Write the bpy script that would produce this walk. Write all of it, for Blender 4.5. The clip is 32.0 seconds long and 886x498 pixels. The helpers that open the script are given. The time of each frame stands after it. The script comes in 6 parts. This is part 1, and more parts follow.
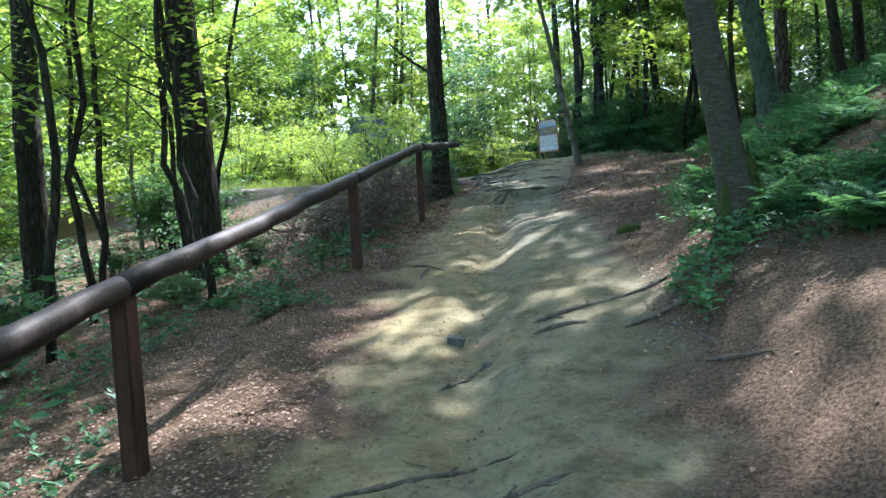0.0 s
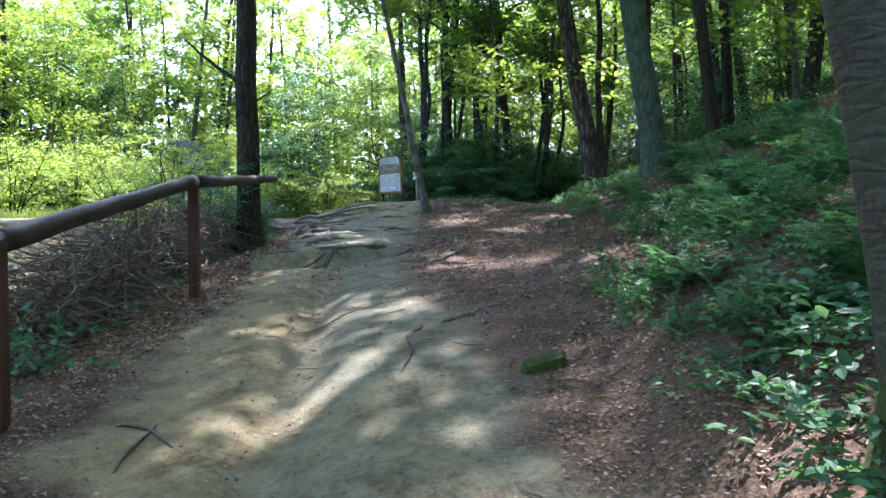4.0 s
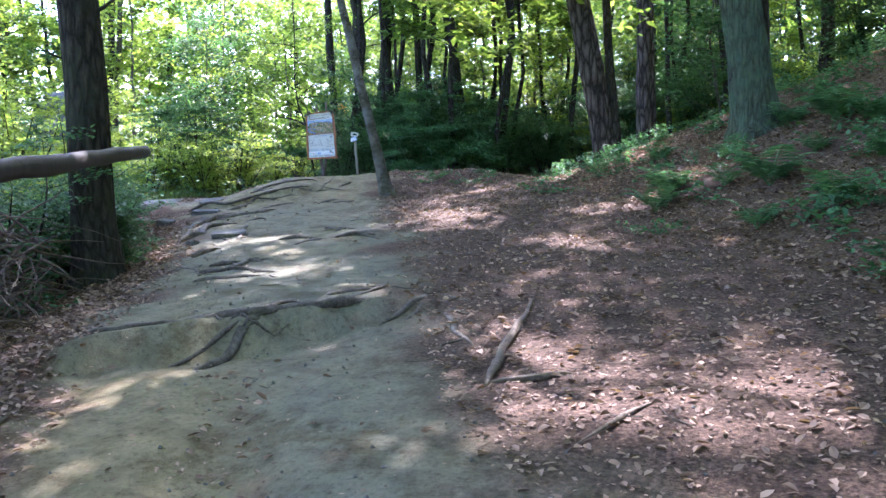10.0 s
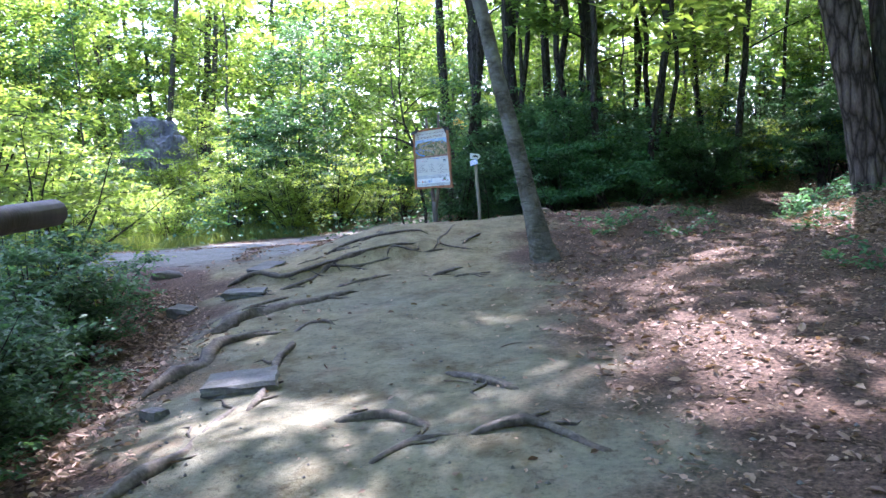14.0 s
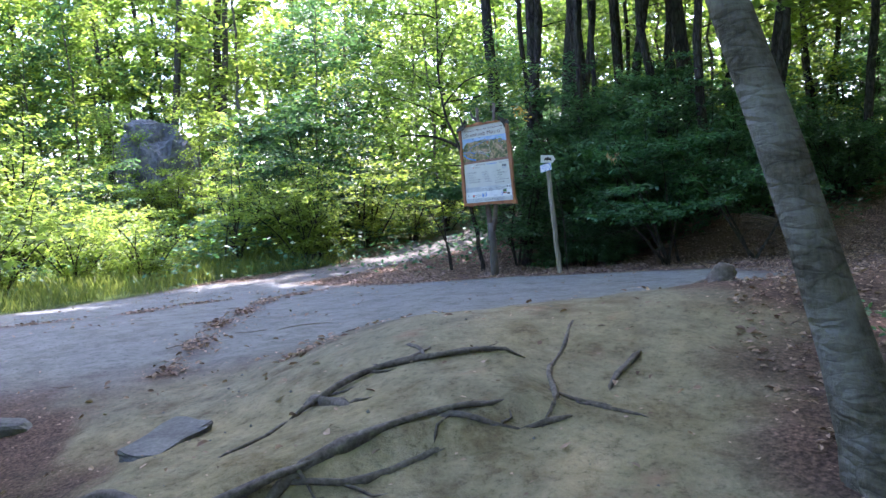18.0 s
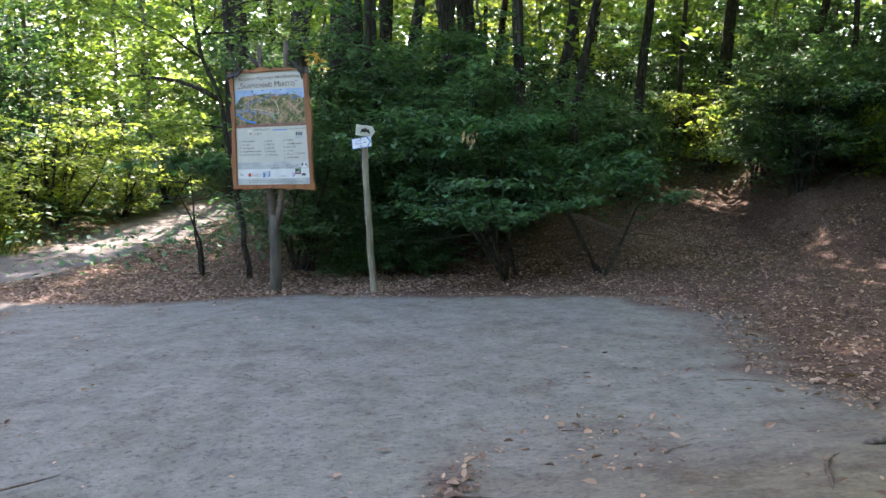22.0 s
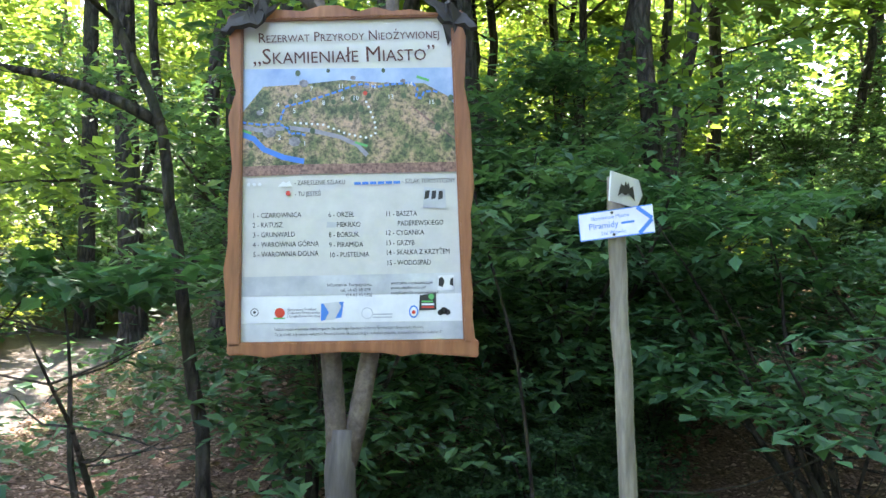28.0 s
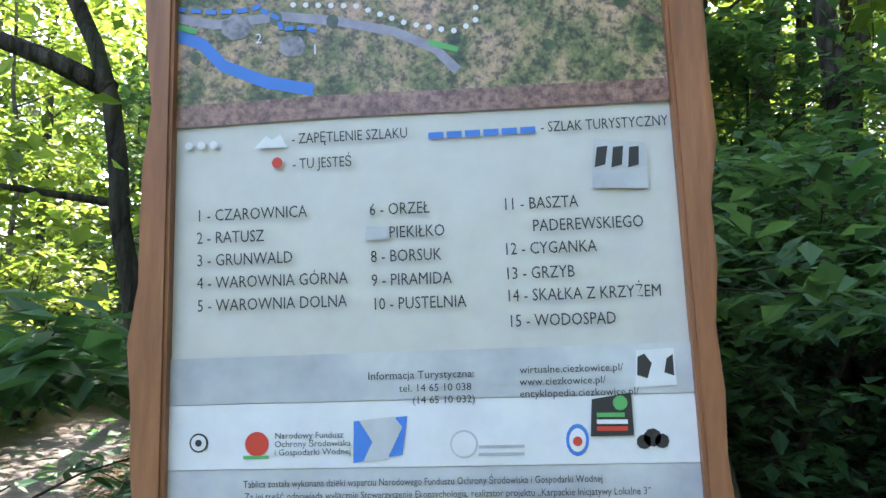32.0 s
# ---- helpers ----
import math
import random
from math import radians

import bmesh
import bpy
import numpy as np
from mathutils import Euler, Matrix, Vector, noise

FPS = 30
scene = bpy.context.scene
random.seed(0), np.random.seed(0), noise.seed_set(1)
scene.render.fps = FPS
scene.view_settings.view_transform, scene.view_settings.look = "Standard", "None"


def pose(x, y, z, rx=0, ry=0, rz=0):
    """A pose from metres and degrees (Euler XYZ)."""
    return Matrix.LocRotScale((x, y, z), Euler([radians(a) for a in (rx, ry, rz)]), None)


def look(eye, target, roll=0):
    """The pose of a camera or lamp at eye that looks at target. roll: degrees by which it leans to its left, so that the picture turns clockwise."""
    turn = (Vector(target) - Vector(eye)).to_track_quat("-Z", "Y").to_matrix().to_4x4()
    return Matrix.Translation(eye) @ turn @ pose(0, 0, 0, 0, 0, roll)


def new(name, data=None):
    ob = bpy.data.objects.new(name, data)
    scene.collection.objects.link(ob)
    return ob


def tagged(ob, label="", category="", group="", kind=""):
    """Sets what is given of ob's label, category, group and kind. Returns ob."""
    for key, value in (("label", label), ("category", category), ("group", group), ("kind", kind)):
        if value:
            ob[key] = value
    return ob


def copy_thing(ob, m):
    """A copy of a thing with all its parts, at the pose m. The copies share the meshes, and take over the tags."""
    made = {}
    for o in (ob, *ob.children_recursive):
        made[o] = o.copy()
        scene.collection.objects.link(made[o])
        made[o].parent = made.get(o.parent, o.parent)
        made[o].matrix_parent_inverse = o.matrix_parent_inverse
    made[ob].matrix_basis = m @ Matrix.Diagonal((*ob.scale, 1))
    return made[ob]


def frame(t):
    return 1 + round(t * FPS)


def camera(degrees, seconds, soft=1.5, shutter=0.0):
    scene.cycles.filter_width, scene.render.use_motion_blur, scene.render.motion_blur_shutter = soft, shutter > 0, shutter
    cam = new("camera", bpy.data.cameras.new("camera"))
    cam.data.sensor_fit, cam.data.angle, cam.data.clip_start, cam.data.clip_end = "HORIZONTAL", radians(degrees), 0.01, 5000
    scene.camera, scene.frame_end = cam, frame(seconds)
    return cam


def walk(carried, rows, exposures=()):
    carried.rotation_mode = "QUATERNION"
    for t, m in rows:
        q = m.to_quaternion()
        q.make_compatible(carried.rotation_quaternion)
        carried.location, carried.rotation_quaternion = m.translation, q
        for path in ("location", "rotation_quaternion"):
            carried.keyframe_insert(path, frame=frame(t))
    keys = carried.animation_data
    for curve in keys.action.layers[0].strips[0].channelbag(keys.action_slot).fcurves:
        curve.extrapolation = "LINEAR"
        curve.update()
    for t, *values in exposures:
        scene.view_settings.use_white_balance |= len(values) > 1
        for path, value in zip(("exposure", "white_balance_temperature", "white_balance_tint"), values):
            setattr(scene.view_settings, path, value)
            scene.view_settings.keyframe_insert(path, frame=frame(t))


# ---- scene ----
cam = camera(58.49, 32.0, soft=1.5)
# seconds, eye, target, roll
PATH = [
    (0, (16.781, -29.935, -0.176), (15.574, -28.347, -0.330), -2.94),
    (0.5, (16.577, -29.408, -0.176), (15.483, -27.740, -0.324), -2.05),
    (1, (16.341, -28.954, -0.121), (15.339, -27.228, -0.259), -1.67),
    (1.5, (16.099, -28.365, -0.123), (15.167, -26.600, -0.255), -1.41),
    (2, (15.872, -27.891, -0.060), (14.940, -26.126, -0.182), -0.75),
    (2.5, (15.565, -27.405, -0.000), (14.635, -25.638, -0.115), -0.83),
    (3, (15.273, -26.921, -0.024), (14.351, -25.150, -0.145), -0.79),
    (3.5, (14.927, -26.466, 0.040), (14.012, -24.692, -0.079), -0.66),
    (4, (14.546, -26.105, 0.109), (13.690, -24.299, 0.035), 0.01),
    (4.5, (14.174, -25.650, 0.085), (13.367, -23.821, 0.040), 0.78),
    (6.5, (13.337, -24.470, 0.358), (12.570, -22.625, 0.263), -1.69),
    (7, (13.108, -24.022, 0.389), (12.388, -22.159, 0.286), -1.29),
    (7.5, (12.798, -23.420, 0.464), (12.096, -21.550, 0.360), -0.81),
    (8, (12.412, -22.881, 0.492), (11.697, -21.016, 0.385), -0.61),
    (8.5, (12.143, -22.488, 0.505), (11.441, -20.619, 0.386), -0.63),
    (9, (11.865, -21.989, 0.547), (11.159, -20.122, 0.422), -0.53),
    (9.5, (11.578, -21.521, 0.537), (10.849, -19.664, 0.391), -0.98),
    (10, (11.291, -21.047, 0.576), (10.619, -19.172, 0.390), -0.90),
    (10.5, (11.050, -20.494, 0.677), (10.398, -18.612, 0.490), -0.36),
    (11, (10.806, -20.013, 0.734), (10.150, -18.130, 0.575), -0.21),
    (11.5, (10.579, -19.471, 0.807), (9.926, -17.587, 0.652), 0.08),
    (12, (10.336, -18.898, 0.885), (9.666, -17.020, 0.727), 0.17),
    (12.5, (9.897, -18.110, 0.845), (9.140, -16.265, 0.705), 0.10),
    (13, (9.531, -17.556, 0.905), (8.728, -15.730, 0.767), 0.06),
    (13.5, (9.116, -16.863, 0.891), (8.251, -15.065, 0.754), -0.98),
    (14, (8.687, -16.266, 0.920), (7.762, -14.498, 0.787), -1.87),
    (14.5, (8.466, -15.865, 1.051), (7.540, -14.097, 0.909), -3.09),
    (16.5, (7.138, -13.484, 1.319), (6.164, -11.743, 1.181), -2.63),
    (17, (6.648, -12.858, 1.309), (5.666, -11.120, 1.174), -3.35),
    (17.5, (6.364, -12.394, 1.316), (5.380, -10.659, 1.176), -3.59),
    (18, (6.010, -11.900, 1.361), (5.000, -10.179, 1.219), -3.52),
    (18.5, (5.673, -11.547, 1.434), (4.655, -9.832, 1.287), -3.56),
    (19, (5.299, -11.114, 1.425), (4.278, -9.401, 1.272), -3.50),
    (19.5, (4.916, -10.801, 1.473), (3.891, -9.093, 1.297), -3.21),
    (20, (4.532, -10.417, 1.654), (3.505, -8.712, 1.459), -2.80),
    (20.5, (4.191, -9.992, 1.653), (3.176, -8.282, 1.433), -2.93),
    (21, (3.904, -9.629, 1.665), (2.953, -7.885, 1.437), -2.52),
    (21.5, (3.540, -9.228, 1.587), (2.921, -7.340, 1.363), -0.44),
    (22, (3.248, -8.861, 1.607), (2.969, -6.897, 1.355), 0.81),
    (22.5, (3.126, -8.300, 1.574), (3.027, -6.318, 1.330), 1.49),
    (23, (3.018, -7.921, 1.624), (3.140, -5.938, 1.394), 2.16),
    (23.5, (2.906, -7.565, 1.586), (3.164, -5.594, 1.367), 3.09),
    (24, (2.704, -7.108, 1.594), (3.008, -5.142, 1.387), 3.98),
    (24.5, (2.433, -6.604, 1.603), (2.738, -4.636, 1.416), 3.84),
    (25, (2.170, -6.060, 1.495), (2.432, -4.084, 1.335), 3.00),
    (25.5, (1.897, -5.635, 1.497), (2.039, -3.645, 1.358), 2.29),
    (26, (1.389, -5.101, 1.444), (1.450, -3.105, 1.341), 1.79),
    (26.5, (0.991, -4.672, 1.386), (1.022, -2.674, 1.301), 1.08),
    (28.5, (-0.035, -2.728, 1.460), (0.116, -0.738, 1.596), 1.31),
    (29, (-0.120, -2.416, 1.492), (0.019, -0.431, 1.689), 1.20),
    (29.5, (-0.138, -2.301, 1.509), (-0.011, -0.319, 1.748), 0.90),
    (30, (-0.128, -2.261, 1.511), (-0.020, -0.282, 1.778), 0.56),
    (30.5, (-0.123, -2.238, 1.513), (-0.023, -0.260, 1.790), 0.45),
    (31, (-0.125, -2.100, 1.477), (-0.025, -0.120, 1.740), 0.62),
    (31.5, (-0.069, -1.713, 1.458), (0.037, 0.270, 1.697), 1.80),
    (32, (0.074, -1.330, 1.459), (-0.025, 0.657, 1.664), 0.62),
]
walk(cam, [(t, look(eye, target, roll)) for t, eye, target, roll in PATH], exposures=[(0.0, 2.7, 5400, 13), (4.0, 2.85, 5400, 22), (8.0, 3.3, 5350, 29), (14.0, 3.33, 5350, 31), (17.0, 3.1, 5450, 31), (21.0, 3.15, 6000, 31), (23.0, 3.5, 6650, 25), (26.5, 3.9, 6700, 25), (29.0, 3.75, 6450, 24), (31.0, 3.55, 6450, 24), (32.0, 3.45, 6400, 25)])


# ---- world and sun ----
world = bpy.data.worlds.new("world")
scene.world = world
world.use_nodes = True
wn = world.node_tree.nodes
sky = wn.new("ShaderNodeTexSky")
sky.sky_type, sky.sun_disc = "NISHITA", False
SUN_EL, SUN_AZ = radians(52), radians(12)   # azimuth to the left of +y
sky.sun_elevation, sky.sun_rotation = SUN_EL, -SUN_AZ
sky.dust_density = 2.0
wn["Background"].inputs["Strength"].default_value = 0.15
world.node_tree.links.new(sky.outputs[0], wn["Background"].inputs[0])
sun = new("sun", bpy.data.lights.new("sun", "SUN"))
sun.data.energy, sun.data.angle, sun.data.color = 3.4, radians(0.6), (1.0, 0.93, 0.82)
to_sun = Vector((-math.sin(SUN_AZ) * math.cos(SUN_EL), math.cos(SUN_AZ) * math.cos(SUN_EL), math.sin(SUN_EL)))
sun.matrix_world = Matrix.Translation((0, 0, 40)) @ to_sun.to_track_quat("Z", "Y").to_matrix().to_4x4()


# ---- materials ----
def node_material(name, rough=0.8, spec=0.3):
    m = bpy.data.materials.new(name)
    m.use_nodes = True
    n, l = m.node_tree.nodes, m.node_tree.links
    b = n["Principled BSDF"]
    b.inputs["Roughness"].default_value = rough
    b.inputs["Specular IOR Level"].default_value = spec
    return m, n, l, b


def noise_tex(n, l, scale, detail=4, rough=0.6, coord="Object", stretch=None):
    tc = n.new("ShaderNodeTexCoord")
    t = n.new("ShaderNodeTexNoise")
    t.inputs["Scale"].default_value, t.inputs["Detail"].default_value, t.inputs["Roughness"].default_value = scale, detail, rough
    if stretch:
        mp = n.new("ShaderNodeMapping")
        mp.inputs["Scale"].default_value = stretch
        l.new(tc.outputs[coord], mp.inputs[0])
        l.new(mp.outputs[0], t.inputs["Vector"])
    else:
        l.new(tc.outputs[coord], t.inputs["Vector"])
    return t.outputs["Fac"]


def ramp(n, l, src, stops):
    r = n.new("ShaderNodeValToRGB")
    e = r.color_ramp.elements
    while len(e) < len(stops):
        e.new(0.5)
    for el, (p, c) in zip(e, stops):
        el.position, el.color = p, (*c, 1) if len(c) == 3 else c
    l.new(src, r.inputs[0])
    return r.outputs[0]


def mix(n, l, fac, a, b, kind="MIX"):
    m = n.new("ShaderNodeMix")
    m.data_type, m.blend_type = "RGBA", kind
    for sock, v in ((m.inputs[0], fac), (m.inputs[6], a), (m.inputs[7], b)):
        if isinstance(v, bpy.types.NodeSocket):
            l.new(v, sock)
        else:
            sock.default_value = v if not isinstance(v, tuple) else (*v, 1)
    return m.outputs[2]


def bump(n, l, b, src, strength=0.5, dist=0.02):
    bp = n.new("ShaderNodeBump")
    bp.inputs["Strength"].default_value, bp.inputs["Distance"].default_value = strength, dist
    l.new(src, bp.inputs["Height"])
    l.new(bp.outputs[0], b.inputs["Normal"])


def mottled(name, stops, scale=6.0, rough=0.85, spec=0.25, bump_scale=60.0, bump_strength=0.4, dist=0.01, stretch=None, detail=5):
    m, n, l, b = node_material(name, rough, spec)
    big = noise_tex(n, l, scale, detail, 0.65, stretch=stretch)
    fine = noise_tex(n, l, bump_scale, 4, 0.6, stretch=stretch)
    col = ramp(n, l, big, stops)
    grain = ramp(n, l, fine, [(0.3, (0.62, 0.62, 0.62)), (0.7, (1.25, 1.25, 1.25))])
    l.new(mix(n, l, 0.8, col, grain, "MULTIPLY"), b.inputs["Base Color"])
    bump(n, l, b, fine, bump_strength, dist)
    return m


def furrowed(name, dark, mid, light, cell=(11.0, 11.0, 2.6), tint=None, dist=0.03):
    """Bark broken by cracks along the trunk, with paler plates and a thin cover of algae or lichen."""
    m, n, l, b = node_material(name, 0.9, 0.2)
    tc, mp = n.new("ShaderNodeTexCoord"), n.new("ShaderNodeMapping")
    mp.inputs["Scale"].default_value = cell
    l.new(tc.outputs["Object"], mp.inputs[0])
    warp = n.new("ShaderNodeTexNoise")
    warp.inputs["Scale"].default_value, warp.inputs["Detail"].default_value = 1.1, 4
    l.new(mp.outputs[0], warp.inputs["Vector"])
    mv = n.new("ShaderNodeMix")
    mv.data_type, mv.blend_type = "RGBA", "ADD"
    mv.inputs[0].default_value = 0.9
    l.new(mp.outputs[0], mv.inputs[6])
    l.new(warp.outputs["Color"], mv.inputs[7])
    vo = n.new("ShaderNodeTexVoronoi")
    vo.feature = "DISTANCE_TO_EDGE"
    vo.inputs["Scale"].default_value = 1.0
    l.new(mv.outputs[2], vo.inputs["Vector"])
    fine = noise_tex(n, l, 55, 4, 0.65, stretch=(1, 1, 0.35))
    crack = ramp(n, l, vo.outputs["Distance"], [(0.0, dark), (0.14, mid), (0.42, light)])
    grain = ramp(n, l, fine, [(0.3, (0.6, 0.6, 0.6)), (0.7, (1.25, 1.25, 1.25))])
    col = mix(n, l, 0.85, crack, grain, "MULTIPLY")
    if tint:
        col = mix(n, l, ramp(n, l, noise_tex(n, l, 3.0, 5, 0.7), [(0.42, (0, 0, 0)), (0.66, (0.8, 0.8, 0.8))]), col, tint)
    l.new(col, b.inputs["Base Color"])
    h = n.new("ShaderNodeMath")
    h.operation, h.inputs[2].default_value = "MULTIPLY_ADD", 0.0
    cut = ramp(n, l, vo.outputs["Distance"], [(0.0, (0, 0, 0)), (0.3, (1, 1, 1))])
    l.new(cut, h.inputs[0])
    h.inputs[1].default_value = 1.0
    l.new(fine, h.inputs[2])
    bump(n, l, b, h.outputs[0], 1.0, dist)
    return m


def printed_hill():
    """Print of an aerial picture: grass, scrub and bare ground in soft patches."""
    m, n, l, b = node_material("printed_hill_view", 0.35, 0.45)
    a, c = noise_tex(n, l, 9.0, 7, 0.7), noise_tex(n, l, 75.0, 5, 0.75)
    col = ramp(n, l, a, [(0.38, (0.035, 0.06, 0.02)), (0.46, (0.13, 0.14, 0.055)), (0.53, (0.28, 0.21, 0.11)), (0.6, (0.38, 0.25, 0.17))])
    fine = ramp(n, l, c, [(0.40, (0.2, 0.24, 0.2)), (0.5, (1, 1, 1)), (0.60, (1.6, 1.5, 1.3))])
    l.new(mix(n, l, 0.9, col, fine, "MULTIPLY"), b.inputs["Base Color"])
    return m


def leaf_material(name, dark, light, trans=0.45, rough=0.5, spec=0.35):
    m, n, l, b = node_material(name, rough, spec)
    geo = n.new("ShaderNodeNewGeometry")
    info = n.new("ShaderNodeObjectInfo")
    add = n.new("ShaderNodeMath")
    add.operation = "FRACT"
    plus = n.new("ShaderNodeMath")
    plus.operation = "ADD"
    l.new(geo.outputs["Random Per Island"], plus.inputs[0])
    half = n.new("ShaderNodeMath")
    half.operation, half.inputs[1].default_value = "MULTIPLY", 0.35
    l.new(info.outputs["Random"], half.inputs[0])
    l.new(half.outputs[0], plus.inputs[1])
    l.new(plus.outputs[0], add.inputs[0])
    col = ramp(n, l, add.outputs[0], [(0.0, dark), (0.8, light), (1.0, tuple(min(1, c * 1.35) for c in light))])
    l.new(col, b.inputs["Base Color"])
    tr = n.new("ShaderNodeBsdfTranslucent")
    warm = mix(n, l, 1.0, col, (2.0, 1.85, 0.95), "MULTIPLY")
    l.new(warm, tr.inputs["Color"])
    sh = n.new("ShaderNodeMixShader")
    sh.inputs[0].default_value = trans
    l.new(b.outputs[0], sh.inputs[1])
    l.new(tr.outputs[0], sh.inputs[2])
    l.new(sh.outputs[0], n["Material Output"].inputs["Surface"])
    return m


def ground_material():
    m, n, l, b = node_material("forest_floor", 0.95, 0.12)
    def attr(name):
        a = n.new("ShaderNodeAttribute")
        a.attribute_name = name
        return a.outputs["Fac"]
    big, mid = noise_tex(n, l, 0.9, 5, 0.65), noise_tex(n, l, 5.0, 6, 0.7)
    fine, grit = noise_tex(n, l, 45.0, 5, 0.7), noise_tex(n, l, 160.0, 2, 0.5)
    ochre = ramp(n, l, mid, [(0.28, (0.14, 0.112, 0.062)), (0.52, (0.235, 0.198, 0.112)), (0.75, (0.285, 0.245, 0.15))])
    grey = ramp(n, l, mid, [(0.28, (0.09, 0.09, 0.072)), (0.5, (0.15, 0.152, 0.118)), (0.72, (0.205, 0.205, 0.162))])
    blend = n.new("ShaderNodeMath")
    blend.operation, blend.use_clamp = "MULTIPLY_ADD", True
    l.new(ramp(n, l, big, [(0.36, (-0.4, -0.4, -0.4)), (0.64, (0.4, 0.4, 0.4))]), blend.inputs[0])
    blend.inputs[1].default_value = 1.0
    l.new(attr("ochre"), blend.inputs[2])
    clay = mix(n, l, blend.outputs[0], grey, ochre)
    rust = ramp(n, l, noise_tex(n, l, 1.7, 5, 0.7), [(0.58, (0, 0, 0)), (0.72, (0.7, 0.7, 0.7))])
    clay = mix(n, l, rust, clay, (0.23, 0.148, 0.096))
    crumbs = ramp(n, l, noise_tex(n, l, 24.0, 8, 0.8), [(0.36, (0.42, 0.41, 0.40)), (0.47, (1, 1, 1)), (0.66, (1.18, 1.16, 1.12))])
    clay = mix(n, l, 0.75, clay, crumbs, "MULTIPLY")
    speck = ramp(n, l, noise_tex(n, l, 22.0, 9, 0.8), [(0.37, (0.4, 0.39, 0.38)), (0.47, (0.98, 0.98, 0.98)), (0.68, (1.18, 1.17, 1.15))])
    sand = ramp(n, l, mid, [(0.3, (0.135, 0.136, 0.122)), (0.7, (0.219, 0.220, 0.198))])
    soil = ramp(n, l, mid, [(0.3, (0.060, 0.040, 0.030)), (0.7, (0.150, 0.098, 0.073))])
    litter = ramp(n, l, fine, [(0.32, (0.04, 0.0256, 0.01728)), (0.5, (0.12, 0.0784, 0.05184)), (0.7, (0.216, 0.148, 0.1008))])
    grass = ramp(n, l, fine, [(0.35, (0.03, 0.05, 0.012)), (0.65, (0.085, 0.12, 0.03))])
    soil = mix(n, l, 0.85, soil, ramp(n, l, fine, [(0.36, (0.35, 0.33, 0.32)), (0.52, (0.95, 0.95, 0.95)), (0.68, (1.7, 1.6, 1.5))]), "MULTIPLY")
    col = mix(n, l, attr("bare"), litter, soil)
    grain = ramp(n, l, fine, [(0.3, (0.6, 0.6, 0.6)), (0.7, (1.25, 1.25, 1.25))])
    col = mix(n, l, 0.75, col, grain, "MULTIPLY")
    dust = ramp(n, l, fine, [(0.25, (0.80, 0.79, 0.77)), (0.6, (1.04, 1.04, 1.04))])
    stain = ramp(n, l, noise_tex(n, l, 2.3, 6, 0.75), [(0.36, (0.62, 0.56, 0.47)), (0.5, (1.0, 1.0, 1.0)), (0.68, (1.12, 1.1, 1.06))])
    col = mix(n, l, attr("clay"), col, mix(n, l, 0.85, mix(n, l, 0.8, clay, dust, "MULTIPLY"), stain, "MULTIPLY"))
    sand = mix(n, l, 0.9, sand, speck, "MULTIPLY")
    col = mix(n, l, attr("sand"), col, mix(n, l, 0.5, mix(n, l, 0.9, sand, dust, "MULTIPLY"), stain, "MULTIPLY"))
    col = mix(n, l, attr("grass"), col, grass)
    l.new(col, b.inputs["Base Color"])
    h = n.new("ShaderNodeMath")
    h.operation = "ADD"
    l.new(fine, h.inputs[0])
    gr = n.new("ShaderNodeMath")
    gr.operation, gr.inputs[1].default_value = "MULTIPLY", 0.35
    l.new(grit, gr.inputs[0])
    l.new(gr.outputs[0], h.inputs[1])
    bump(n, l, b, h.outputs[0], 0.75, 0.018)
    return m


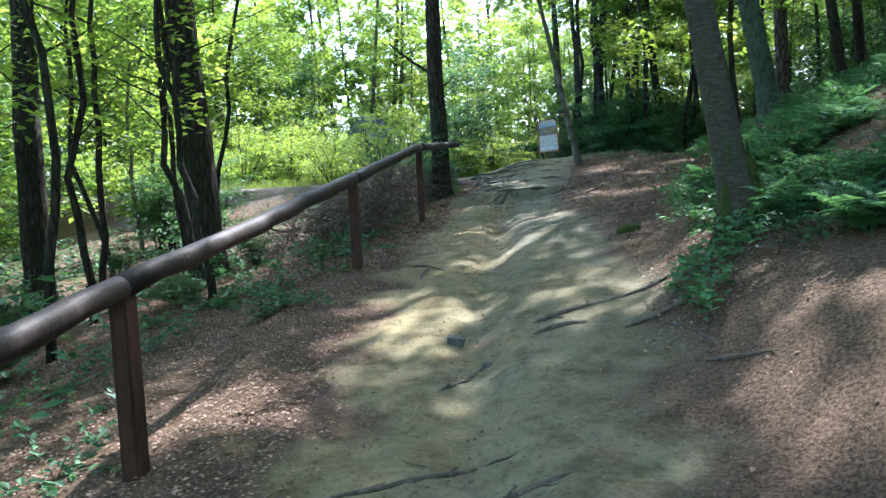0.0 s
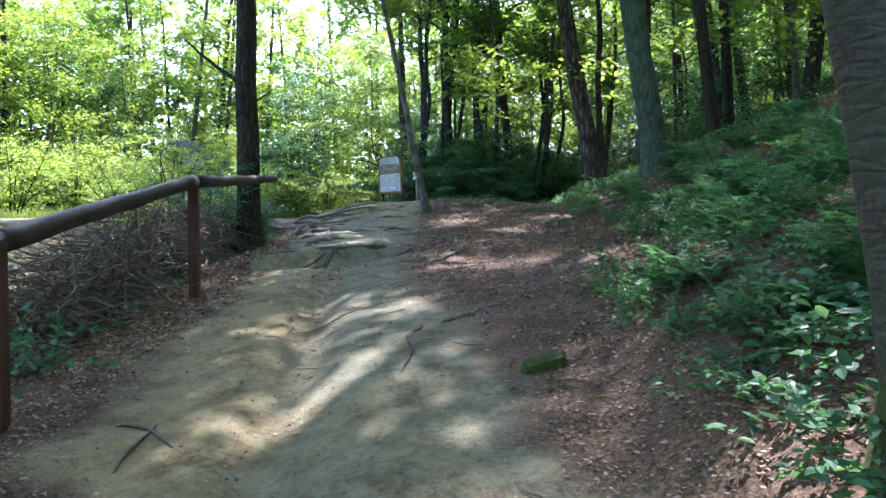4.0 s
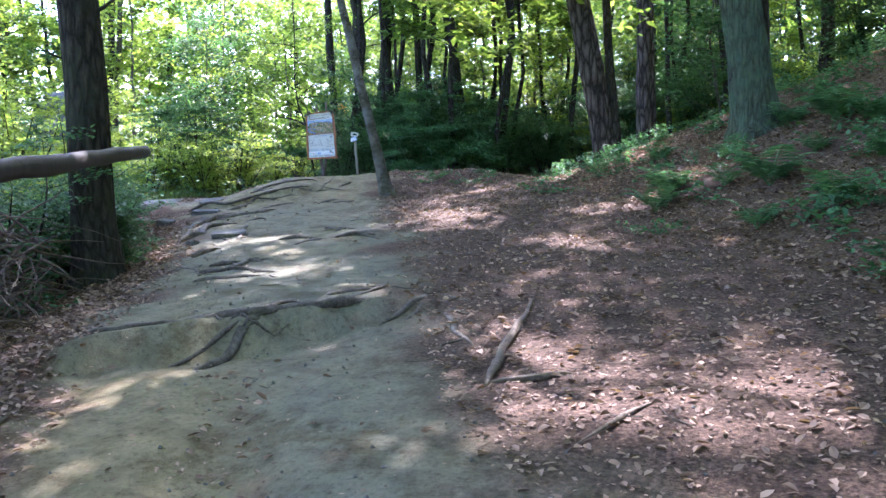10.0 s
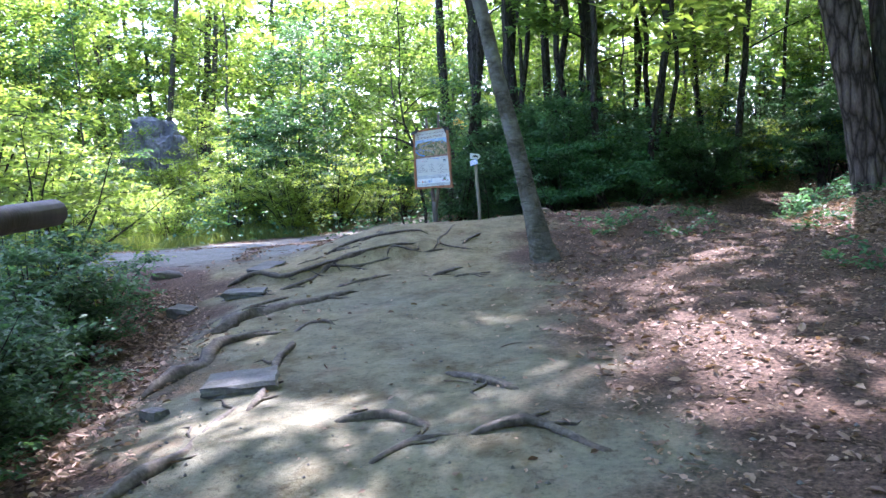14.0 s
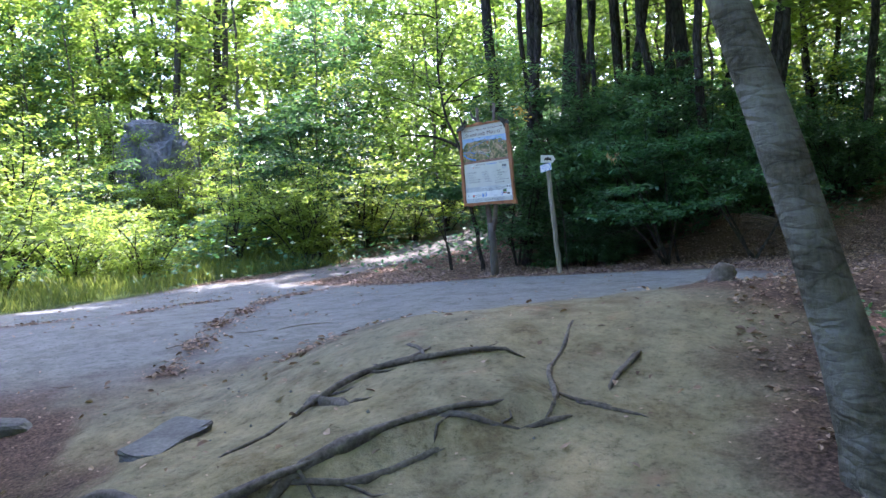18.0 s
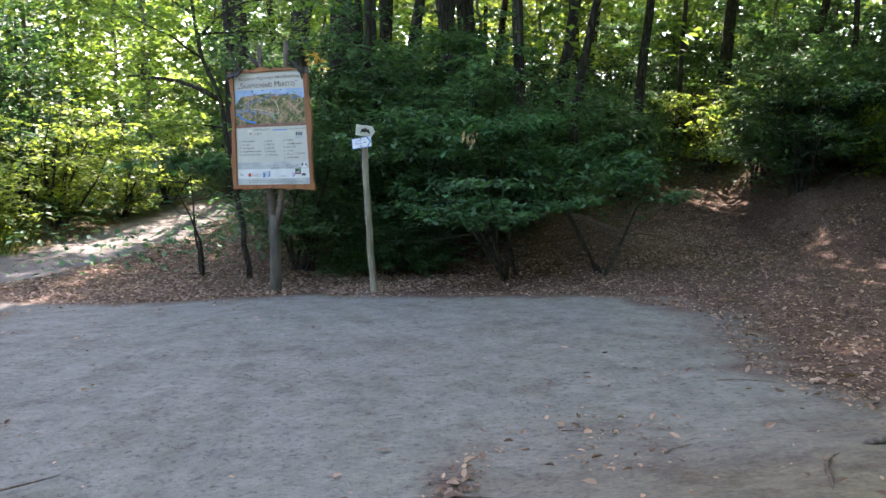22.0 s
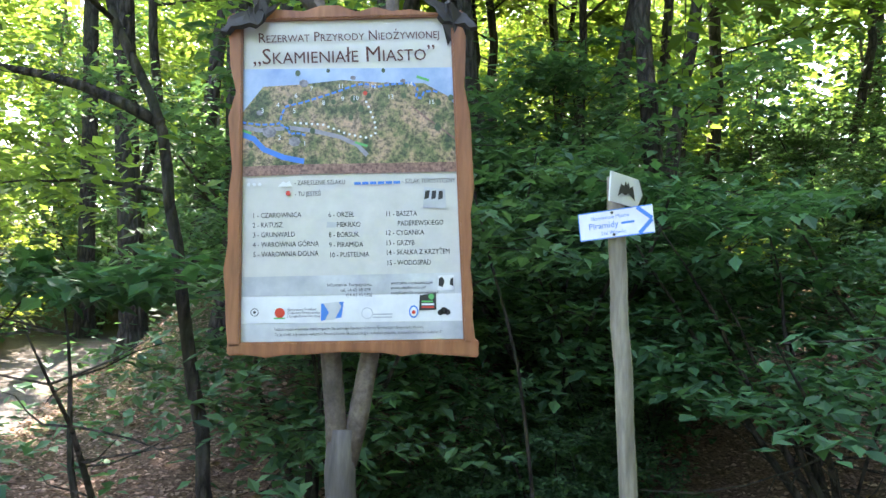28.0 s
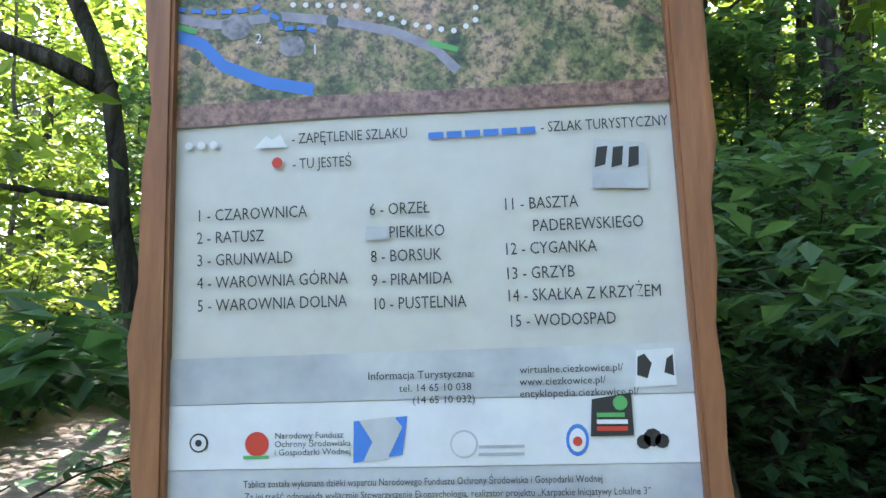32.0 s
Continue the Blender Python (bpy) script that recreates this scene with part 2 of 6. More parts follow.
M = dict(
    ground=ground_material(),
    bark_dark=furrowed("dark_bark", (0.018, 0.014, 0.012), (0.05, 0.04, 0.032), (0.095, 0.076, 0.06), (14, 14, 3.4), (0.05, 0.055, 0.035), 0.025),
    bark_pine=furrowed("furrowed_bark", (0.03, 0.023, 0.02), (0.12, 0.095, 0.082), (0.23, 0.19, 0.165), (9, 9, 1.9), None, 0.05),
    bark_moss=furrowed("algae_covered_bark", (0.052, 0.056, 0.04), (0.095, 0.115, 0.075), (0.135, 0.16, 0.108), (16, 16, 3.2), (0.12, 0.19, 0.12), 0.03),
    bark_band=furrowed("banded_bark", (0.068, 0.054, 0.042), (0.088, 0.07, 0.055), (0.105, 0.085, 0.067), (7, 7, 20), (0.07, 0.08, 0.052), 0.006),
    bark_thin=furrowed("smooth_grey_bark", (0.058, 0.052, 0.036), (0.088, 0.078, 0.056), (0.112, 0.098, 0.07), (6, 6, 17), (0.20, 0.19, 0.165), 0.01),
    arm_wood=mottled("weathered_branch", [(0.3, (0.07, 0.054, 0.041)), (0.7, (0.19, 0.15, 0.115))], 9, bump_scale=50, bump_strength=0.6),
    root=mottled("bare_root", [(0.3, (0.055, 0.045, 0.036)), (0.6, (0.13, 0.11, 0.088)), (0.8, (0.21, 0.185, 0.15))], 10, bump_scale=40, bump_strength=0.8, dist=0.01),
    rail=mottled("weathered_rail_wood", [(0.3, (0.02, 0.0145, 0.0135)), (0.6, (0.044, 0.031, 0.028)), (0.8, (0.085, 0.064, 0.058))], 6, rough=0.6, bump_scale=30, bump_strength=0.5, stretch=(1, 1, 0.3)),
    post=mottled("brown_stained_post", [(0.3, (0.05, 0.024, 0.018)), (0.7, (0.12, 0.058, 0.042))], 6, rough=0.7, bump_scale=30, stretch=(1, 1, 0.2)),
    grey_wood=mottled("grey_weathered_wood", [(0.3, (0.072, 0.0627, 0.0527)), (0.6, (0.1368, 0.1188, 0.0992)), (0.8, (0.1944, 0.1683, 0.1395))], 8, bump_scale=40, stretch=(1, 1, 0.15)),
    pale_wood=mottled("pale_weathered_pole", [(0.3, (0.17, 0.145, 0.10)), (0.6, (0.29, 0.255, 0.19)), (0.8, (0.40, 0.36, 0.28))], 9, bump_scale=40, stretch=(1, 1, 0.15)),
    frame_wood=mottled("orange_stained_timber", [(0.25, (0.16, 0.055, 0.022)), (0.5, (0.30, 0.115, 0.045)), (0.75, (0.42, 0.19, 0.085))], 5, rough=0.45, spec=0.4, bump_scale=30, bump_strength=0.35, stretch=(1, 1, 0.12)),
    stone=mottled("pale_sandstone", [(0.3, (0.0806, 0.0775, 0.0713)), (0.7, (0.1736, 0.1674, 0.155))], 4, bump_scale=50),
    rock=mottled("dark_sandstone_crag", [(0.3, (0.075, 0.078, 0.085)), (0.7, (0.24, 0.235, 0.235))], 1.2, bump_scale=7, bump_strength=1.0, dist=0.15),
    moss=mottled("moss", [(0.3, (0.025, 0.04, 0.008)), (0.7, (0.08, 0.105, 0.022))], 20, bump_scale=90, bump_strength=1.0),
    twig=mottled("dead_twig", [(0.3, (0.07, 0.05, 0.037)), (0.7, (0.21, 0.165, 0.125))], 14, bump_scale=60),
    leaf_canopy=leaf_material("canopy_leaf", (0.058, 0.108, 0.024), (0.14, 0.225, 0.052), 0.55),
    # darker, bluer leaf: the shade of the wood is put into its colour
    leaf_shrub=leaf_material("shade_darkened_leaf", (0.030, 0.078, 0.042), (0.072, 0.155, 0.07), 0.42, 0.5, 0.25),
    # lighter, yellower leaf: sunlight is put into its colour
    leaf_bright=leaf_material("sun_lightened_leaf", (0.10, 0.165, 0.03), (0.205, 0.285, 0.065), 0.55),
    leaf_fern=leaf_material("fern_green", (0.045, 0.12, 0.066), (0.10, 0.22, 0.12), 0.4, 0.55, 0.3),
    leaf_bramble=leaf_material("bramble_green", (0.026, 0.08, 0.042), (0.066, 0.16, 0.075), 0.35, 0.55, 0.3),
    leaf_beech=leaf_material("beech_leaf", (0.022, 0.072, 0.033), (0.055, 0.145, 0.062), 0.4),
    leaf_dry=leaf_material("dry_hanging_leaf", (0.22, 0.15, 0.09), (0.36, 0.27, 0.17), 0.3),
    leaf_dead=leaf_material("fallen_leaf", (0.085, 0.052, 0.036), (0.31, 0.215, 0.16), 0.1, 0.7, 0.2),
    grass=leaf_material("grass_blade", (0.06, 0.095, 0.025), (0.13, 0.165, 0.05), 0.4),
    leaf_yellow=leaf_material("yellowing_leaf", (0.35, 0.20, 0.03), (0.5, 0.33, 0.06), 0.4),
)


# ---- mesh helpers ----
def mesh_np(name, verts, faces, mat, smooth=False):
    """A mesh from an (n, 3) array and an (m, k) array of corner numbers."""
    verts, faces = np.asarray(verts, np.float32), np.asarray(faces, np.int32)
    me = bpy.data.meshes.new(name)
    me.vertices.add(len(verts))
    me.vertices.foreach_set("co", verts.ravel())
    k = faces.shape[1]
    me.loops.add(faces.size)
    me.loops.foreach_set("vertex_index", faces.ravel())
    me.polygons.add(len(faces))
    me.polygons.foreach_set("loop_start", np.arange(0, faces.size, k, dtype=np.int32))
    me.polygons.foreach_set("use_smooth", np.full(len(faces), smooth))
    me.materials.append(mat)
    me.update(calc_edges=True)
    return me


def part_np(name, verts, faces, mat, parent=None, label="", smooth=False):
    ob = new(name, mesh_np(name, verts, faces, mat, smooth))
    ob.parent = parent
    return tagged(ob, label)


def part(name, bm, mat, parent=None, label="", smooth=False):
    me = bpy.data.meshes.new(name)
    for f in bm.faces:
        f.smooth = smooth
    bm.to_mesh(me)
    bm.free()
    me.materials.append(mat)
    ob = new(name, me)
    ob.parent = parent
    return tagged(ob, label)


def thing(name, at, label, category, group="", rz=0.0, kind=""):
    ob = new(name)
    ob.matrix_world = pose(*at, 0, 0, rz)
    return tagged(ob, label, category, group, kind)


def tube(points, radii, sides=8, flat=1.0, wobble=0.0, rng=None, cap=True):
    """Corner points and quads of a tapered round limb along points."""
    pts = np.asarray(points, float)
    n = len(pts)
    tan = np.gradient(pts, axis=0)
    tan /= np.linalg.norm(tan, axis=1)[:, None] + 1e-9
    ref = np.array([0, 0, 1.0]) if abs(tan[:, 2]).mean() < 0.75 else np.array([1.0, 0, 0])
    a = np.cross(tan, ref)
    a /= np.linalg.norm(a, axis=1)[:, None] + 1e-9
    b = np.cross(a, tan)
    ang = np.linspace(0, 2 * np.pi, sides, endpoint=False)
    r = np.asarray(radii, float)[:, None] * np.ones(sides)
    if wobble:
        r = r * (1 + wobble * (rng.random((n, sides)) - 0.5) * 2)
    v = pts[:, None] + r[..., None] * (np.cos(ang)[None, :, None] * a[:, None] + flat * np.sin(ang)[None, :, None] * b[:, None])
    i, j = np.meshgrid(np.arange(n - 1), np.arange(sides), indexing="ij")
    k = (j + 1) % sides
    f = np.stack([i * sides + j, i * sides + k, (i + 1) * sides + k, (i + 1) * sides + j], -1).reshape(-1, 4)
    v = v.reshape(-1, 3)
    if cap:
        v = np.concatenate([v, pts[[0, -1]]])
        s0, s1 = len(v) - 2, len(v) - 1
        js = np.arange(sides)
        ks = (js + 1) % sides
        c0 = np.stack([ks, js, np.full(sides, s0), np.full(sides, s0)], 1)
        o = (n - 1) * sides
        c1 = np.stack([o + js, o + ks, np.full(sides, s1), np.full(sides, s1)], 1)
        f = np.concatenate([f, c0, c1])
    return v, f


def joined(pieces):
    vs, fs, o = [], [], 0
    for v, f in pieces:
        vs.append(v)
        fs.append(np.asarray(f) + o)
        o += len(v)
    return np.concatenate(vs), np.concatenate(fs)


def quads_clean(me):
    """Turn doubled corners of the caps into triangles."""
    bm = bmesh.new()
    bm.from_mesh(me)
    bmesh.ops.dissolve_degenerate(bm, dist=1e-6, edges=bm.edges[:])
    bm.to_mesh(me)
    bm.free()


def leaves(centres, size, rng, flat=0.5, wide=0.55, droop=0.0, dirs=None):
    """Many pointed folded leaves: corner points and quads."""
    c = np.asarray(centres, float)
    n = len(c)
    size = np.broadcast_to(size, n) * (0.65 + 0.7 * rng.random(n))
    if dirs is None:
        th = rng.random(n) * 2 * np.pi
        dirs = np.stack([np.cos(th), np.sin(th), rng.normal(0, 0.35, n) - droop], 1)
    d = dirs / np.linalg.norm(dirs, axis=1)[:, None]
    up = np.stack([rng.normal(0, flat, n), rng.normal(0, flat, n), np.ones(n)], 1)
    side = np.cross(d, up)
    side /= np.linalg.norm(side, axis=1)[:, None] + 1e-9
    nrm = np.cross(side, d)
    s = size[:, None]
    base, tip = c, c + d * s
    mid = c + d * s * 0.45
    l = mid + side * s * wide * 0.5 + nrm * s * 0.08
    r = mid - side * s * wide * 0.5 + nrm * s * 0.08
    v = np.stack([base, r, tip, l], 1).reshape(-1, 3)
    f = np.arange(4 * n).reshape(n, 4)
    return v, f


def round_leaves(centres, size, rng, flat=0.5, wide=0.6, droop=0.0, dirs=None):
    """Broader leaves of six corners, folded along the midrib and bent at the tip."""
    c = np.asarray(centres, float)
    n = len(c)
    size = np.broadcast_to(size, n) * (0.65 + 0.7 * rng.random(n))
    if dirs is None:
        th = rng.random(n) * 2 * np.pi
        dirs = np.stack([np.cos(th), np.sin(th), rng.normal(0, 0.35, n) - droop], 1)
    d = dirs / np.linalg.norm(dirs, axis=1)[:, None]
    up = np.stack([rng.normal(0, flat, n), rng.normal(0, flat, n), np.ones(n)], 1)
    side = np.cross(d, up)
    side /= np.linalg.norm(side, axis=1)[:, None] + 1e-9
    nrm = np.cross(side, d)
    s = size[:, None]
    curl = rng.normal(0.02, 0.13, n)[:, None]
    fold = (0.05 + 0.14 * rng.random(n))[:, None]
    def at(along, across, lift):
        return c + d * s * along + side * s * wide * across + nrm * s * lift
    v = np.stack([c, at(0.30, -0.46, fold), at(0.68, -0.36, fold + curl * 0.5), at(1.0, 0, curl), at(0.68, 0.36, fold + curl * 0.5), at(0.30, 0.46, fold)], 1).reshape(-1, 3)
    k = np.arange(n)[:, None] * 6
    f = np.concatenate([k + np.array([[0, 1, 2, 3]]), k + np.array([[0, 3, 4, 5]])])
    return v, f


# ---- the lie of the land: s runs along the climb towards the sign, u to its right ----
def to_su(x, y):
    return -0.59016 * x + 0.80729 * y, 0.80729 * x + 0.59016 * y


def to_xy(s, u):
    return -0.59016 * s + 0.80729 * u, 0.80729 * s + 0.59016 * u


def step(v, a, b):
    t = np.clip((v - a) / (b - a), 0, 1)
    return t * t * (3 - 2 * t)


S_KNOTS = [-60, -36, -34, -28.5, -25, -21, -18.3, -15, -12, -10, -7.5, -5, -2, 0, 1, 6, 12, 30, 80]
Z_KNOTS = [-3.4, -2.0, -1.8, -1.33, -1.0, -0.57, -0.38, -0.15, 0.0, 0.1, 0.16, 0.14, 0.03, -0.11, -0.12, -0.05, 0.3, 1.2, 2.5]


def bank_edge(s):
    return np.interp(s, [-60, -34, -28.5, -25, -23.5, -20, -16, -12, -8, -6.2, -5, -4, -2, 3], [-3, -2.9, -3.1, -2.15, -0.9, 0.6, 1.2, 2.3, 3.3, 5.0, 6.9, 7.7, 9.2, 12])


def left_edge(s):
    return np.interp(s, [-60, -34, -28, -25, -21, -18, -15, -12, -9, -7.2, -6], [-5.3, -5.2, -5.05, -4.95, -4.4, -4.2, -3.75, -3.7, -4.3, -8, -30])


def height(x, y):
    x, y = np.asarray(x, float), np.asarray(y, float)
    s, u = to_su(x, y)
    z = np.interp(s, S_KNOTS, Z_KNOTS)
    d = np.maximum(0, u - bank_edge(s))
    slope = np.interp(s, [-60, -28, -20, -14, -8, -3, 3], [0.5, 0.5, 0.52, 0.42, 0.28, 0.27, 0.24])
    z = z + slope * (np.minimum(d, 6) + 0.3 * np.clip(d - 6, 0, 20)) * step(d, -0.3, 0.8)
    # the path itself tilts, higher on the side of the bank
    low_u = np.interp(s, [-24, -20], [-3.9, -2.6])
    tilt = np.interp(s, [-40, -34, -30, -24, -20, -12, -8, -5], [0, 0.06, 0.14, 0.15, 0.085, 0.085, 0.03, 0])
    z = z + tilt * (np.clip(u, -4.6, bank_edge(s)) - low_u)
    d = np.maximum(0, left_edge(s) - 0.4 - u)
    z = z - 0.16 * np.minimum(d, 14) * (1 - step(s, -8, -4))
    # the mound below the plateau, the hollow beside it, the rut
    z = z + 0.40 * np.exp(-((s + 8.3) / 1.5) ** 2) * step(u, -3.6, -1.7) * (1 - step(u, 1.5, 4))
    z = z - 0.30 * np.exp(-((s + 12) / 3.5) ** 2) * step(-u, 3.3, 4.6) * (1 - step(-u, 6, 9))
    rut = np.interp(s, [-36, -28, -24, -19], [-4.15, -4.05, -3.6, -3.2])
    z = z - 0.11 * np.exp(-((u - rut) / 0.22) ** 2) * step(s, -40, -36) * (1 - step(s, -21, -18.5))
    # the small drop below the long root on the mound
    brink = np.interp(u, [-3.5, -3.0, -2.5, -1.4], [-9.6, -10.1, -9.95, -9.75])
    z = z + 0.11 * step(s, brink - 0.10, brink + 0.02) * (1 - step(s, brink, brink + 1.3)) * step(u, -3.7, -3.2) * (1 - step(u, -1.5, -1.2))
    ledge = np.interp(u, [-4.2, -3.1, -2.2, -1.6], [-18.42, -18.55, -18.32, -18.45])
    z = z + 0.24 * (step(s, ledge - 0.09, ledge + 0.04) - step(s, ledge - 1.8, ledge + 2.2)) * step(u, -4.6, -4.0) * (1 - step(u, -2.9, -1.5))
    # the knoll behind the sign, and the bank of the trail beside it
    z = z + 0.72 * np.exp(-((s - 1.1) / 1.2) ** 2 - ((u - 4.8) / 1.7) ** 2)
    z = z + 0.26 * np.maximum(0, s - 1.4) * (1 - 0.5 * step(s, 6, 12)) * step(u, -0.5, 2) * step(u - left_trail_u(s), 0.9, 3.4) * (1 - step(u, 5.5, 7.0)) * (1 - step(s, 16, 24))
    z = z + 0.85 * step(u - right_trail_u(s), 0.8, 2.4) * step(s, -2.5, 0.5) * (1 - step(s, 9, 13)) * (1 - step(u, 20, 26))
    z = z + 0.13 * np.clip(s + 0.5, 0, 16.5) * step(u, 6.2, 7.2)
    return z


def unevenness(x, y):
    p = Vector((x, y, 0))
    return noise.fractal(p * 1.3, 1.0, 2.0, 5), noise.noise(p * 4.3)


def relief(bumps, rough, s):
    plateau = step(s, -7, -5.5) * (np.asarray(s) < 1)
    return bumps * 0.028 * (1 - 0.7 * plateau) + rough * 0.012 * (1 - 0.5 * plateau)


def left_trail_u(s):
    return np.interp(s, [-3, 1, 3, 5.3, 8, 10], [-6.2, -4.6, -2.8, -1.2, 0.2, 1.8])


def right_trail_u(s):
    return np.interp(s, [-4, -1, 3, 8], [5.0, 7.0, 10.0, 14.5])


def debris(s, u):
    """The dark lines of swept-up litter on the sand of the clearing."""
    s, u = np.asarray(s, float), np.asarray(u, float)
    a = np.exp(-((u - np.interp(s, [-7, -5, -2.5, 0.4], [-3.7, -3.71, -3.56, -2.75])) / 0.15) ** 2) * (s > -7.2) * (s < 0.6)
    b = np.exp(-((u - np.interp(s, [-3.3, -2.8, -1.4], [-6.4, -5.2, -4.3])) / 0.16) ** 2) * (s > -3.6) * (s < -1.2)
    c = np.exp(-((s - np.interp(u, [-2.6, -1.9, -0.8], [-7.7, -7.4, -6.0])) / 0.13) ** 2) * (u > -2.8) * (u < -0.6)
    d = 0.8 * np.exp(-((s + 6.3) / 0.35) ** 2 - ((u + 0.2) / 0.3) ** 2)
    return np.maximum(np.maximum(a, b), np.maximum(c, d)) * (0.65 + 0.35 * np.sin(s * 5.1 + u * 3.3))


def side_path_u(s):
    return np.interp(s, [-18, -16.9, -15.6], [3.3, 2.55, 1.6])


def ground_z(x, y):
    s, u = to_su(x, y)
    near = -40 < s < 14 and abs(u) < 14
    return float(height(x, y) + (relief(*unevenness(x, y), s) if near else 0.0))


# ---- ground ----
def spaced(lo, hi, near_lo, near_hi, fine, grow=1.12):
    vals = list(np.arange(near_lo, near_hi, fine))
    for sign, end, v in ((-1, lo, near_lo), (1, hi, vals[-1])):
        stepw = fine
        while sign * (end - v) > 0:
            stepw *= grow
            v += sign * stepw
            vals.append(v)
    return np.array(sorted(vals))


GRID = {}


def meadow_edge(s):
    return np.interp(s, [-4, 0.3, 1.1, 2.9, 3.9, 6, 9], [-9.0, -6.9, -6.0, -4.9, -2.9, -2.5, -2.2])


def sand_end(u):
    return np.interp(u, [-8, -6.5, -5, -4, -3, -2, 0], [0.3, 0.8, 2.4, 2.0, 0.8, 0.0, -0.4])


def ground_zs(x, y):
    """Heights of the ground sheet under many places at once."""
    s, u = to_su(np.asarray(x), np.asarray(y))
    S, U, Z = GRID["S"], GRID["U"], GRID["Z"]
    i, j = np.clip(np.searchsorted(S, s) - 1, 0, len(S) - 2), np.clip(np.searchsorted(U, u) - 1, 0, len(U) - 2)
    a, b = (s - S[i]) / (S[i + 1] - S[i]), (u - U[j]) / (U[j + 1] - U[j])
    return (1 - a) * ((1 - b) * Z[i, j] + b * Z[i, j + 1]) + a * ((1 - b) * Z[i + 1, j] + b * Z[i + 1, j + 1])


def build_ground():
    S = spaced(-700, 700, -37, 6, 0.11)
    U = spaced(-700, 700, -8.5, 11, 0.11)
    s, u = [a.ravel() for a in np.meshgrid(S, U, indexing="ij")]
    x, y = to_xy(s, u)
    z = height(x, y)
    near = (s > -40) & (s < 14) & (abs(u) < 14)
    bumps = np.zeros(len(x))
    rough = np.zeros(len(x))
    for i in np.flatnonzero(near):
        bumps[i], rough[i] = unevenness(x[i], y[i])
    z = z + relief(bumps, rough, s)
    GRID.update(S=S, U=U, Z=z.reshape(len(S), len(U)))
    n0, n1 = len(S), len(U)
    i, j = np.meshgrid(np.arange(n0 - 1), np.arange(n1 - 1), indexing="ij")
    f = np.stack([i * n1 + j, (i + 1) * n1 + j, (i + 1) * n1 + j + 1, i * n1 + j + 1], -1).reshape(-1, 4)
    me = mesh_np("ground", np.stack([x, y, z], 1), f[:, ::-1], M["ground"], True)
    w = bumps * 0.55 + rough * 0.12
    er = np.interp(s, [-60, -34, -30, -27.5, -24, -20, -16, -12, -9, -7, -5.4, -3.8, -2.6, -1.9, -1], [-3.4, -3.4, -3.2, -2.6, -2.4, -2.3, -1.5, -0.9, -0.2, 0.9, 1.7, 3.0, 2.9, 1.9, 0.4])
    cl = np.maximum(left_edge(s), np.interp(s, [-13, -12, -9.5, -8, -6.8], [-30, -3.7, -3.6, -3.9, -5]))
    clay = step(u + w, cl - 0.15, cl + 0.35) * (1 - step(u + w, er - 0.35, er + 0.35)) * (1 - step(s + 0.6 * w, -8.3, -6.3))
    right_trail = (1 - step(abs(u - right_trail_u(s)) + 0.5 * w, 0.8, 1.5)) * step(s, -5, -3) * (1 - step(s, 5, 7))
    left_trail = (1 - step(abs(u - left_trail_u(s)) + 0.5 * w, 0.8, 1.3)) * step(s, -3.5, -2) * (1 - step(s, 10, 14))
    sand = step(s + 0.7 * w, -8.0, -6.2) * (1 - step(s + 0.5 * w, sand_end(u) - 0.35, sand_end(u) + 0.15)) * (1 - step(u + w, er - 0.3, er + 0.5))
    sand = np.maximum(sand * (u > -16), 0) * (1 - 0.95 * debris(s, u + 0.12 * w))
    clay = clay * (1 - 0.6 * debris(s, u + 0.12 * w))
    bare = np.maximum(np.maximum((1 - step(u + w, bank_edge(s) - 0.3, bank_edge(s) + 0.5)) * step(u, left_edge(s) - 0.6, left_edge(s)) * (1 - step(s, -1.2, -0.4)), right_trail), left_trail)
    side_path = (1 - step(abs(u - side_path_u(s)) + 0.3 * w, 0.25, 0.5)) * step(s, -18.6, -18) * (1 - step(s, -15.6, -14.8))
    bare = np.maximum(bare, side_path)
    grass = step(meadow_edge(s) - u + 0.4 * w, -0.1, 0.3) * step(s, -4.2, -3.0)
    grass = np.maximum(grass, 0.75 * step(s, 3.0, 6))
    grass = np.maximum(grass, 0.6 * step(np.abs(u), 16, 20)) * (1 - left_trail) * (1 - right_trail)
    track = np.interp(s, [-36, -28, -24, -19], [-4.15, -4.05, -3.6, -3.2])
    ochre = 0.62 * (1 - step(u, track - 0.25, track + 0.35)) * (1 - step(s, -20, -17)) + 0.34 * step(u, track, track + 0.3) * (1 - step(u, -3.0, -2.2)) * (1 - step(s, -27, -22))
    ochre = ochre + 0.6 * np.exp(-((s + 9.4) / 1.5) ** 2) + 0.15 * np.exp(-((s + 12.5) / 1.5) ** 2) + 0.1
    for name, vals in (("ochre", ochre), ("clay", clay), ("sand", np.maximum(sand, 0.7 * left_trail) * (1 - grass)), ("bare", bare), ("grass", grass)):
        a = me.attributes.new(name, "FLOAT", "POINT")
        a.data.foreach_set("value", np.clip(vals, 0, 1).astype(np.float32))
    ob = new("ground", me)
    return tagged(ob, "forest floor of trodden clay, pale sand and brown leaf litter", "ground", kind="structure")


ground = build_ground()


# ---- trees ----
def limb_points(start, way, length, rng, n=7, rise=0.15, wander=0.12):
    p, d, out = np.array(start, float), np.array(way, float), []
    d /= np.linalg.norm(d)
    for k in range(n):
        out.append(p.copy())
        d = d + rng.normal(0, wander, 3) + np.array([0, 0, rise / n])
        d /= np.linalg.norm(d)
        p = p + d * length / (n - 1)
    return np.array(out)


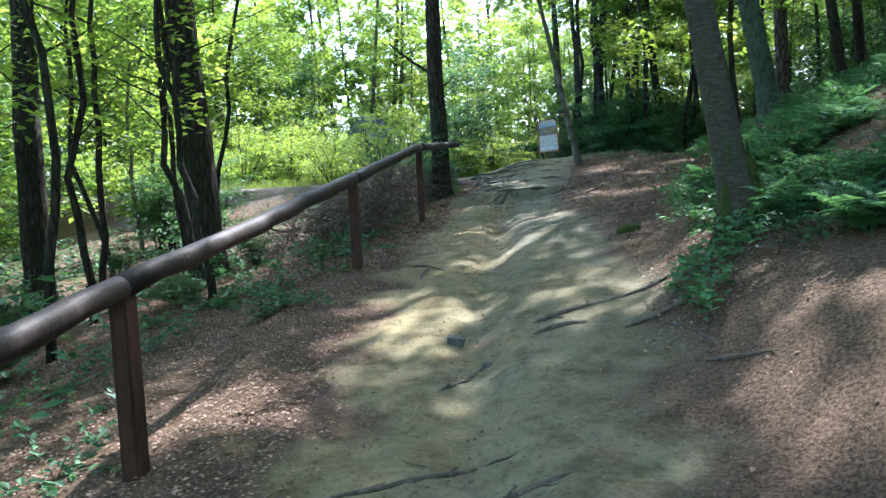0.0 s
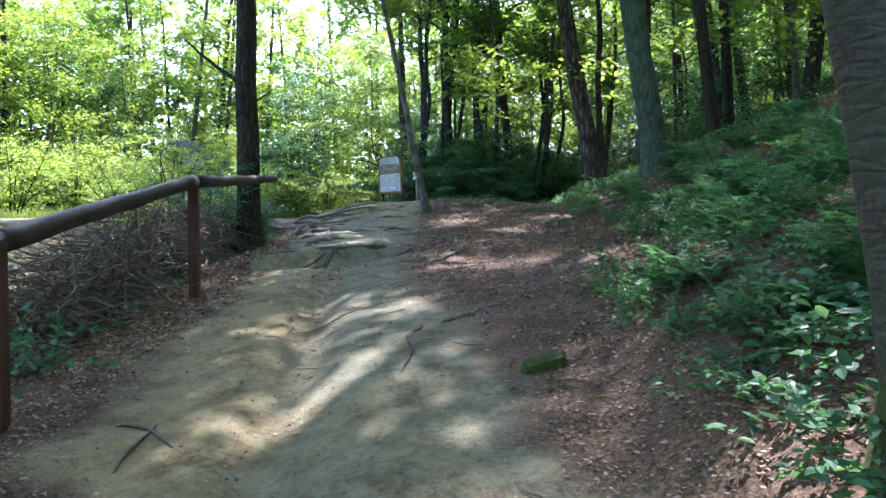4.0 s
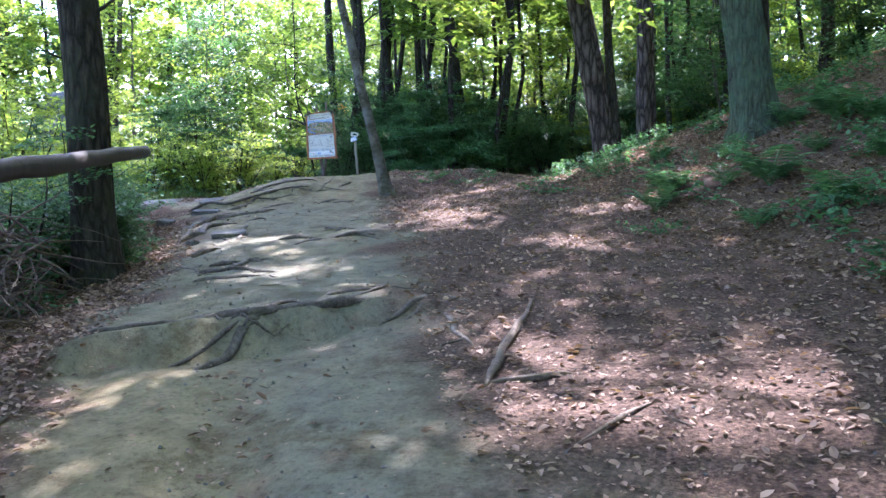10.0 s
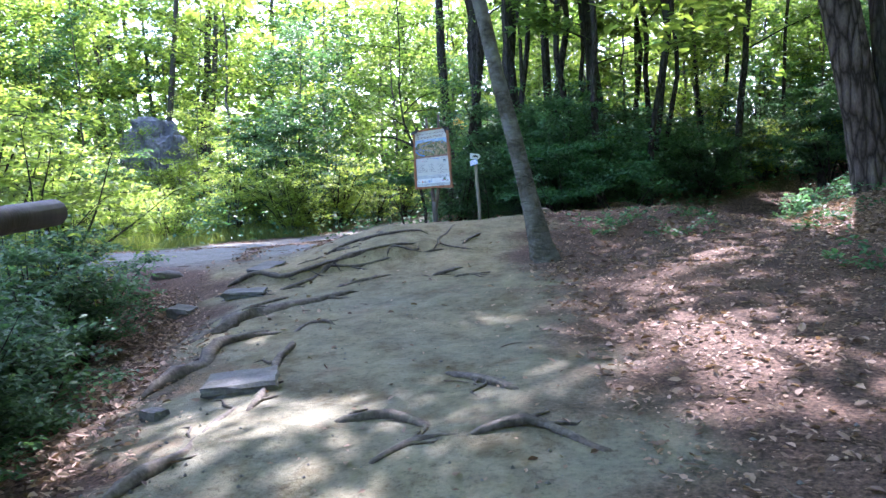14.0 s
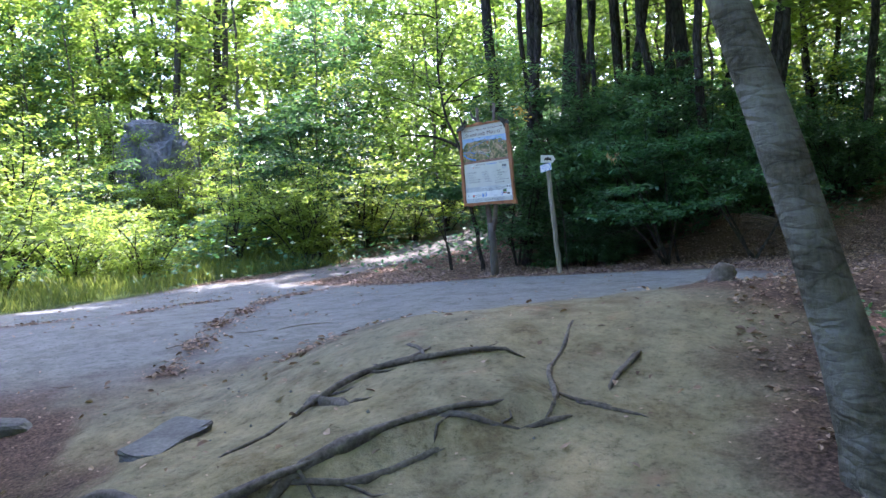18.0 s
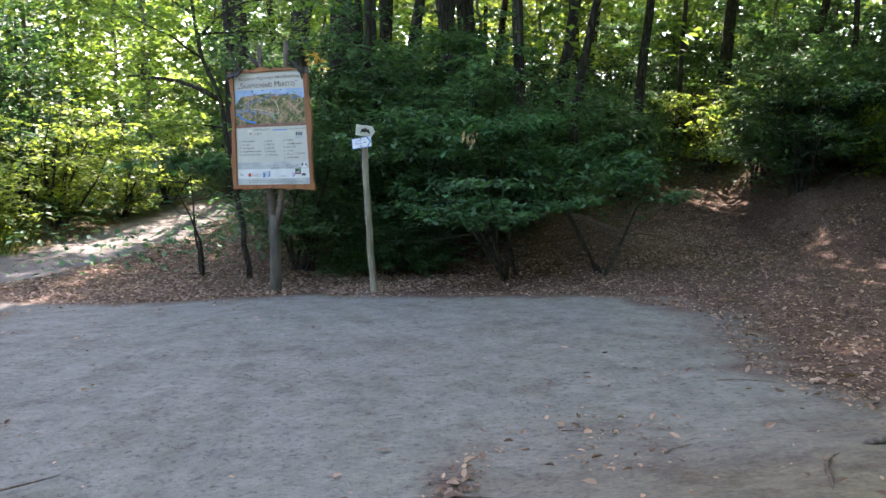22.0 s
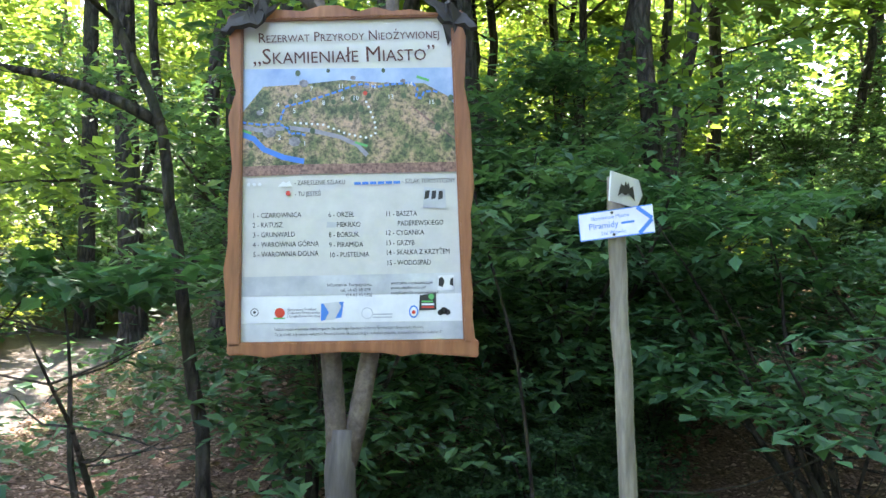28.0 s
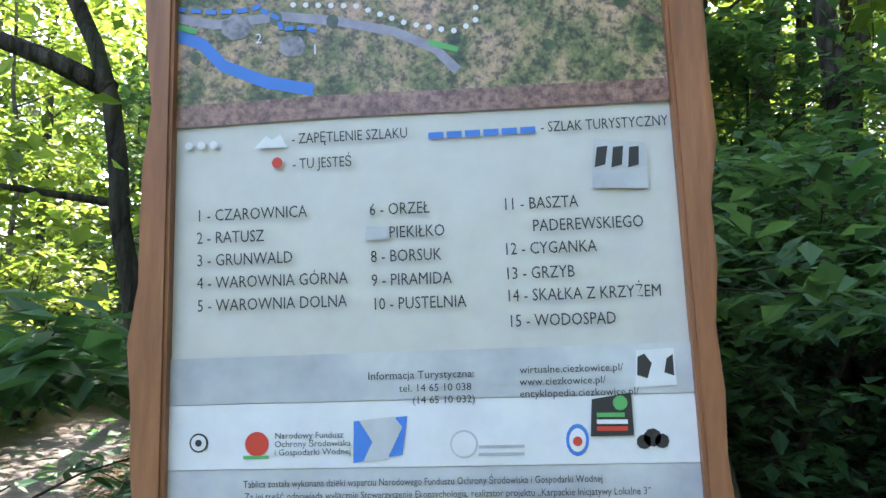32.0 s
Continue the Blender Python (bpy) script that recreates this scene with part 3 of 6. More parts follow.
def trunk_points(h, lean, rng, n=14, wander=0.02, bow=0.0):
    t = np.linspace(0, 1, n)
    side = np.cumsum(rng.normal(0, wander, (n, 2)), axis=0) * np.minimum(1, t * 4)[:, None]
    x = lean[0] * h * t + side[:, 0] + bow * np.sin(t * np.pi)
    y = lean[1] * h * t + side[:, 1]
    return np.stack([x, y, h * t], 1)


def build_tree(name, at, h, r, bark, label, seed, lean=(0, 0), crown_from=0.3, crown_r=3.0, n_limbs=16, n_leaf=4200, leaf=0.19, split=True,
               leaf_mat="leaf_canopy", flare=1.5, stubs=(), group="", wander=0.02, limb_r=0.25, sides=12, bow=0.0, rise=0.3, top=0.25, bend=None):
    rng = np.random.default_rng(seed)
    tree = thing(name, at, label, "tree", group)
    pts = trunk_points(h, lean, rng, 16, wander, bow)
    if bend is not None:
        zz = np.minimum(pts[:, 2], 4)
        pts[:, 0] += bend[0] * zz * (2 * pts[:, 2] - zz)
        pts[:, 1] += bend[1] * zz * (2 * pts[:, 2] - zz)
    # more rings near the foot, for the root flare
    foot = np.array([-0.35, 0.0, 0.12, 0.3, 0.6, 1.0])
    zs = np.unique(np.r_[foot, pts[2:, 2]])
    ctr = np.stack([np.interp(zs, pts[:, 2], pts[:, 0]), np.interp(zs, pts[:, 2], pts[:, 1]), zs], 1)
    rad = r * (1 - (1 - top) * np.clip(zs / h, 0, 1)) * (1 + (flare - 1) * np.exp(-np.maximum(zs, 0) / 0.22))
    v, f = tube(ctr, rad, sides, wobble=0.06, rng=rng)
    ridge = 1 + 0.22 * (flare - 1) * np.exp(-np.maximum(v[:, 2], 0) / 0.2) * np.sin(5 * np.arctan2(v[:, 1], v[:, 0]) + seed)
    v[:, :2] = v[:, :2] * ridge[:, None]
    part_np("trunk", v, f, M[bark], tree, smooth=True)
    ends, wood = [], []
    for k in range(n_limbs):
        z0 = h * (crown_from + (0.97 - crown_from) * (k + rng.random() * 0.6) / n_limbs)
        c = [np.interp(z0, pts[:, 2], pts[:, 0]), np.interp(z0, pts[:, 2], pts[:, 1]), z0]
        th = k * 2.4 + rng.random()
        reach = crown_r * (1.0 - 0.55 * abs(z0 / h - 0.6)) * (0.6 + 0.6 * rng.random())
        lp = limb_points(c, (math.cos(th), math.sin(th), 0.25 + rise * rng.random()), reach, rng)
        rr = max(0.012, r * limb_r * (1 - 0.6 * z0 / h))
        pieces = [tube(lp, np.linspace(rr, rr * 0.2, len(lp)), 6)]
        for q in range(4):
            i = 2 + q % 5
            tw = limb_points(lp[i], (lp[-1] - lp[0]) / reach + rng.normal(0, 0.7, 3) * (1, 1, 0.4), reach * 0.45, rng, 5)
            pieces.append(tube(tw, np.linspace(rr * 0.45, 0.004, 5), 3, cap=False))
            ends += list(tw[1:])
        ends += list(lp[3:])
        v, f = joined(pieces)
        if split:
            part_np("limb", v, f, M[bark], tree, smooth=True)
        else:
            wood.append((v, f))
    if wood:
        v, f = joined(wood)
        tagged(part_np("branchwork", v, f, M[bark], tree, smooth=True), kind="stuff")
    for z0, th, ln, rr, up in stubs:
        c = [np.interp(z0, pts[:, 2], pts[:, 0]), np.interp(z0, pts[:, 2], pts[:, 1]), z0]
        lp = limb_points(c, (math.cos(th), math.sin(th), up), ln, rng, 8, rise=0.2, wander=0.08)
        v, f = tube(lp, np.linspace(rr, rr * 0.3, 8), 7)
        part_np("dead_branch", v, f, M[bark], tree, smooth=True)
    if n_leaf and ends:
        e = np.array(ends)
        c = e[rng.integers(0, len(e), n_leaf)] + rng.normal(0, 1, (n_leaf, 3)) * (0.26, 0.26, 0.12)
        v, f = leaves(c, leaf, rng, flat=0.4, droop=0.15)
        part_np("crown", v, f, M[leaf_mat], tree)
    return tree


def on_ground(x, y, sink=0.03):
    return (x, y, ground_z(x, y) - sink)


def at_su(s, u, sink=0.03):
    return on_ground(*to_xy(s, u), sink)


build_tree("rail_side_tree", at_su(-14.95, -4.42), 15, 0.22, "bark_dark", "big dark-barked tree beside the end of the log rail", 3, crown_from=0.36, crown_r=6.0, n_leaf=13000, leaf=0.23,
           n_limbs=16, stubs=[(3.0, 3.3, 1.5, 0.05, 0.55), (2.7, 0.2, 0.5, 0.03, 0.3), (3.6, 5.5, 0.7, 0.03, 0.4), (2.2, 4.2, 0.35, 0.02, 0.3), (3.3, 1.2, 0.4, 0.02, 0.2)], sides=16)
build_tree("leaning_tree", at_su(-10.7, -0.4, 0.13), 10, 0.092, "bark_thin", "slim leaning tree with smooth grey-brown bark at the path", 5, lean=(-0.262, 0.053), crown_from=0.45,
           crown_r=4.8, n_limbs=17, n_leaf=14000, leaf=0.2, flare=2.1, sides=14, bend=(-0.013, 0.029), wander=0.012, leaf_mat="leaf_bright")
build_tree("pine_tree", at_su(-8.5, 4.85), 18, 0.27, "bark_pine", "straight tall trunk with deeply furrowed grey bark", 8, lean=(-0.155, -0.07), crown_from=0.45, crown_r=5.6, n_leaf=9500, leaf=0.23,
           n_limbs=16, flare=1.3, sides=18)
build_tree("mossy_tree", at_su(-15.0, 3.5), 17, 0.27, "bark_moss", "thick trunk green with algae on the leafy bank", 11, lean=(-0.165, -0.07), crown_from=0.42, crown_r=6.8, n_leaf=15000, leaf=0.24,
           n_limbs=20, flare=1.5, sides=16)
build_tree("bank_tree", at_su(-27.8, -1.85, 0.1), 14, 0.128, "bark_band", "tree with banded brown bark and a mossy foot on the bank", 14, lean=(-0.17, 0.03), crown_from=0.42,
           crown_r=6.2, n_leaf=15000, leaf=0.24, n_limbs=18, flare=1.9, sides=16, wander=0.012)
build_tree("dark_tree", at_su(-22.6, -7.75), 16, 0.25, "bark_dark", "dark straight trunk beyond the log rail", 17, lean=(-0.03, -0.01), crown_from=0.35, crown_r=4.5, n_limbs=14)
build_tree("dark_tree", at_su(-22.0, -10.6), 15, 0.22, "bark_dark", "dark trunk among thin crooked stems in the valley", 18, lean=(-0.01, 0.01), crown_from=0.3, crown_r=4.2, n_limbs=14)
build_tree("dark_tree", at_su(-25.2, -10.4), 15, 0.24, "bark_dark", "dark straight trunk in the shade of the valley", 16, lean=(-0.02, 0.0), crown_from=0.35, crown_r=4.2, n_limbs=14)
build_tree("bank_top_tree", at_su(-9.6, 7.9), 15, 0.17, "bark_dark", "dark trunk on the top of the bank", 19, lean=(-0.14, -0.05), crown_from=0.4, crown_r=4.2, n_limbs=12, n_leaf=3200)
build_tree("bank_top_tree", at_su(-8.2, 8.6), 15, 0.16, "bark_dark", "dark trunk on the top of the bank", 20, lean=(-0.12, -0.05), crown_from=0.4, crown_r=4.2, n_limbs=12, n_leaf=3200)
# added tree, mostly out of view: its dense crown shades the path's start
build_tree("bank_top_tree", at_su(-23.2, 4.4), 15, 0.17, "bark_dark", "added tree high on the leafy bank, its crown shading the path", 27, lean=(-0.1, -0.04), crown_from=0.42, crown_r=6.2, n_limbs=20, n_leaf=19000, leaf=0.25)
build_tree("clearing_tree", at_su(-4.65, 8.1), 17, 0.285, "bark_pine", "straight trunk with furrowed brown bark at the edge of the clearing", 22, lean=(-0.02, 0.0), crown_from=0.4, crown_r=4.4, n_limbs=12, sides=16, n_leaf=2300)
build_tree("clearing_tree", at_su(-2.5, 12.5), 15, 0.19, "bark_dark", "brown trunk leaning over the litter bank", 23, lean=(-0.13, 0.0), crown_from=0.4, crown_r=4.0, n_limbs=12, n_leaf=2300)
build_tree("clearing_tree", at_su(-1.4, 14.3), 15, 0.23, "bark_dark", "dark trunk leaning over the litter bank", 24, lean=(-0.16, 0.0), crown_from=0.4, crown_r=4.0, n_limbs=12, n_leaf=2300)
build_tree("clearing_tree", at_su(-0.9, 11.2), 14, 0.10, "bark_dark", "thin dark trunk beside the sunken trail", 25, lean=(-0.05, 0.0), crown_from=0.35, crown_r=3.4, n_limbs=12, n_leaf=2300)
for x, y, lean in ((-20.6, 11.2, 0.10), (-19.2, 12.6, 0.06)):
    build_tree("far_pine", on_ground(x, y), 21, 0.17, "bark_band", "tall slanting reddish trunk beyond the crag", 26 + int(y), lean=(lean, 0.05), crown_from=0.66, crown_r=3.0, n_limbs=12, n_leaf=1500, leaf=0.3)
# the crooked tree with a bowed branch behind the board
def bowed_tree():
    rng = np.random.default_rng(21)
    x, y = -0.72, 1.0
    z = ground_z(x, y)
    tree = thing("bowed_tree", (x, y, z), "dark crooked little tree with a low bowed branch behind the board", "tree")
    line = np.array([(0.02, 0, -0.3), (0, 0, 0), (-0.1, 0, 0.7), (-0.2, -0.02, 1.35), (-0.29, -0.03, 1.9), (-0.35, -0.03, 2.35), (-0.62, 0.05, 2.85), (-0.85, 0.2, 3.6), (-0.95, 0.5, 4.8), (-1.1, 0.7, 6.2), (-1.3, 0.9, 7.6)])
    t = np.linspace(0, len(line) - 1, 26)
    p = np.stack([np.interp(t, range(len(line)), line[:, k]) for k in range(3)], 1) + rng.normal(0, 0.008, (26, 3))
    v, f = tube(p, np.linspace(0.043, 0.011, 26), 12, wobble=0.08, rng=rng)
    part_np("trunk", v, f, M["bark_dark"], tree, smooth=True)
    ends = []
    for start, way, ln, rr in [((-0.34, -0.03, 2.3), (-0.95, 0.12, 0.42), 1.9, 0.034), ((-0.3, -0.03, 1.95), (-0.9, -0.1, 0.1), 0.9, 0.014), ((-0.7, 0.1, 3.1), (0.6, 0.2, 0.8), 1.6, 0.02)] + [
            ((float(p[i, 0]), float(p[i, 1]), float(p[i, 2])), (math.cos(i * 2.4), math.sin(i * 2.4), 0.4), 1.5, 0.016) for i in range(15, 26)]:
        lp = limb_points(start, way, ln, rng, 9, rise=-0.5, wander=0.10)
        v, f = tube(lp, np.linspace(rr, rr * 0.2, 9), 7)
        part_np("limb", v, f, M["bark_dark"], tree, smooth=True)
        for q in range(4):
            tw = limb_points(lp[3 + q], rng.normal(0, 0.6, 3) * (1, 1, 0.5) + (lp[-1] - lp[0]) / ln, ln * 0.4, rng, 5)
            ends += list(tw[1:])
        ends += list(lp[4:])
    e = np.array(ends)
    c = e[rng.integers(0, len(e), 6200)] + rng.normal(0, 1, (6200, 3)) * (0.26, 0.26, 0.12)
    v, f = leaves(c, 0.085, rng, flat=0.4, droop=0.2)
    part_np("crown", v, f, M["leaf_canopy"], tree)


bowed_tree()


# the moss on the foot of the bank tree
def moss_sleeve():
    rng = np.random.default_rng(3)
    host = bpy.data.objects["bank_tree"]
    z = np.linspace(-0.1, 0.55, 14)
    v, f = tube(np.stack([-0.17 * z, 0.03 * z, z], 1), 0.136 * (1 + 0.9 * np.exp(-np.maximum(z, 0) / 0.22)) * (1 - 0.14 * step(z, 0.1, 0.55)), 26, wobble=0.075, rng=rng, cap=False)
    th = np.arctan2(v[:, 1], v[:, 0])
    v[:, 2] += np.clip(v[:, 2] / 0.5, 0, 1) * (0.16 * np.sin(2 * th + 1) + 0.1 * np.sin(5 * th) + 0.06 * np.sin(9 * th + 2))
    part_np("moss", v, f, M["moss"], host, "dark green moss round the foot", smooth=True)


moss_sleeve()


# thin crooked stems in the valley beyond the rail
def crooked_stem(s, u, h, seed, lean):
    rng = np.random.default_rng(seed)
    x, y = to_xy(s, u)
    st = thing("sapling", (x, y, ground_z(x, y)), "thin dark crooked sapling beyond the log rail", "tree", "crooked saplings")
    p = trunk_points(h, lean, rng, 16, 0.09)
    p[0, 2] = -0.2
    v, f = tube(p, np.linspace(0.055, 0.015, 16), 8)
    part_np("trunk", v, f, M["bark_dark"], st, smooth=True)
    ends, pieces = [], []
    for k in range(9):
        i = 5 + k
        th = rng.random() * 6.28
        lp = limb_points(p[i], (math.cos(th), math.sin(th), 0.5), 1.1, rng, 6)
        pieces.append(tube(lp, np.linspace(0.016, 0.004, 6), 4))
        ends += list(lp[1:])
    v, f = joined(pieces)
    tagged(part_np("branchwork", v, f, M["bark_dark"], st), kind="stuff")
    e = np.array(ends)
    c = e[rng.integers(0, len(e), 420)] + rng.normal(0, 0.12, (420, 3))
    v, f = leaves(c, 0.13, rng, flat=0.4)
    part_np("crown", v, f, M["leaf_bright"], st)


for k, (s, u) in enumerate([(-24.9, -7.0), (-23.8, -7.6), (-24.6, -8.6), (-25.6, -9.4), (-23.0, -9.2), (-26.4, -8.2), (-21.2, -8.6), (-20.2, -10.2), (-18.4, -9.0)]):
    crooked_stem(s, u, 6 + 0.3 * k, 40 + k, ((-0.06, 0.05, 0.12)[k % 3], (0.04, -0.05, 0.0)[k % 3]))


# trees further off, alike in kind
def open_ground(s, u):
    """Where the trails, the clearing and the meadow are."""
    if -40 < s < 1.2 and left_edge(s) - 1.9 < u < bank_edge(s) + 1.5:
        return True
    if -36 < s < -6 and left_edge(s) - 6.5 < u < 0:
        return True
    if -36 < s < -10 and bank_edge(s) < u < bank_edge(s) + 5:
        return True
    if -7 < s < 3.5 and -26 < u < -1:
        return True
    if -4 < s < 1.2 and u < 8:
        return True
    if 0 < s < 14 and (abs(u - left_trail_u(s)) < 1.2 or abs(u - right_trail_u(s)) < 1.4):
        return True
    if 3 < s < 15 and abs(u + 2 + (s + 7) * 0.336) < 2.6:
        return True
    return -3 < s < 9 and -19 < u < -5


def sunny_side(s, u):
    """The gap in the tall wood through which the sun reaches the meadow."""
    return (8.5 < s < 30 and -4 < u < 24) or (-4 < s < 22 and -19 < u < 3) or (-24 < s < 4 and -24 < u < -6) or (-9 < s < 3 and 12.5 < u < 24) or (10 < s < 20 and 13 < u < 26)


class Wood:
    def __init__(self, kinds, group, seed):
        self.kinds, self.rng, self.used, self.spots = kinds, np.random.default_rng(seed), set(), []
        for k in kinds:
            tagged(k, group=group)

    def put(self, s, u, size=1.0):
        rng, k = self.rng, int(self.rng.integers(0, len(self.kinds)))
        self.spots.append((s, u))
        x, y = to_xy(s, u)
        m = pose(x, y, ground_z(x, y) - 0.05, 0, 0, rng.random() * 360)
        if k in self.used:
            ob = copy_thing(self.kinds[k], m)
        else:
            ob = self.kinds[k]
            ob.matrix_basis = m
            self.used.add(k)
        ob.scale = Vector((1, 1, 1)) * (0.85 + 0.35 * rng.random()) * size

    def fill(self, count, s0, s1, u0, u1, gap, size=1.0):
        rng, made = self.rng, 0
        for _ in range(6000):
            s, u = rng.uniform(s0, s1), rng.uniform(u0, u1)
            if made < count and not open_ground(s, u) and not (gap >= 2.6 and sunny_side(s, u)) and all((s - a) ** 2 + (u - b) ** 2 > gap * gap for a, b in self.spots):
                self.put(s, u, size)
                made += 1


tall = Wood([build_tree("forest_tree", (0, 0, -200), 15 + k, 0.12 + 0.022 * k, "bark_dark", "slender broadleaved tree of the wood", 100 + k,
                        lean=(0.03 * (k - 2), -0.02 * (k - 2)), crown_from=0.28, crown_r=4.4, n_limbs=15, n_leaf=3700, leaf=0.30, wander=0.06, sides=9, split=False,
                        leaf_mat=("leaf_canopy", "leaf_bright", "leaf_canopy", "leaf_bright", "leaf_canopy")[k]) for k in range(5)], "forest trees", 77)
# high crowns added to keep sun off the clearing, left trail and thicket
for k, (s, u) in enumerate([(5.9, 2.3), (7.8, 1.8), (6.2, 3.6), (11.4, 2.2), (9.4, 5.6)]):
    build_tree("tall_tree", at_su(s, u), 20 - k % 2, 0.15 + 0.02 * (k % 3), "bark_dark", "tall dark trunk behind the thicket with a high crown added for shade", 150 + k, lean=(-0.02, -0.03), crown_from=0.56,
               crown_r=6.4, n_limbs=16, n_leaf=9800, leaf=0.27, wander=0.04, split=False)
slim = Wood([build_tree("slender_tree", (0, 0, -200), 13 + k, 0.065 + 0.016 * k, "bark_dark", "slender dark trunk with a high thin crown above the thicket", 160 + k,
                        lean=(0.05 * (k - 1.5), 0.04 * (1.5 - k)), crown_from=0.36, crown_r=2.6, n_limbs=11, n_leaf=1500, leaf=0.22, wander=0.11, sides=10, split=False, rise=0.9,
                        limb_r=0.42) for k in range(4)], "slender trees", 79)
for s, u in [(3.6, 3.0), (4.8, 1.6), (4.4, 5.0), (5.6, 3.9), (6.2, 6.0), (7.4, 2.4), (7.0, 4.8), (8.4, 6.8), (9.2, 4.2), (6.8, 8.6), (9.6, 8.8), (10.6, 6.2), (3.2, 6.6), (5.2, 7.6), (8.2, 10.8), (11.5, 3.0), (12, 9.6), (10.4, 12.4), (4.6, 14.8), (2.2, 13.4), (-3.5, 14.2), (-6.2, 12.4), (-5.0, 15.5), (7.2, 13.0)]:
    slim.put(s, u)
tall.fill(16, -40, 10, -13, 13, 2.6)
tall.fill(50, -46, 24, -26, 26, 2.8)
tall.fill(34, -20, 48, -44, 44, 3.6)
tall.fill(14, 24, 40, -40, 6, 3.0)
low = Wood([build_tree("understorey_tree", (0, 0, -200), 6.5 + k, 0.045 + 0.01 * k, "bark_thin", "young broadleaved tree with low leafy branches", 130 + k, lean=(0.04 * (k - 1), 0.03), crown_from=0.12,
                       crown_r=2.1, n_limbs=18, n_leaf=4200, leaf=0.17, wander=0.05, sides=7, split=False, limb_r=0.4, rise=0.2,
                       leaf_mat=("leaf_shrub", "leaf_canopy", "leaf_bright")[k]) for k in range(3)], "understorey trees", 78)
for s, u in [(1.5, 16.5), (3, 18.5), (0, 19), (-2, 17.5), (4.5, 20), (2, 22), (-3.5, 19.5), (5.2, 16.4), (10, -3), (12.5, 0.5), (13, 5), (12, 8), (12, 12), (13.5, 14), (15, 3), (15, 10), (16.5, 6.5), (14.5, 17)]:
    low.put(s, u)
for s, u in [(13.0, -7.2), (13.6, -9.9)]:
    low.put(s, u, 0.6)
low.fill(14, 8, 18, 8, 26, 2.0)
low.fill(12, 12, 24, -26, 6, 2.2, 1.25)
low.fill(26, 8, 30, -30, 26, 2.4, 1.3)
low.fill(10, -6, 16, -36, -20, 2.2, 1.4)
low.fill(24, -38, -4, -24, -8, 2.2)
low.fill(16, -38, 0, 6, 24, 2.4)


def far_woods():
    rng = np.random.default_rng(6)
    n = 150000
    th, r = rng.random(n) * 6.2832, rng.uniform(42, 85, n)
    x, y = r * np.cos(th) + 4, r * np.sin(th) - 12
    z = height(x, y) + np.abs(rng.normal(0, 1, n)) ** 1.0 * 9 + rng.uniform(0, 3, n)
    lump = np.array([noise.noise(Vector((a * 0.13, b * 0.13, c * 0.16))) for a, b, c in zip(x, y, z)])
    keep = lump > -0.12
    v, f = leaves(np.stack([x, y, z], 1)[keep], 0.8, rng, flat=0.8, wide=0.8)
    ob = new("far_woods", mesh_np("far_woods", v, f, M["leaf_canopy"]))
    tagged(ob, "distant broadleaved wood closing the view", "woods", kind="stuff")


far_woods()


# ---- shrubs and undergrowth ----
def build_shrub(name, h, spread, n_stems, n_leaf, leaf, leaf_mat, label, category, seed, flat=0.35, low=0.15):
    rng = np.random.default_rng(seed)
    bush = thing(name, (0, 0, -200), label, category)
    ends, wood = [], []
    for k in range(n_stems):
        th, lean = rng.random() * 6.28, 0.15 + 0.6 * rng.random()
        ln = h * (0.7 + 0.4 * rng.random())
        lp = limb_points((rng.normal(0, 0.08), rng.normal(0, 0.08), -0.1), (math.cos(th) * lean * spread / h * 1.6, math.sin(th) * lean * spread / h * 1.6, 1), ln, rng, 8, rise=0.0, wander=0.1)
        pieces = [tube(lp, np.linspace(0.012 + 0.008 * h, 0.004, 8), 5)]
        for q in range(9):
            i = rng.integers(2, 8)
            th2 = rng.random() * 6.28
            tw = limb_points(lp[i], (math.cos(th2), math.sin(th2), 0.05), spread * (0.35 + 0.4 * rng.random()), rng, 5, wander=0.15)
            pieces.append(tube(tw, np.linspace(0.007, 0.002, 5), 3, cap=False))
            ends += list(tw[1:])
        wood += pieces
    v, f = joined(wood)
    tagged(part_np("stemwork", v, f, M["bark_dark"], bush), kind="stuff")
    e = np.array(ends)
    e = e[e[:, 2] > low * h]
    c = e[rng.integers(0, len(e), n_leaf)] + rng.normal(0, 1, (n_leaf, 3)) * (0.12, 0.12, 0.03)
    v, f = leaves(c, leaf, rng, flat=flat, droop=0.2)
    part_np("foliage", v, f, M[leaf_mat], bush)
    return bush


class Spread:
    """Sets copies of a few prepared plants about the place."""
    def __init__(self, kinds, group):
        self.kinds, self.group, self.used = kinds, group, set()
        for k in kinds:
            tagged(k, group=group)

    def put(self, rng, s, u, size=1.0, sink=0.02, dz=0.0, k=None, tilt=0.0):
        k = int(rng.integers(0, len(self.kinds))) if k is None else k
        x, y = to_xy(s, u)
        m = pose(x, y, ground_z(x, y) - sink + dz, rng.normal(0, tilt), rng.normal(0, tilt), rng.random() * 360)
        sc = size * (0.8 + 0.4 * rng.random())
        if k in self.used:
            ob = copy_thing(self.kinds[k], m)
        else:
            ob = self.kinds[k]
            ob.matrix_basis = m
            self.used.add(k)
        ob.scale = (sc, sc, sc)
        return ob

    def close(self):
        for i, k in enumerate(self.kinds):
            if i not in self.used:
                for o in (*k.children_recursive, k):
                    bpy.data.objects.remove(o)


rng = np.random.default_rng(5)
dark_shrubs = Spread([build_shrub("hazel_bush", 1.9 + 0.36 * k, 1.6, 8, 6000, 0.105, "leaf_shrub", "dense broadleaved bush, its green darkened as in the shade of the wood", "bush", 200 + k, flat=0.2, low=0.02) for k in range(4)], "understorey bushes")
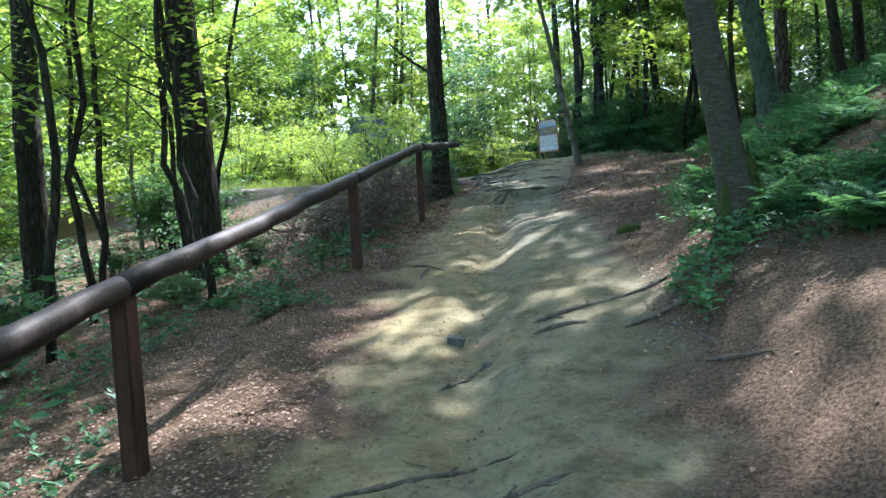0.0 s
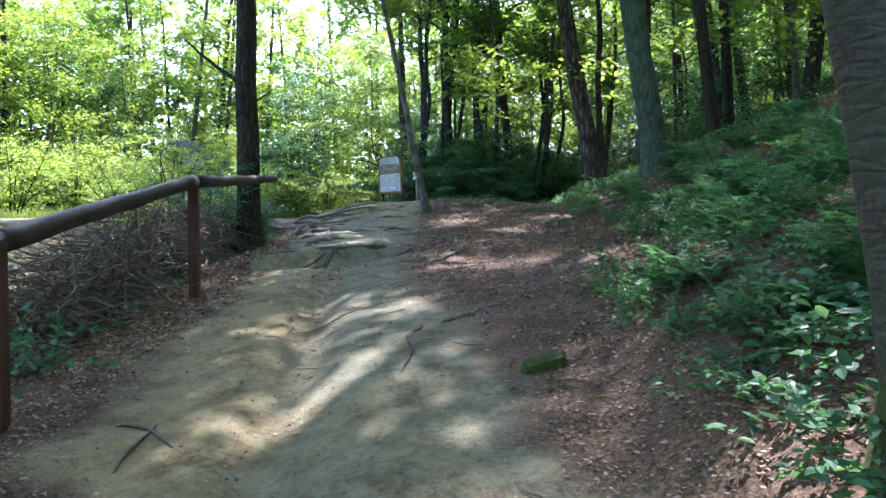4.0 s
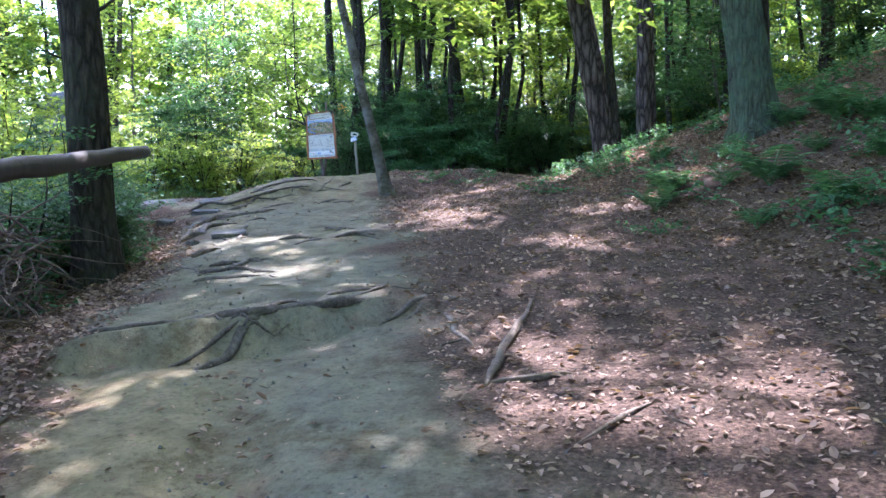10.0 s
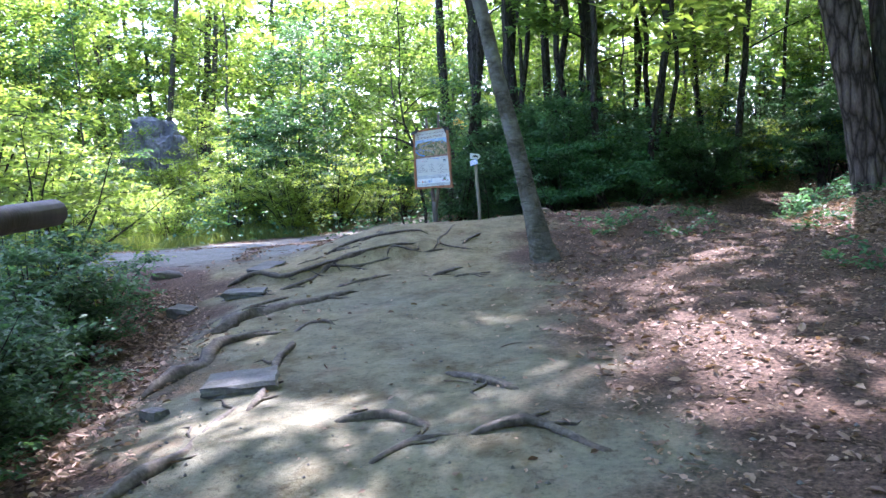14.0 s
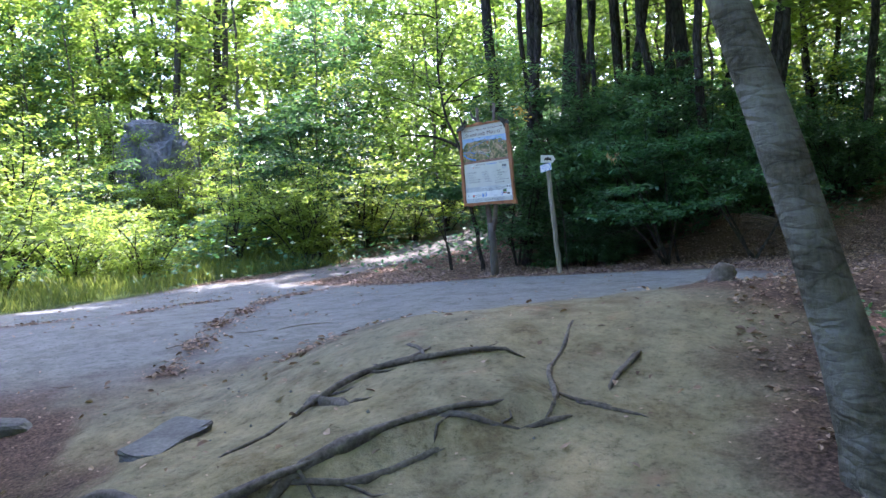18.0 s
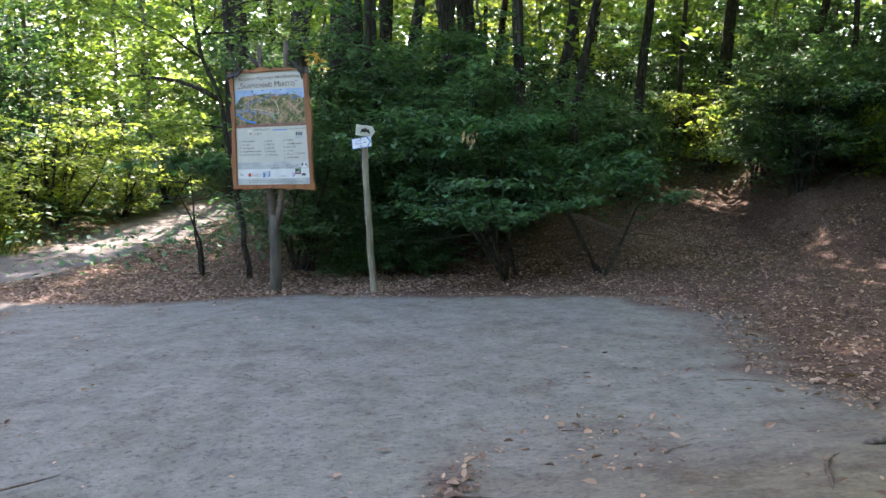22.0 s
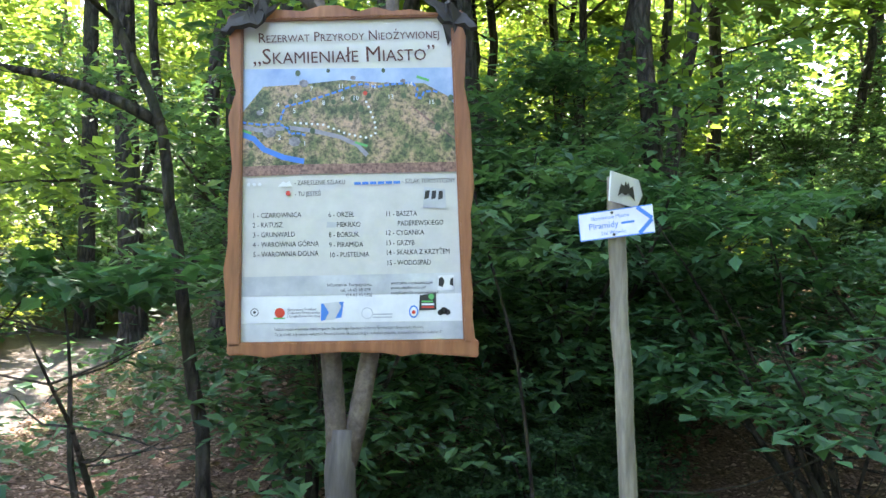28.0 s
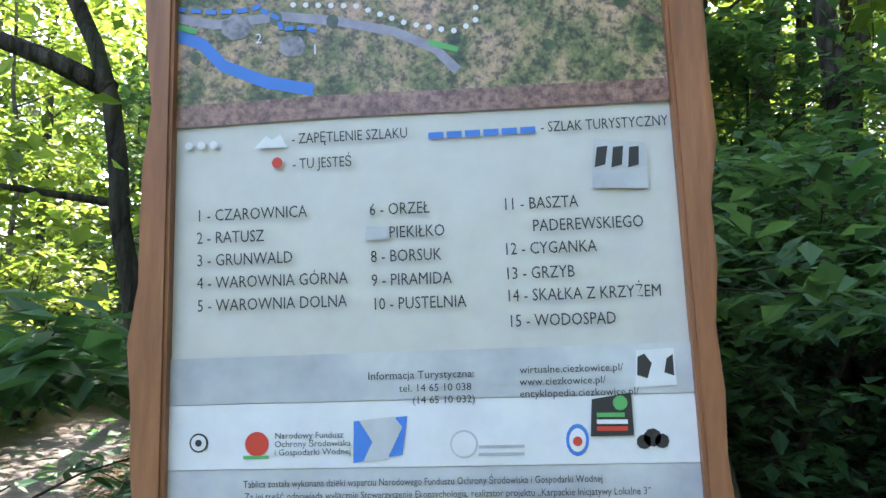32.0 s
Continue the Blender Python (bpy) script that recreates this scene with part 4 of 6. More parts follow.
# dense thicket behind the sign and the arrow post
for s, u in [(1.6, 1.0), (1.4, 2.6), (2.8, 1.9), (2.6, 3.6), (3.8, 2.8), (3.4, 4.6), (4.8, 4.0), (5.4, 5.6), (5.8, 2.8), (2.9, 5.9), (4.4, 6.6), (6.8, 4.6), (6.6, 7.0),
             (2.4, 10.2), (4.5, 11.0), (3.5, 12.5), (6.5, 11.6), (1.5, 12.5), (7.5, 8.2), (8.5, 10.5), (9.5, 8.8), (8.5, 6.4), (8.8, 3.5), (9.0, 1.2), (11, 7), (11, 10.5), (11, 4), (12, 1.5), (0.5, 13.5), (6, 13.5), (1.6, 3.6), (1.9, 4.4), (1.0, 10.6), (2.2, 12.0), (4.2, 9.0), (5.2, 9.6), (6.4, 9.4), (8, 12), (10, 13), (3.4, 14.5), (5.6, 15.5), (6.6, 13.2), (7.2, 14.6), (8.2, 13.4), (7.8, 16.0), (9.4, 15.0), (6.2, 17), (9.2, 17.5), (8.5, 19), (10.5, 16.5), (7.0, 18.5), (11, 14.5), (5.0, 17.5), (2.0, 15.5), (0.6, 15.8), (-1.0, 15.6), (10.5, 12), (0.3, 12.4), (-0.8, 13.2), (1.2, 12.2), (-1.8, 12.6), (-2.6, 13.6), (2.4, 12.9), (-0.2, 14.6), (1.6, 14.2), (-3.4, 13.6), (3.2, 13.4), (0.2, 16.4), (-1.2, 16.8), (1.6, 17), (-2.6, 16.2), (3, 17.5), (-3.8, 15.2)]:
    if abs(u - left_trail_u(s)) > 1.35 and (s > 8 or abs(u - right_trail_u(s)) > 1.9):
        dark_shrubs.put(rng, s + rng.normal(0, 0.15), u + rng.normal(0, 0.15), 1.0)
for k in range(40):   # the edges of the wood
    side = k % 3
    s = rng.uniform(-36, -7) if side else rng.uniform(8, 22)
    u = (left_edge(s) - rng.uniform(3.2, 14)) if side == 1 else (bank_edge(s) + rng.uniform(6, 16) if side == 2 else rng.uniform(-20, 20))
    dark_shrubs.put(rng, s, u, 0.9)
for s, u in [(-14.3, -4.55), (-13.4, -4.6), (-12.5, -4.75), (-11.5, -5.0), (-13.8, -5.3), (-12.2, -5.6), (-10.7, -5.5), (-15.0, -5.1), (-14.6, -5.6), (-13.0, -5.0), (-11.0, -4.7), (-13.9, -4.9)]:
    dark_shrubs.put(rng, s, u, 0.52)
for s, u in [(7.6, -3.8), (9.2, -2.6), (10.6, -3.6), (11.5, -2.0), (8.8, -4.6)]:
    dark_shrubs.put(rng, s, u, 1.1)
for k in range(16):
    s = rng.uniform(-33, -22)
    dark_shrubs.put(rng, s, left_edge(s) - rng.uniform(2.2, 4.6), 0.3)
for s, u in [(1.0, 1.4), (1.1, 2.0), (1.3, 2.9), (0.55, 1.7), (0.75, 2.5), (0.9, 3.3), (0.35, 2.1)]:
    dark_shrubs.put(rng, s, u, 0.34)
for s, u in [(3.5, 2.6), (3.4, 15.2)]:
    dark_shrubs.put(rng, s, u, 1.2)
dark_shrubs.close()
low_hazel = build_shrub("hazel_bush", 1.95, 1.1, 2, 800, 0.13, "leaf_beech", "hazel bush with broad drooping leaves beside the board", "bush", 240, flat=0.22, low=0.72)
low_hazel.matrix_basis = pose(-1.3, 0.95, ground_z(-1.3, 0.95) - 0.02, 0, 0, 20)
layered = build_shrub("beech_bush", 2.4, 1.9, 6, 5200, 0.10, "leaf_beech", "young beech with flat layered sprays of leaves over the sand", "bush", 241, flat=0.16, low=0.32)
layered.matrix_basis = pose(2.7, 1.1, ground_z(2.7, 1.1) - 0.02, 0, 0, 70)
layered = build_shrub("beech_bush", 2.3, 1.7, 3, 4200, 0.10, "leaf_beech", "young beech with flat layered sprays of leaves beside the trail", "bush", 242, flat=0.16, low=0.42)
layered.matrix_basis = pose(3.9, 1.7, ground_z(3.9, 1.7) - 0.02, 0, 0, 10)


def leaning_twig(at, line, leaf_mat, leaf, n, label, seed, hang):
    """A thin stem from the ground whose tip carries leaves of another colour."""
    rng = np.random.default_rng(seed)
    tw = thing("sapling", (*at, ground_z(*at)), label, "sapling")
    line = np.array(line)
    t = np.linspace(0, len(line) - 1, 16)
    p = np.stack([np.interp(t, range(len(line)), line[:, k]) for k in range(3)], 1) + rng.normal(0, 0.006, (16, 3))
    v, f = tube(p, np.linspace(0.012, 0.003, 16), 6)
    part_np("stem", v, f, M["bark_dark"], tw, smooth=True)
    c = p[rng.integers(12, 16, n)] + rng.normal(0, 1, (n, 3)) * (0.05, 0.05, 0.05)
    if hang:
        d = np.stack([rng.normal(0, 0.3, n), rng.normal(0, 0.3, n), -np.ones(n)], 1)
        v, f = leaves(c, leaf, rng, flat=1.0, wide=0.4, dirs=d)
    else:
        v, f = leaves(c, leaf, rng, flat=0.5, droop=0.3)
    part_np("foliage", v, f, M[leaf_mat], tw)


leaning_twig((0.95, 0.9), [(0, 0, -0.1), (-0.1, 0.2, 1.0), (-0.35, 0.3, 2.0), (-0.7, 0.15, 2.7), (-0.8, 0.0, 2.85)], "leaf_yellow", 0.085, 30, "thin sapling with yellowing leaves at the tip above the board", 81, False)
leaning_twig((2.6, 1.0), [(0, 0, -0.1), (-0.06, -0.4, 0.8), (-0.15, -1.1, 1.5), (-0.22, -1.55, 1.82), (-0.25, -1.7, 1.8)], "leaf_dry", 0.085, 13, "thin sapling with a cluster of dry hanging leaves", 82, True)
sunny = Spread([build_shrub("sunlit_bush", 1.7 + 0.6 * k, 1.3, 9, 2400, 0.12, "leaf_bright", "leafy bush in the sun, its green lightened like sunlit leaves", "bush", 220 + k, flat=0.4, low=0.05) for k in range(3)], "sunlit bushes")
for k in range(44):
    s, u = rng.uniform(-2.5, 13), rng.uniform(-20, -7.5)
    if u > -9.5 and s < 0:
        continue
    if abs(u - left_trail_u(s)) > 1.5:
        sunny.put(rng, s, u, 0.72 if abs(u + 2 + (s + 7) * 0.336) < 3.2 else 0.9 + 0.05 * max(0, s))
for s, u in [(5.5, -5.2), (6.5, -3.6), (7.5, -2.0), (8.5, -4.6), (9.5, -1.6), (3.2, -6.6), (10.5, 0.4), (8.6, -0.8), (4.6, -7.2), (-9.5, -5.6), (-10.4, -6.6), (-8.2, -6.6), (-7.6, -8.2), (-11.3, -5.8), (-12.6, -6.4), (4.6, -3.5), (5.1, -3.1)]:
    sunny.put(rng, s, u, 0.8)
for s, u in [(2.0, 12.3), (1.0, 12.0), (0.2, 11.9), (2.9, 13.3), (-0.7, 12.6), (3.8, 14.3), (6.0, 13.2), (6.6, 14.4), (7.0, 12.4), (1.6, 13.6), (0.4, 13.4), (5.2, 16.0), (-2.2, 13.4), (8.0, 15.6), (3.0, 16), (-0.6, 14.6), (-3.8, 12.8), (-5.2, 12.2), (-1.4, 13.2), (-3.0, 13.8), (-4.6, 13.6), (1.2, 14.8), (-6.4, 12.8), (-2.4, 15.2), (2.4, 14.9)]:
    sunny.put(rng, s, u, 0.85)
for s, u in [(13.8, -8.4), (13.4, -9.2), (14.0, -7.6)]:
    sunny.put(rng, s, u, 1.0)
sunny.close()


def build_fern(seed, n=11, ln=0.75):
    rng = np.random.default_rng(seed)
    fern = thing("fern", (0, 0, -200), "green fern with arching feathery fronds on the leafy bank", "fern")
    for k in range(n):
        th = k * 2.4 + rng.random() * 0.5
        L = ln * (0.7 + 0.5 * rng.random())
        t = np.linspace(0, 1, 18)
        rise, out = 1.05 + 0.35 * rng.random(), 0.72
        spine = np.stack([math.cos(th) * L * out * t, math.sin(th) * L * out * t, L * (rise * t - 0.78 * t * t)], 1)
        side = np.array([-math.sin(th), math.cos(th), 0])
        v, f = tube(spine, np.linspace(0.006, 0.0015, 18), 3, cap=False)
        pieces = [(v, f)]
        c, d, sz = [], [], []
        for i in range(3, 18):
            wdt = L * 0.26 * math.sin(min(1, (1.04 - t[i]) * 1.35) * 1.57)
            for sg in (-1, 1):
                c.append(spine[i])
                d.append(side * sg + (spine[i] - spine[i - 1]) * 8 * 0.5 + np.array([0, 0, -0.15]))
                sz.append(wdt)
        pieces.append(leaves(np.array(c), np.array(sz), rng, flat=0.12, wide=0.28, dirs=np.array(d)))
        v, f = joined(pieces)
        part_np("frond", v, f, M["leaf_fern"], fern)
    return fern


ferns = Spread([build_fern(300 + k, 9 + 2 * k, 0.5 + 0.07 * k) for k in range(4)], "ferns on the bank")
rng = np.random.default_rng(15)
for k in range(120):
    s = rng.uniform(-29.6, -20.5)
    u = bank_edge(s) + abs(rng.normal(0, 2.2)) + float(np.interp(s, [-30, -27, -25, -22], [1.2, 1.15, 0.7, 0.5]))
    ferns.put(rng, s, u, 0.62, tilt=6)
for s, u in [(-17.8, 1.3), (-17.2, 1.9), (-18.4, 1.6), (-15.6, 1.8), (-21.2, 1.2), (-20.6, 1.0), (-17.0, 2.6), (-16.4, 3.4), (-18.0, 2.8), (-16.0, 1.4), (-19.0, 3.4), (-17.6, 3.8), (-14.4, 3.9), (-13.6, 2.9)]:
    ferns.put(rng, s, u, 0.85)
for s, u in [(-22.4, 0.7), (-22.6, 0.35), (-22.9, 0.6), (-18.3, 2.3), (-16.5, 1.9), (-17.7, 3.1), (-22.2, 0.5), (-21.5, 1.4), (-20.8, 1.9), (-19.6, 2.2)]:
    ferns.put(rng, s, u, 0.85)
for k in range(46):
    s = rng.uniform(-23, -14)
    ferns.put(rng, s, bank_edge(s) + rng.uniform(1.0, 6.5), 0.7, tilt=6)
ferns.close()


def build_bramble(seed):
    rng = np.random.default_rng(seed)
    plant = thing("bramble", (0, 0, -200), "low bramble with broad green leaves in the leaf litter", "plant")
    c, d, canes = [], [], []
    for k in range(8):
        th = rng.random() * 6.28
        lp = limb_points((0, 0, 0), (math.cos(th), math.sin(th), 0.9), 0.6 * (0.6 + 0.6 * rng.random()), rng, 6, rise=-1.0, wander=0.15)
        v, f = tube(lp, np.linspace(0.005, 0.002, 6), 3, cap=False)
        canes.append((v, f))
        for i in range(1, 6):
            for q in range(5):
                a = th + (q - 2) * 0.8 + rng.normal(0, 0.4)
                c.append(lp[i])
                d.append((math.cos(a), math.sin(a), rng.normal(0.1, 0.25)))
    v, f = joined(canes)
    tagged(part_np("canework", v, f, M["twig"], plant), kind="stuff")
    v, f = round_leaves(np.array(c) + rng.normal(0, 0.02, (len(c), 3)), 0.062, rng, flat=0.3, wide=0.7, dirs=np.array(d))
    part_np("foliage", v, f, M["leaf_bramble"], plant)
    return plant


brambles = Spread([build_bramble(320 + k) for k in range(5)], "brambles in the undergrowth")
rng = np.random.default_rng(25)
for k in range(130):
    s = rng.uniform(-29.4, -19.5)
    u = bank_edge(s) + abs(rng.normal(0, 1.7)) + float(np.interp(s, [-30, -27, -25, -22], [1.0, 0.9, 0.45, 0.25]))
    brambles.put(rng, s, u, 0.72, tilt=8)
for k in range(52):
    s = rng.uniform(-33, -9)
    u = left_edge(s) - abs(rng.normal(0, 1.5)) - 0.7
    brambles.put(rng, s, u, 1.0, tilt=8)
for k in range(26):
    brambles.put(rng, rng.uniform(0.6, 2.6), rng.uniform(0.9, 5.5), 0.75, tilt=8)
for s, u in [(-9.2, 1.9), (-10.3, 2.6), (-11.2, 3.3), (-12.5, 2.6), (-8.5, 3.6), (-9.9, 4.2), (-11.5, 4.4), (-13.0, 4.2), (-8.0, 5.0), (-10.06, 3.22), (-9.51, 0.76), (-10.18, 1.27), (-13.07, 1.4), (-9.69, 0.53), (-22.95, -0.23), (-23.51, -1.14), (-18.32, -5.23), (-17.21, 0.68), (-26.9, -1.9), (-26.6, -1.5), (-27.9, -1.9), (-22.9, -0.7), (-14.2, 2.6), (-11.8, 3.9), (-8.6, -4.9), (-9.2, -4.7), (-9.9, -4.6), (-8.2, -5.3), (-10.4, -4.8)]:
    brambles.put(rng, s, u, 0.7)
for k in range(40):
    s = rng.uniform(-19.5, -6.5)
    brambles.put(rng, s, bank_edge(s) + rng.uniform(0.3, 5.5), 0.5, tilt=10)
brambles.close()


# ---- log rail ----
def bevel_box(sx, sy, sz, b=0.01, seg=1):
    bm = bmesh.new()
    bmesh.ops.create_cube(bm, size=1)
    bmesh.ops.scale(bm, vec=(sx, sy, sz), verts=bm.verts)
    if b:
        bmesh.ops.bevel(bm, geom=bm.edges[:], offset=b, segments=seg, affect="EDGES")
    return bm


def build_rail():
    rng = np.random.default_rng(9)
    rail = thing("log_handrail", (0, 0, 0), "round log handrail on brown square posts beside the path", "railing")
    knots = [(-34.6, -6.4), (-30.0, -5.88), (-24.85, -5.3), (-20.95, -4.68), (-15.15, -4.12)]
    tops = []
    for (s, u), up in zip(knots, (0.83, 0.98, 1.03, 1.21, 1.18)):
        x, y = to_xy(s, u)
        tops.append((x, y, ground_z(x, y) + up))
    tops = np.array(tops)
    for i, (x, y, z) in enumerate(tops[:4]):
        bm = bevel_box(0.13, 0.10, 1.6, 0.012, 2)
        yaw = math.atan2(*(tops[min(i + 1, 4)] - tops[min(i, 3)])[[1, 0]])
        bmesh.ops.transform(bm, matrix=pose(x, y, z - 0.80, 0, 0, math.degrees(yaw)), verts=bm.verts)
        part("post", bm, M["post"], rail, "dark brown square timber post")
    for i in range(len(tops) - 1):
        a, b = tops[i] + (0, 0, 0.03), tops[i + 1] + (0, 0, 0.03)
        d = (b - a) / np.linalg.norm(b - a)
        p = np.linspace(a - d * 0.02, b + d * (0.02 if i < 3 else 1.35), 14)
        p[1:-1] += rng.normal(0, 0.006, (12, 3))
        v, f = tube(p, np.full(14, 0.07) + rng.normal(0, 0.002, 14), 16, wobble=0.02, rng=rng)
        part_np("log", v, f, M["rail"], rail, "weathered round log", smooth=True)
    return rail


build_rail()


# ---- information board ----
def board_frame():
    rng = np.random.default_rng(2)
    board = thing("information_board", (0, 0, 0), "wooden information board with printed map on a forked post", "sign")
    # panel
    bm = bmesh.new()
    pts = [(-0.455, 1.135), (0.445, 1.165), (0.358, 2.492), (-0.484, 2.432)]
    for yy in (0.0, 0.02):
        for x, z in pts:
            bm.verts.new((x, yy, z))
    bm.verts.ensure_lookup_table()
    V = bm.verts
    for q in ((0, 1, 2, 3), (7, 6, 5, 4), (0, 4, 5, 1), (1, 5, 6, 2), (2, 6, 7, 3), (3, 7, 4, 0)):
        bm.faces.new([V[i] for i in q])
    part("panel", bm, M["panel"], board, "glossy pale printed sheet")
    def plank(name, a, b, wa, wb, n=14, jit=0.008, label=""):
        """A rough-edged board from a to b in the plane of the sign."""
        a, b = np.array(a), np.array(b)
        d = (b - a) / np.linalg.norm(b - a)
        side = np.array([d[1], -d[0]])
        vs, fs = [], []
        for i in range(n):
            t = i / (n - 1)
            c = a + (b - a) * t
            w0, w1 = wa, wb + rng.normal(0, jit) + 0.012 * math.sin(t * 7 + a[0] * 9)
            for y0, wob in ((-0.028, 0.0), (0.03, 0.0)):
                vs.append((c[0] + side[0] * -w0, y0 + (0.006 if wob else 0), c[1] + side[1] * -w0))
                vs.append((c[0] + side[0] * w1, y0, c[1] + side[1] * w1))
        for i in range(n - 1):
            o, p = 4 * i, 4 * i + 4
            fs += [(o, o + 1, p + 1, p), (o + 3, o + 2, p + 2, p + 3), (o + 1, o + 3, p + 3, p + 1), (o + 2, o, p, p + 2)]
        e = 4 * (n - 1)
        fs += [(2, 3, 1, 0), (e, e + 1, e + 3, e + 2)]
        bm = bmesh.new()
        bv = [bm.verts.new(v) for v in vs]
        for f in fs:
            bm.faces.new([bv[i] for i in f])
        bmesh.ops.recalc_face_normals(bm, faces=bm.faces)
        bmesh.ops.bevel(bm, geom=[e for e in bm.edges if e.is_manifold and e.calc_face_angle(0) > 0.6], offset=0.006, segments=2, affect="EDGES")
        return part(name, bm, M["frame_wood"], board, label)
    plank("frame_side", (-0.476, 2.44), (-0.447, 1.13), 0.002, 0.048)
    plank("frame_side", (0.436, 1.16), (0.350, 2.50), 0.002, 0.05)
    plank("frame_bottom", (-0.497, 1.148), (0.492, 1.180), 0.0, 0.052)
    plank("frame_top", (0.40, 2.482), (-0.52, 2.418), 0.0, 0.034)
    # forked post
    def limb(name, pts, rad, sides=12, mat="grey_wood"):
        v, f = tube(pts, rad, sides, wobble=0.05, rng=rng)
        return part_np(name, v, f, M[mat], board, smooth=True)
    limb("post", [(-0.03, 0.09, -0.3), (-0.03, 0.09, 0.1), (-0.04, 0.09, 0.4), (-0.05, 0.09, 0.62), (-0.045, 0.09, 0.80)], [0.068, 0.066, 0.062, 0.065, 0.06])
    limb("fork_arm", [(-0.05, 0.09, 0.66), (-0.075, 0.09, 0.85), (-0.10, 0.09, 1.1), (-0.16, 0.09, 1.8), (-0.20, 0.09, 2.75)], [0.054, 0.044, 0.040, 0.035, 0.025], mat="arm_wood")
    limb("side_branch", [(-0.195, 0.09, 2.5), (-0.24, 0.085, 2.56), (-0.29, 0.08, 2.60), (-0.31, 0.08, 2.66)], [0.03, 0.026, 0.022, 0.018])
    limb("fork_arm", [(-0.03, 0.09, 0.66), (0.02, 0.09, 0.85), (0.06, 0.09, 1.1), (0.10, 0.09, 1.8), (0.12, 0.09, 2.80)], [0.050, 0.042, 0.038, 0.034, 0.025], mat="arm_wood")
    # carved bat shapes over the upper corners
    def bat(name, pts, x0, z0, turn, label):
        bm = bmesh.new()
        face = bm.faces.new([bm.verts.new((x, 0.0, z)) for x, z in pts])
        bmesh.ops.triangulate(bm, faces=[face])
        bmesh.ops.subdivide_edges(bm, edges=bm.edges[:], cuts=2)
        for v in bm.verts:
            v.co.y += 0.012 * math.sin(40 * v.co.x) + 0.008 * math.cos(60 * v.co.z)
        bmesh.ops.recalc_face_normals(bm, faces=bm.faces)
        bmesh.ops.solidify(bm, geom=bm.faces[:], thickness=0.028)
        bmesh.ops.transform(bm, matrix=pose(x0, -0.045, z0, 0, turn, 0), verts=bm.verts)
        return part(name, bm, M["felt"], board, label)
    wing = [(-0.135, -0.045), (-0.10, -0.02), (-0.075, 0.005), (-0.02, 0.012), (-0.015, 0.03), (-0.004, 0.02), (0.008, 0.034), (0.012, 0.016), (0.07, 0.022), (0.125, 0.03), (0.085, 0.005), (0.05, -0.01), (0.03, -0.035), (0.0, -0.055), (-0.02, -0.045), (-0.05, -0.05), (-0.08, -0.04), (-0.105, -0.058)]
    bat("bat_ornament", wing, -0.43, 2.435, -14, "dark carved wooden bat")
    bat("bat_ornament", [(-x, z) for x, z in wing][::-1], 0.335, 2.50, 12, "dark carved wooden bat")
    return board


def text_mesh(name, body, size, x, z, mat, parent, align="LEFT", y=-0.004, shear=0.0, width=1.0, rot=None, small_caps=False):
    cu = bpy.data.curves.new(name, "FONT")
    cu.body, cu.size, cu.align_x, cu.shear = body, size, align, shear
    cu.resolution_u = 2
    if small_caps:
        cu.small_caps_scale = 0.74
        for c in cu.body_format:
            c.use_small_caps = True
    tmp = bpy.data.objects.new(name, cu)
    scene.collection.objects.link(tmp)
    me = bpy.data.meshes.new_from_object(tmp.evaluated_get(bpy.context.evaluated_depsgraph_get()))
    bpy.data.objects.remove(tmp)
    me.transform(Matrix.Translation((x, y, z)) @ (rot or Matrix.Identity(4)) @ pose(0, 0, 0, 90) @ Matrix.Diagonal((width, 1, 1, 1)))
    me.materials.clear()
    me.materials.append(mat)
    ob = new(name, me)
    ob.parent = parent
    return ob


def flat_shape(name, pts, mat, parent, y=-0.004, label=""):
    bm = bmesh.new()
    bm.faces.new([bm.verts.new((x, y, z)) for x, z in pts])
    bmesh.ops.recalc_face_normals(bm, faces=bm.faces)
    if bm.faces[:][0].normal.y > 0:
        bmesh.ops.reverse_faces(bm, faces=bm.faces)
    return part(name, bm, mat, parent, label)


def plain(name, c, rough=0.5, spec=0.4, coat=0.0):
    m, n, l, b = node_material(name, rough, spec)
    t = noise_tex(n, l, 12, 4, 0.6)
    l.new(ramp(n, l, t, [(0.3, tuple(v * 0.88 for v in c)), (0.7, c)]), b.inputs["Base Color"])
    b.inputs["Coat Weight"].default_value = coat
    return m


M["panel"] = plain("printed_sheet", (0.60, 0.58, 0.51), 0.32, 0.5)
M["felt"] = plain("dark_weathered_carving", (0.055, 0.05, 0.045), 0.8)
M["ink"] = plain("dark_ink", (0.035, 0.033, 0.03))
M["ink_brown"] = plain("brown_ink", (0.10, 0.025, 0.018))
M["ink_blue"] = plain("blue_ink", (0.06, 0.22, 0.62))
M["ink_white"] = plain("white_ink", (0.75, 0.75, 0.72))
M["ink_red"] = plain("red_ink", (0.65, 0.06, 0.03))
M["ink_green"] = plain("green_ink", (0.10, 0.42, 0.12))
board = board_frame()


# ---- the print on the board ----
def two_tone(name, c0, c1, scale):
    m, n, l, b = node_material(name, 0.3, 0.5)
    l.new(ramp(n, l, noise_tex(n, l, scale, 5, 0.6), [(0.35, c0), (0.65, c1)]), b.inputs["Base Color"])
    return m


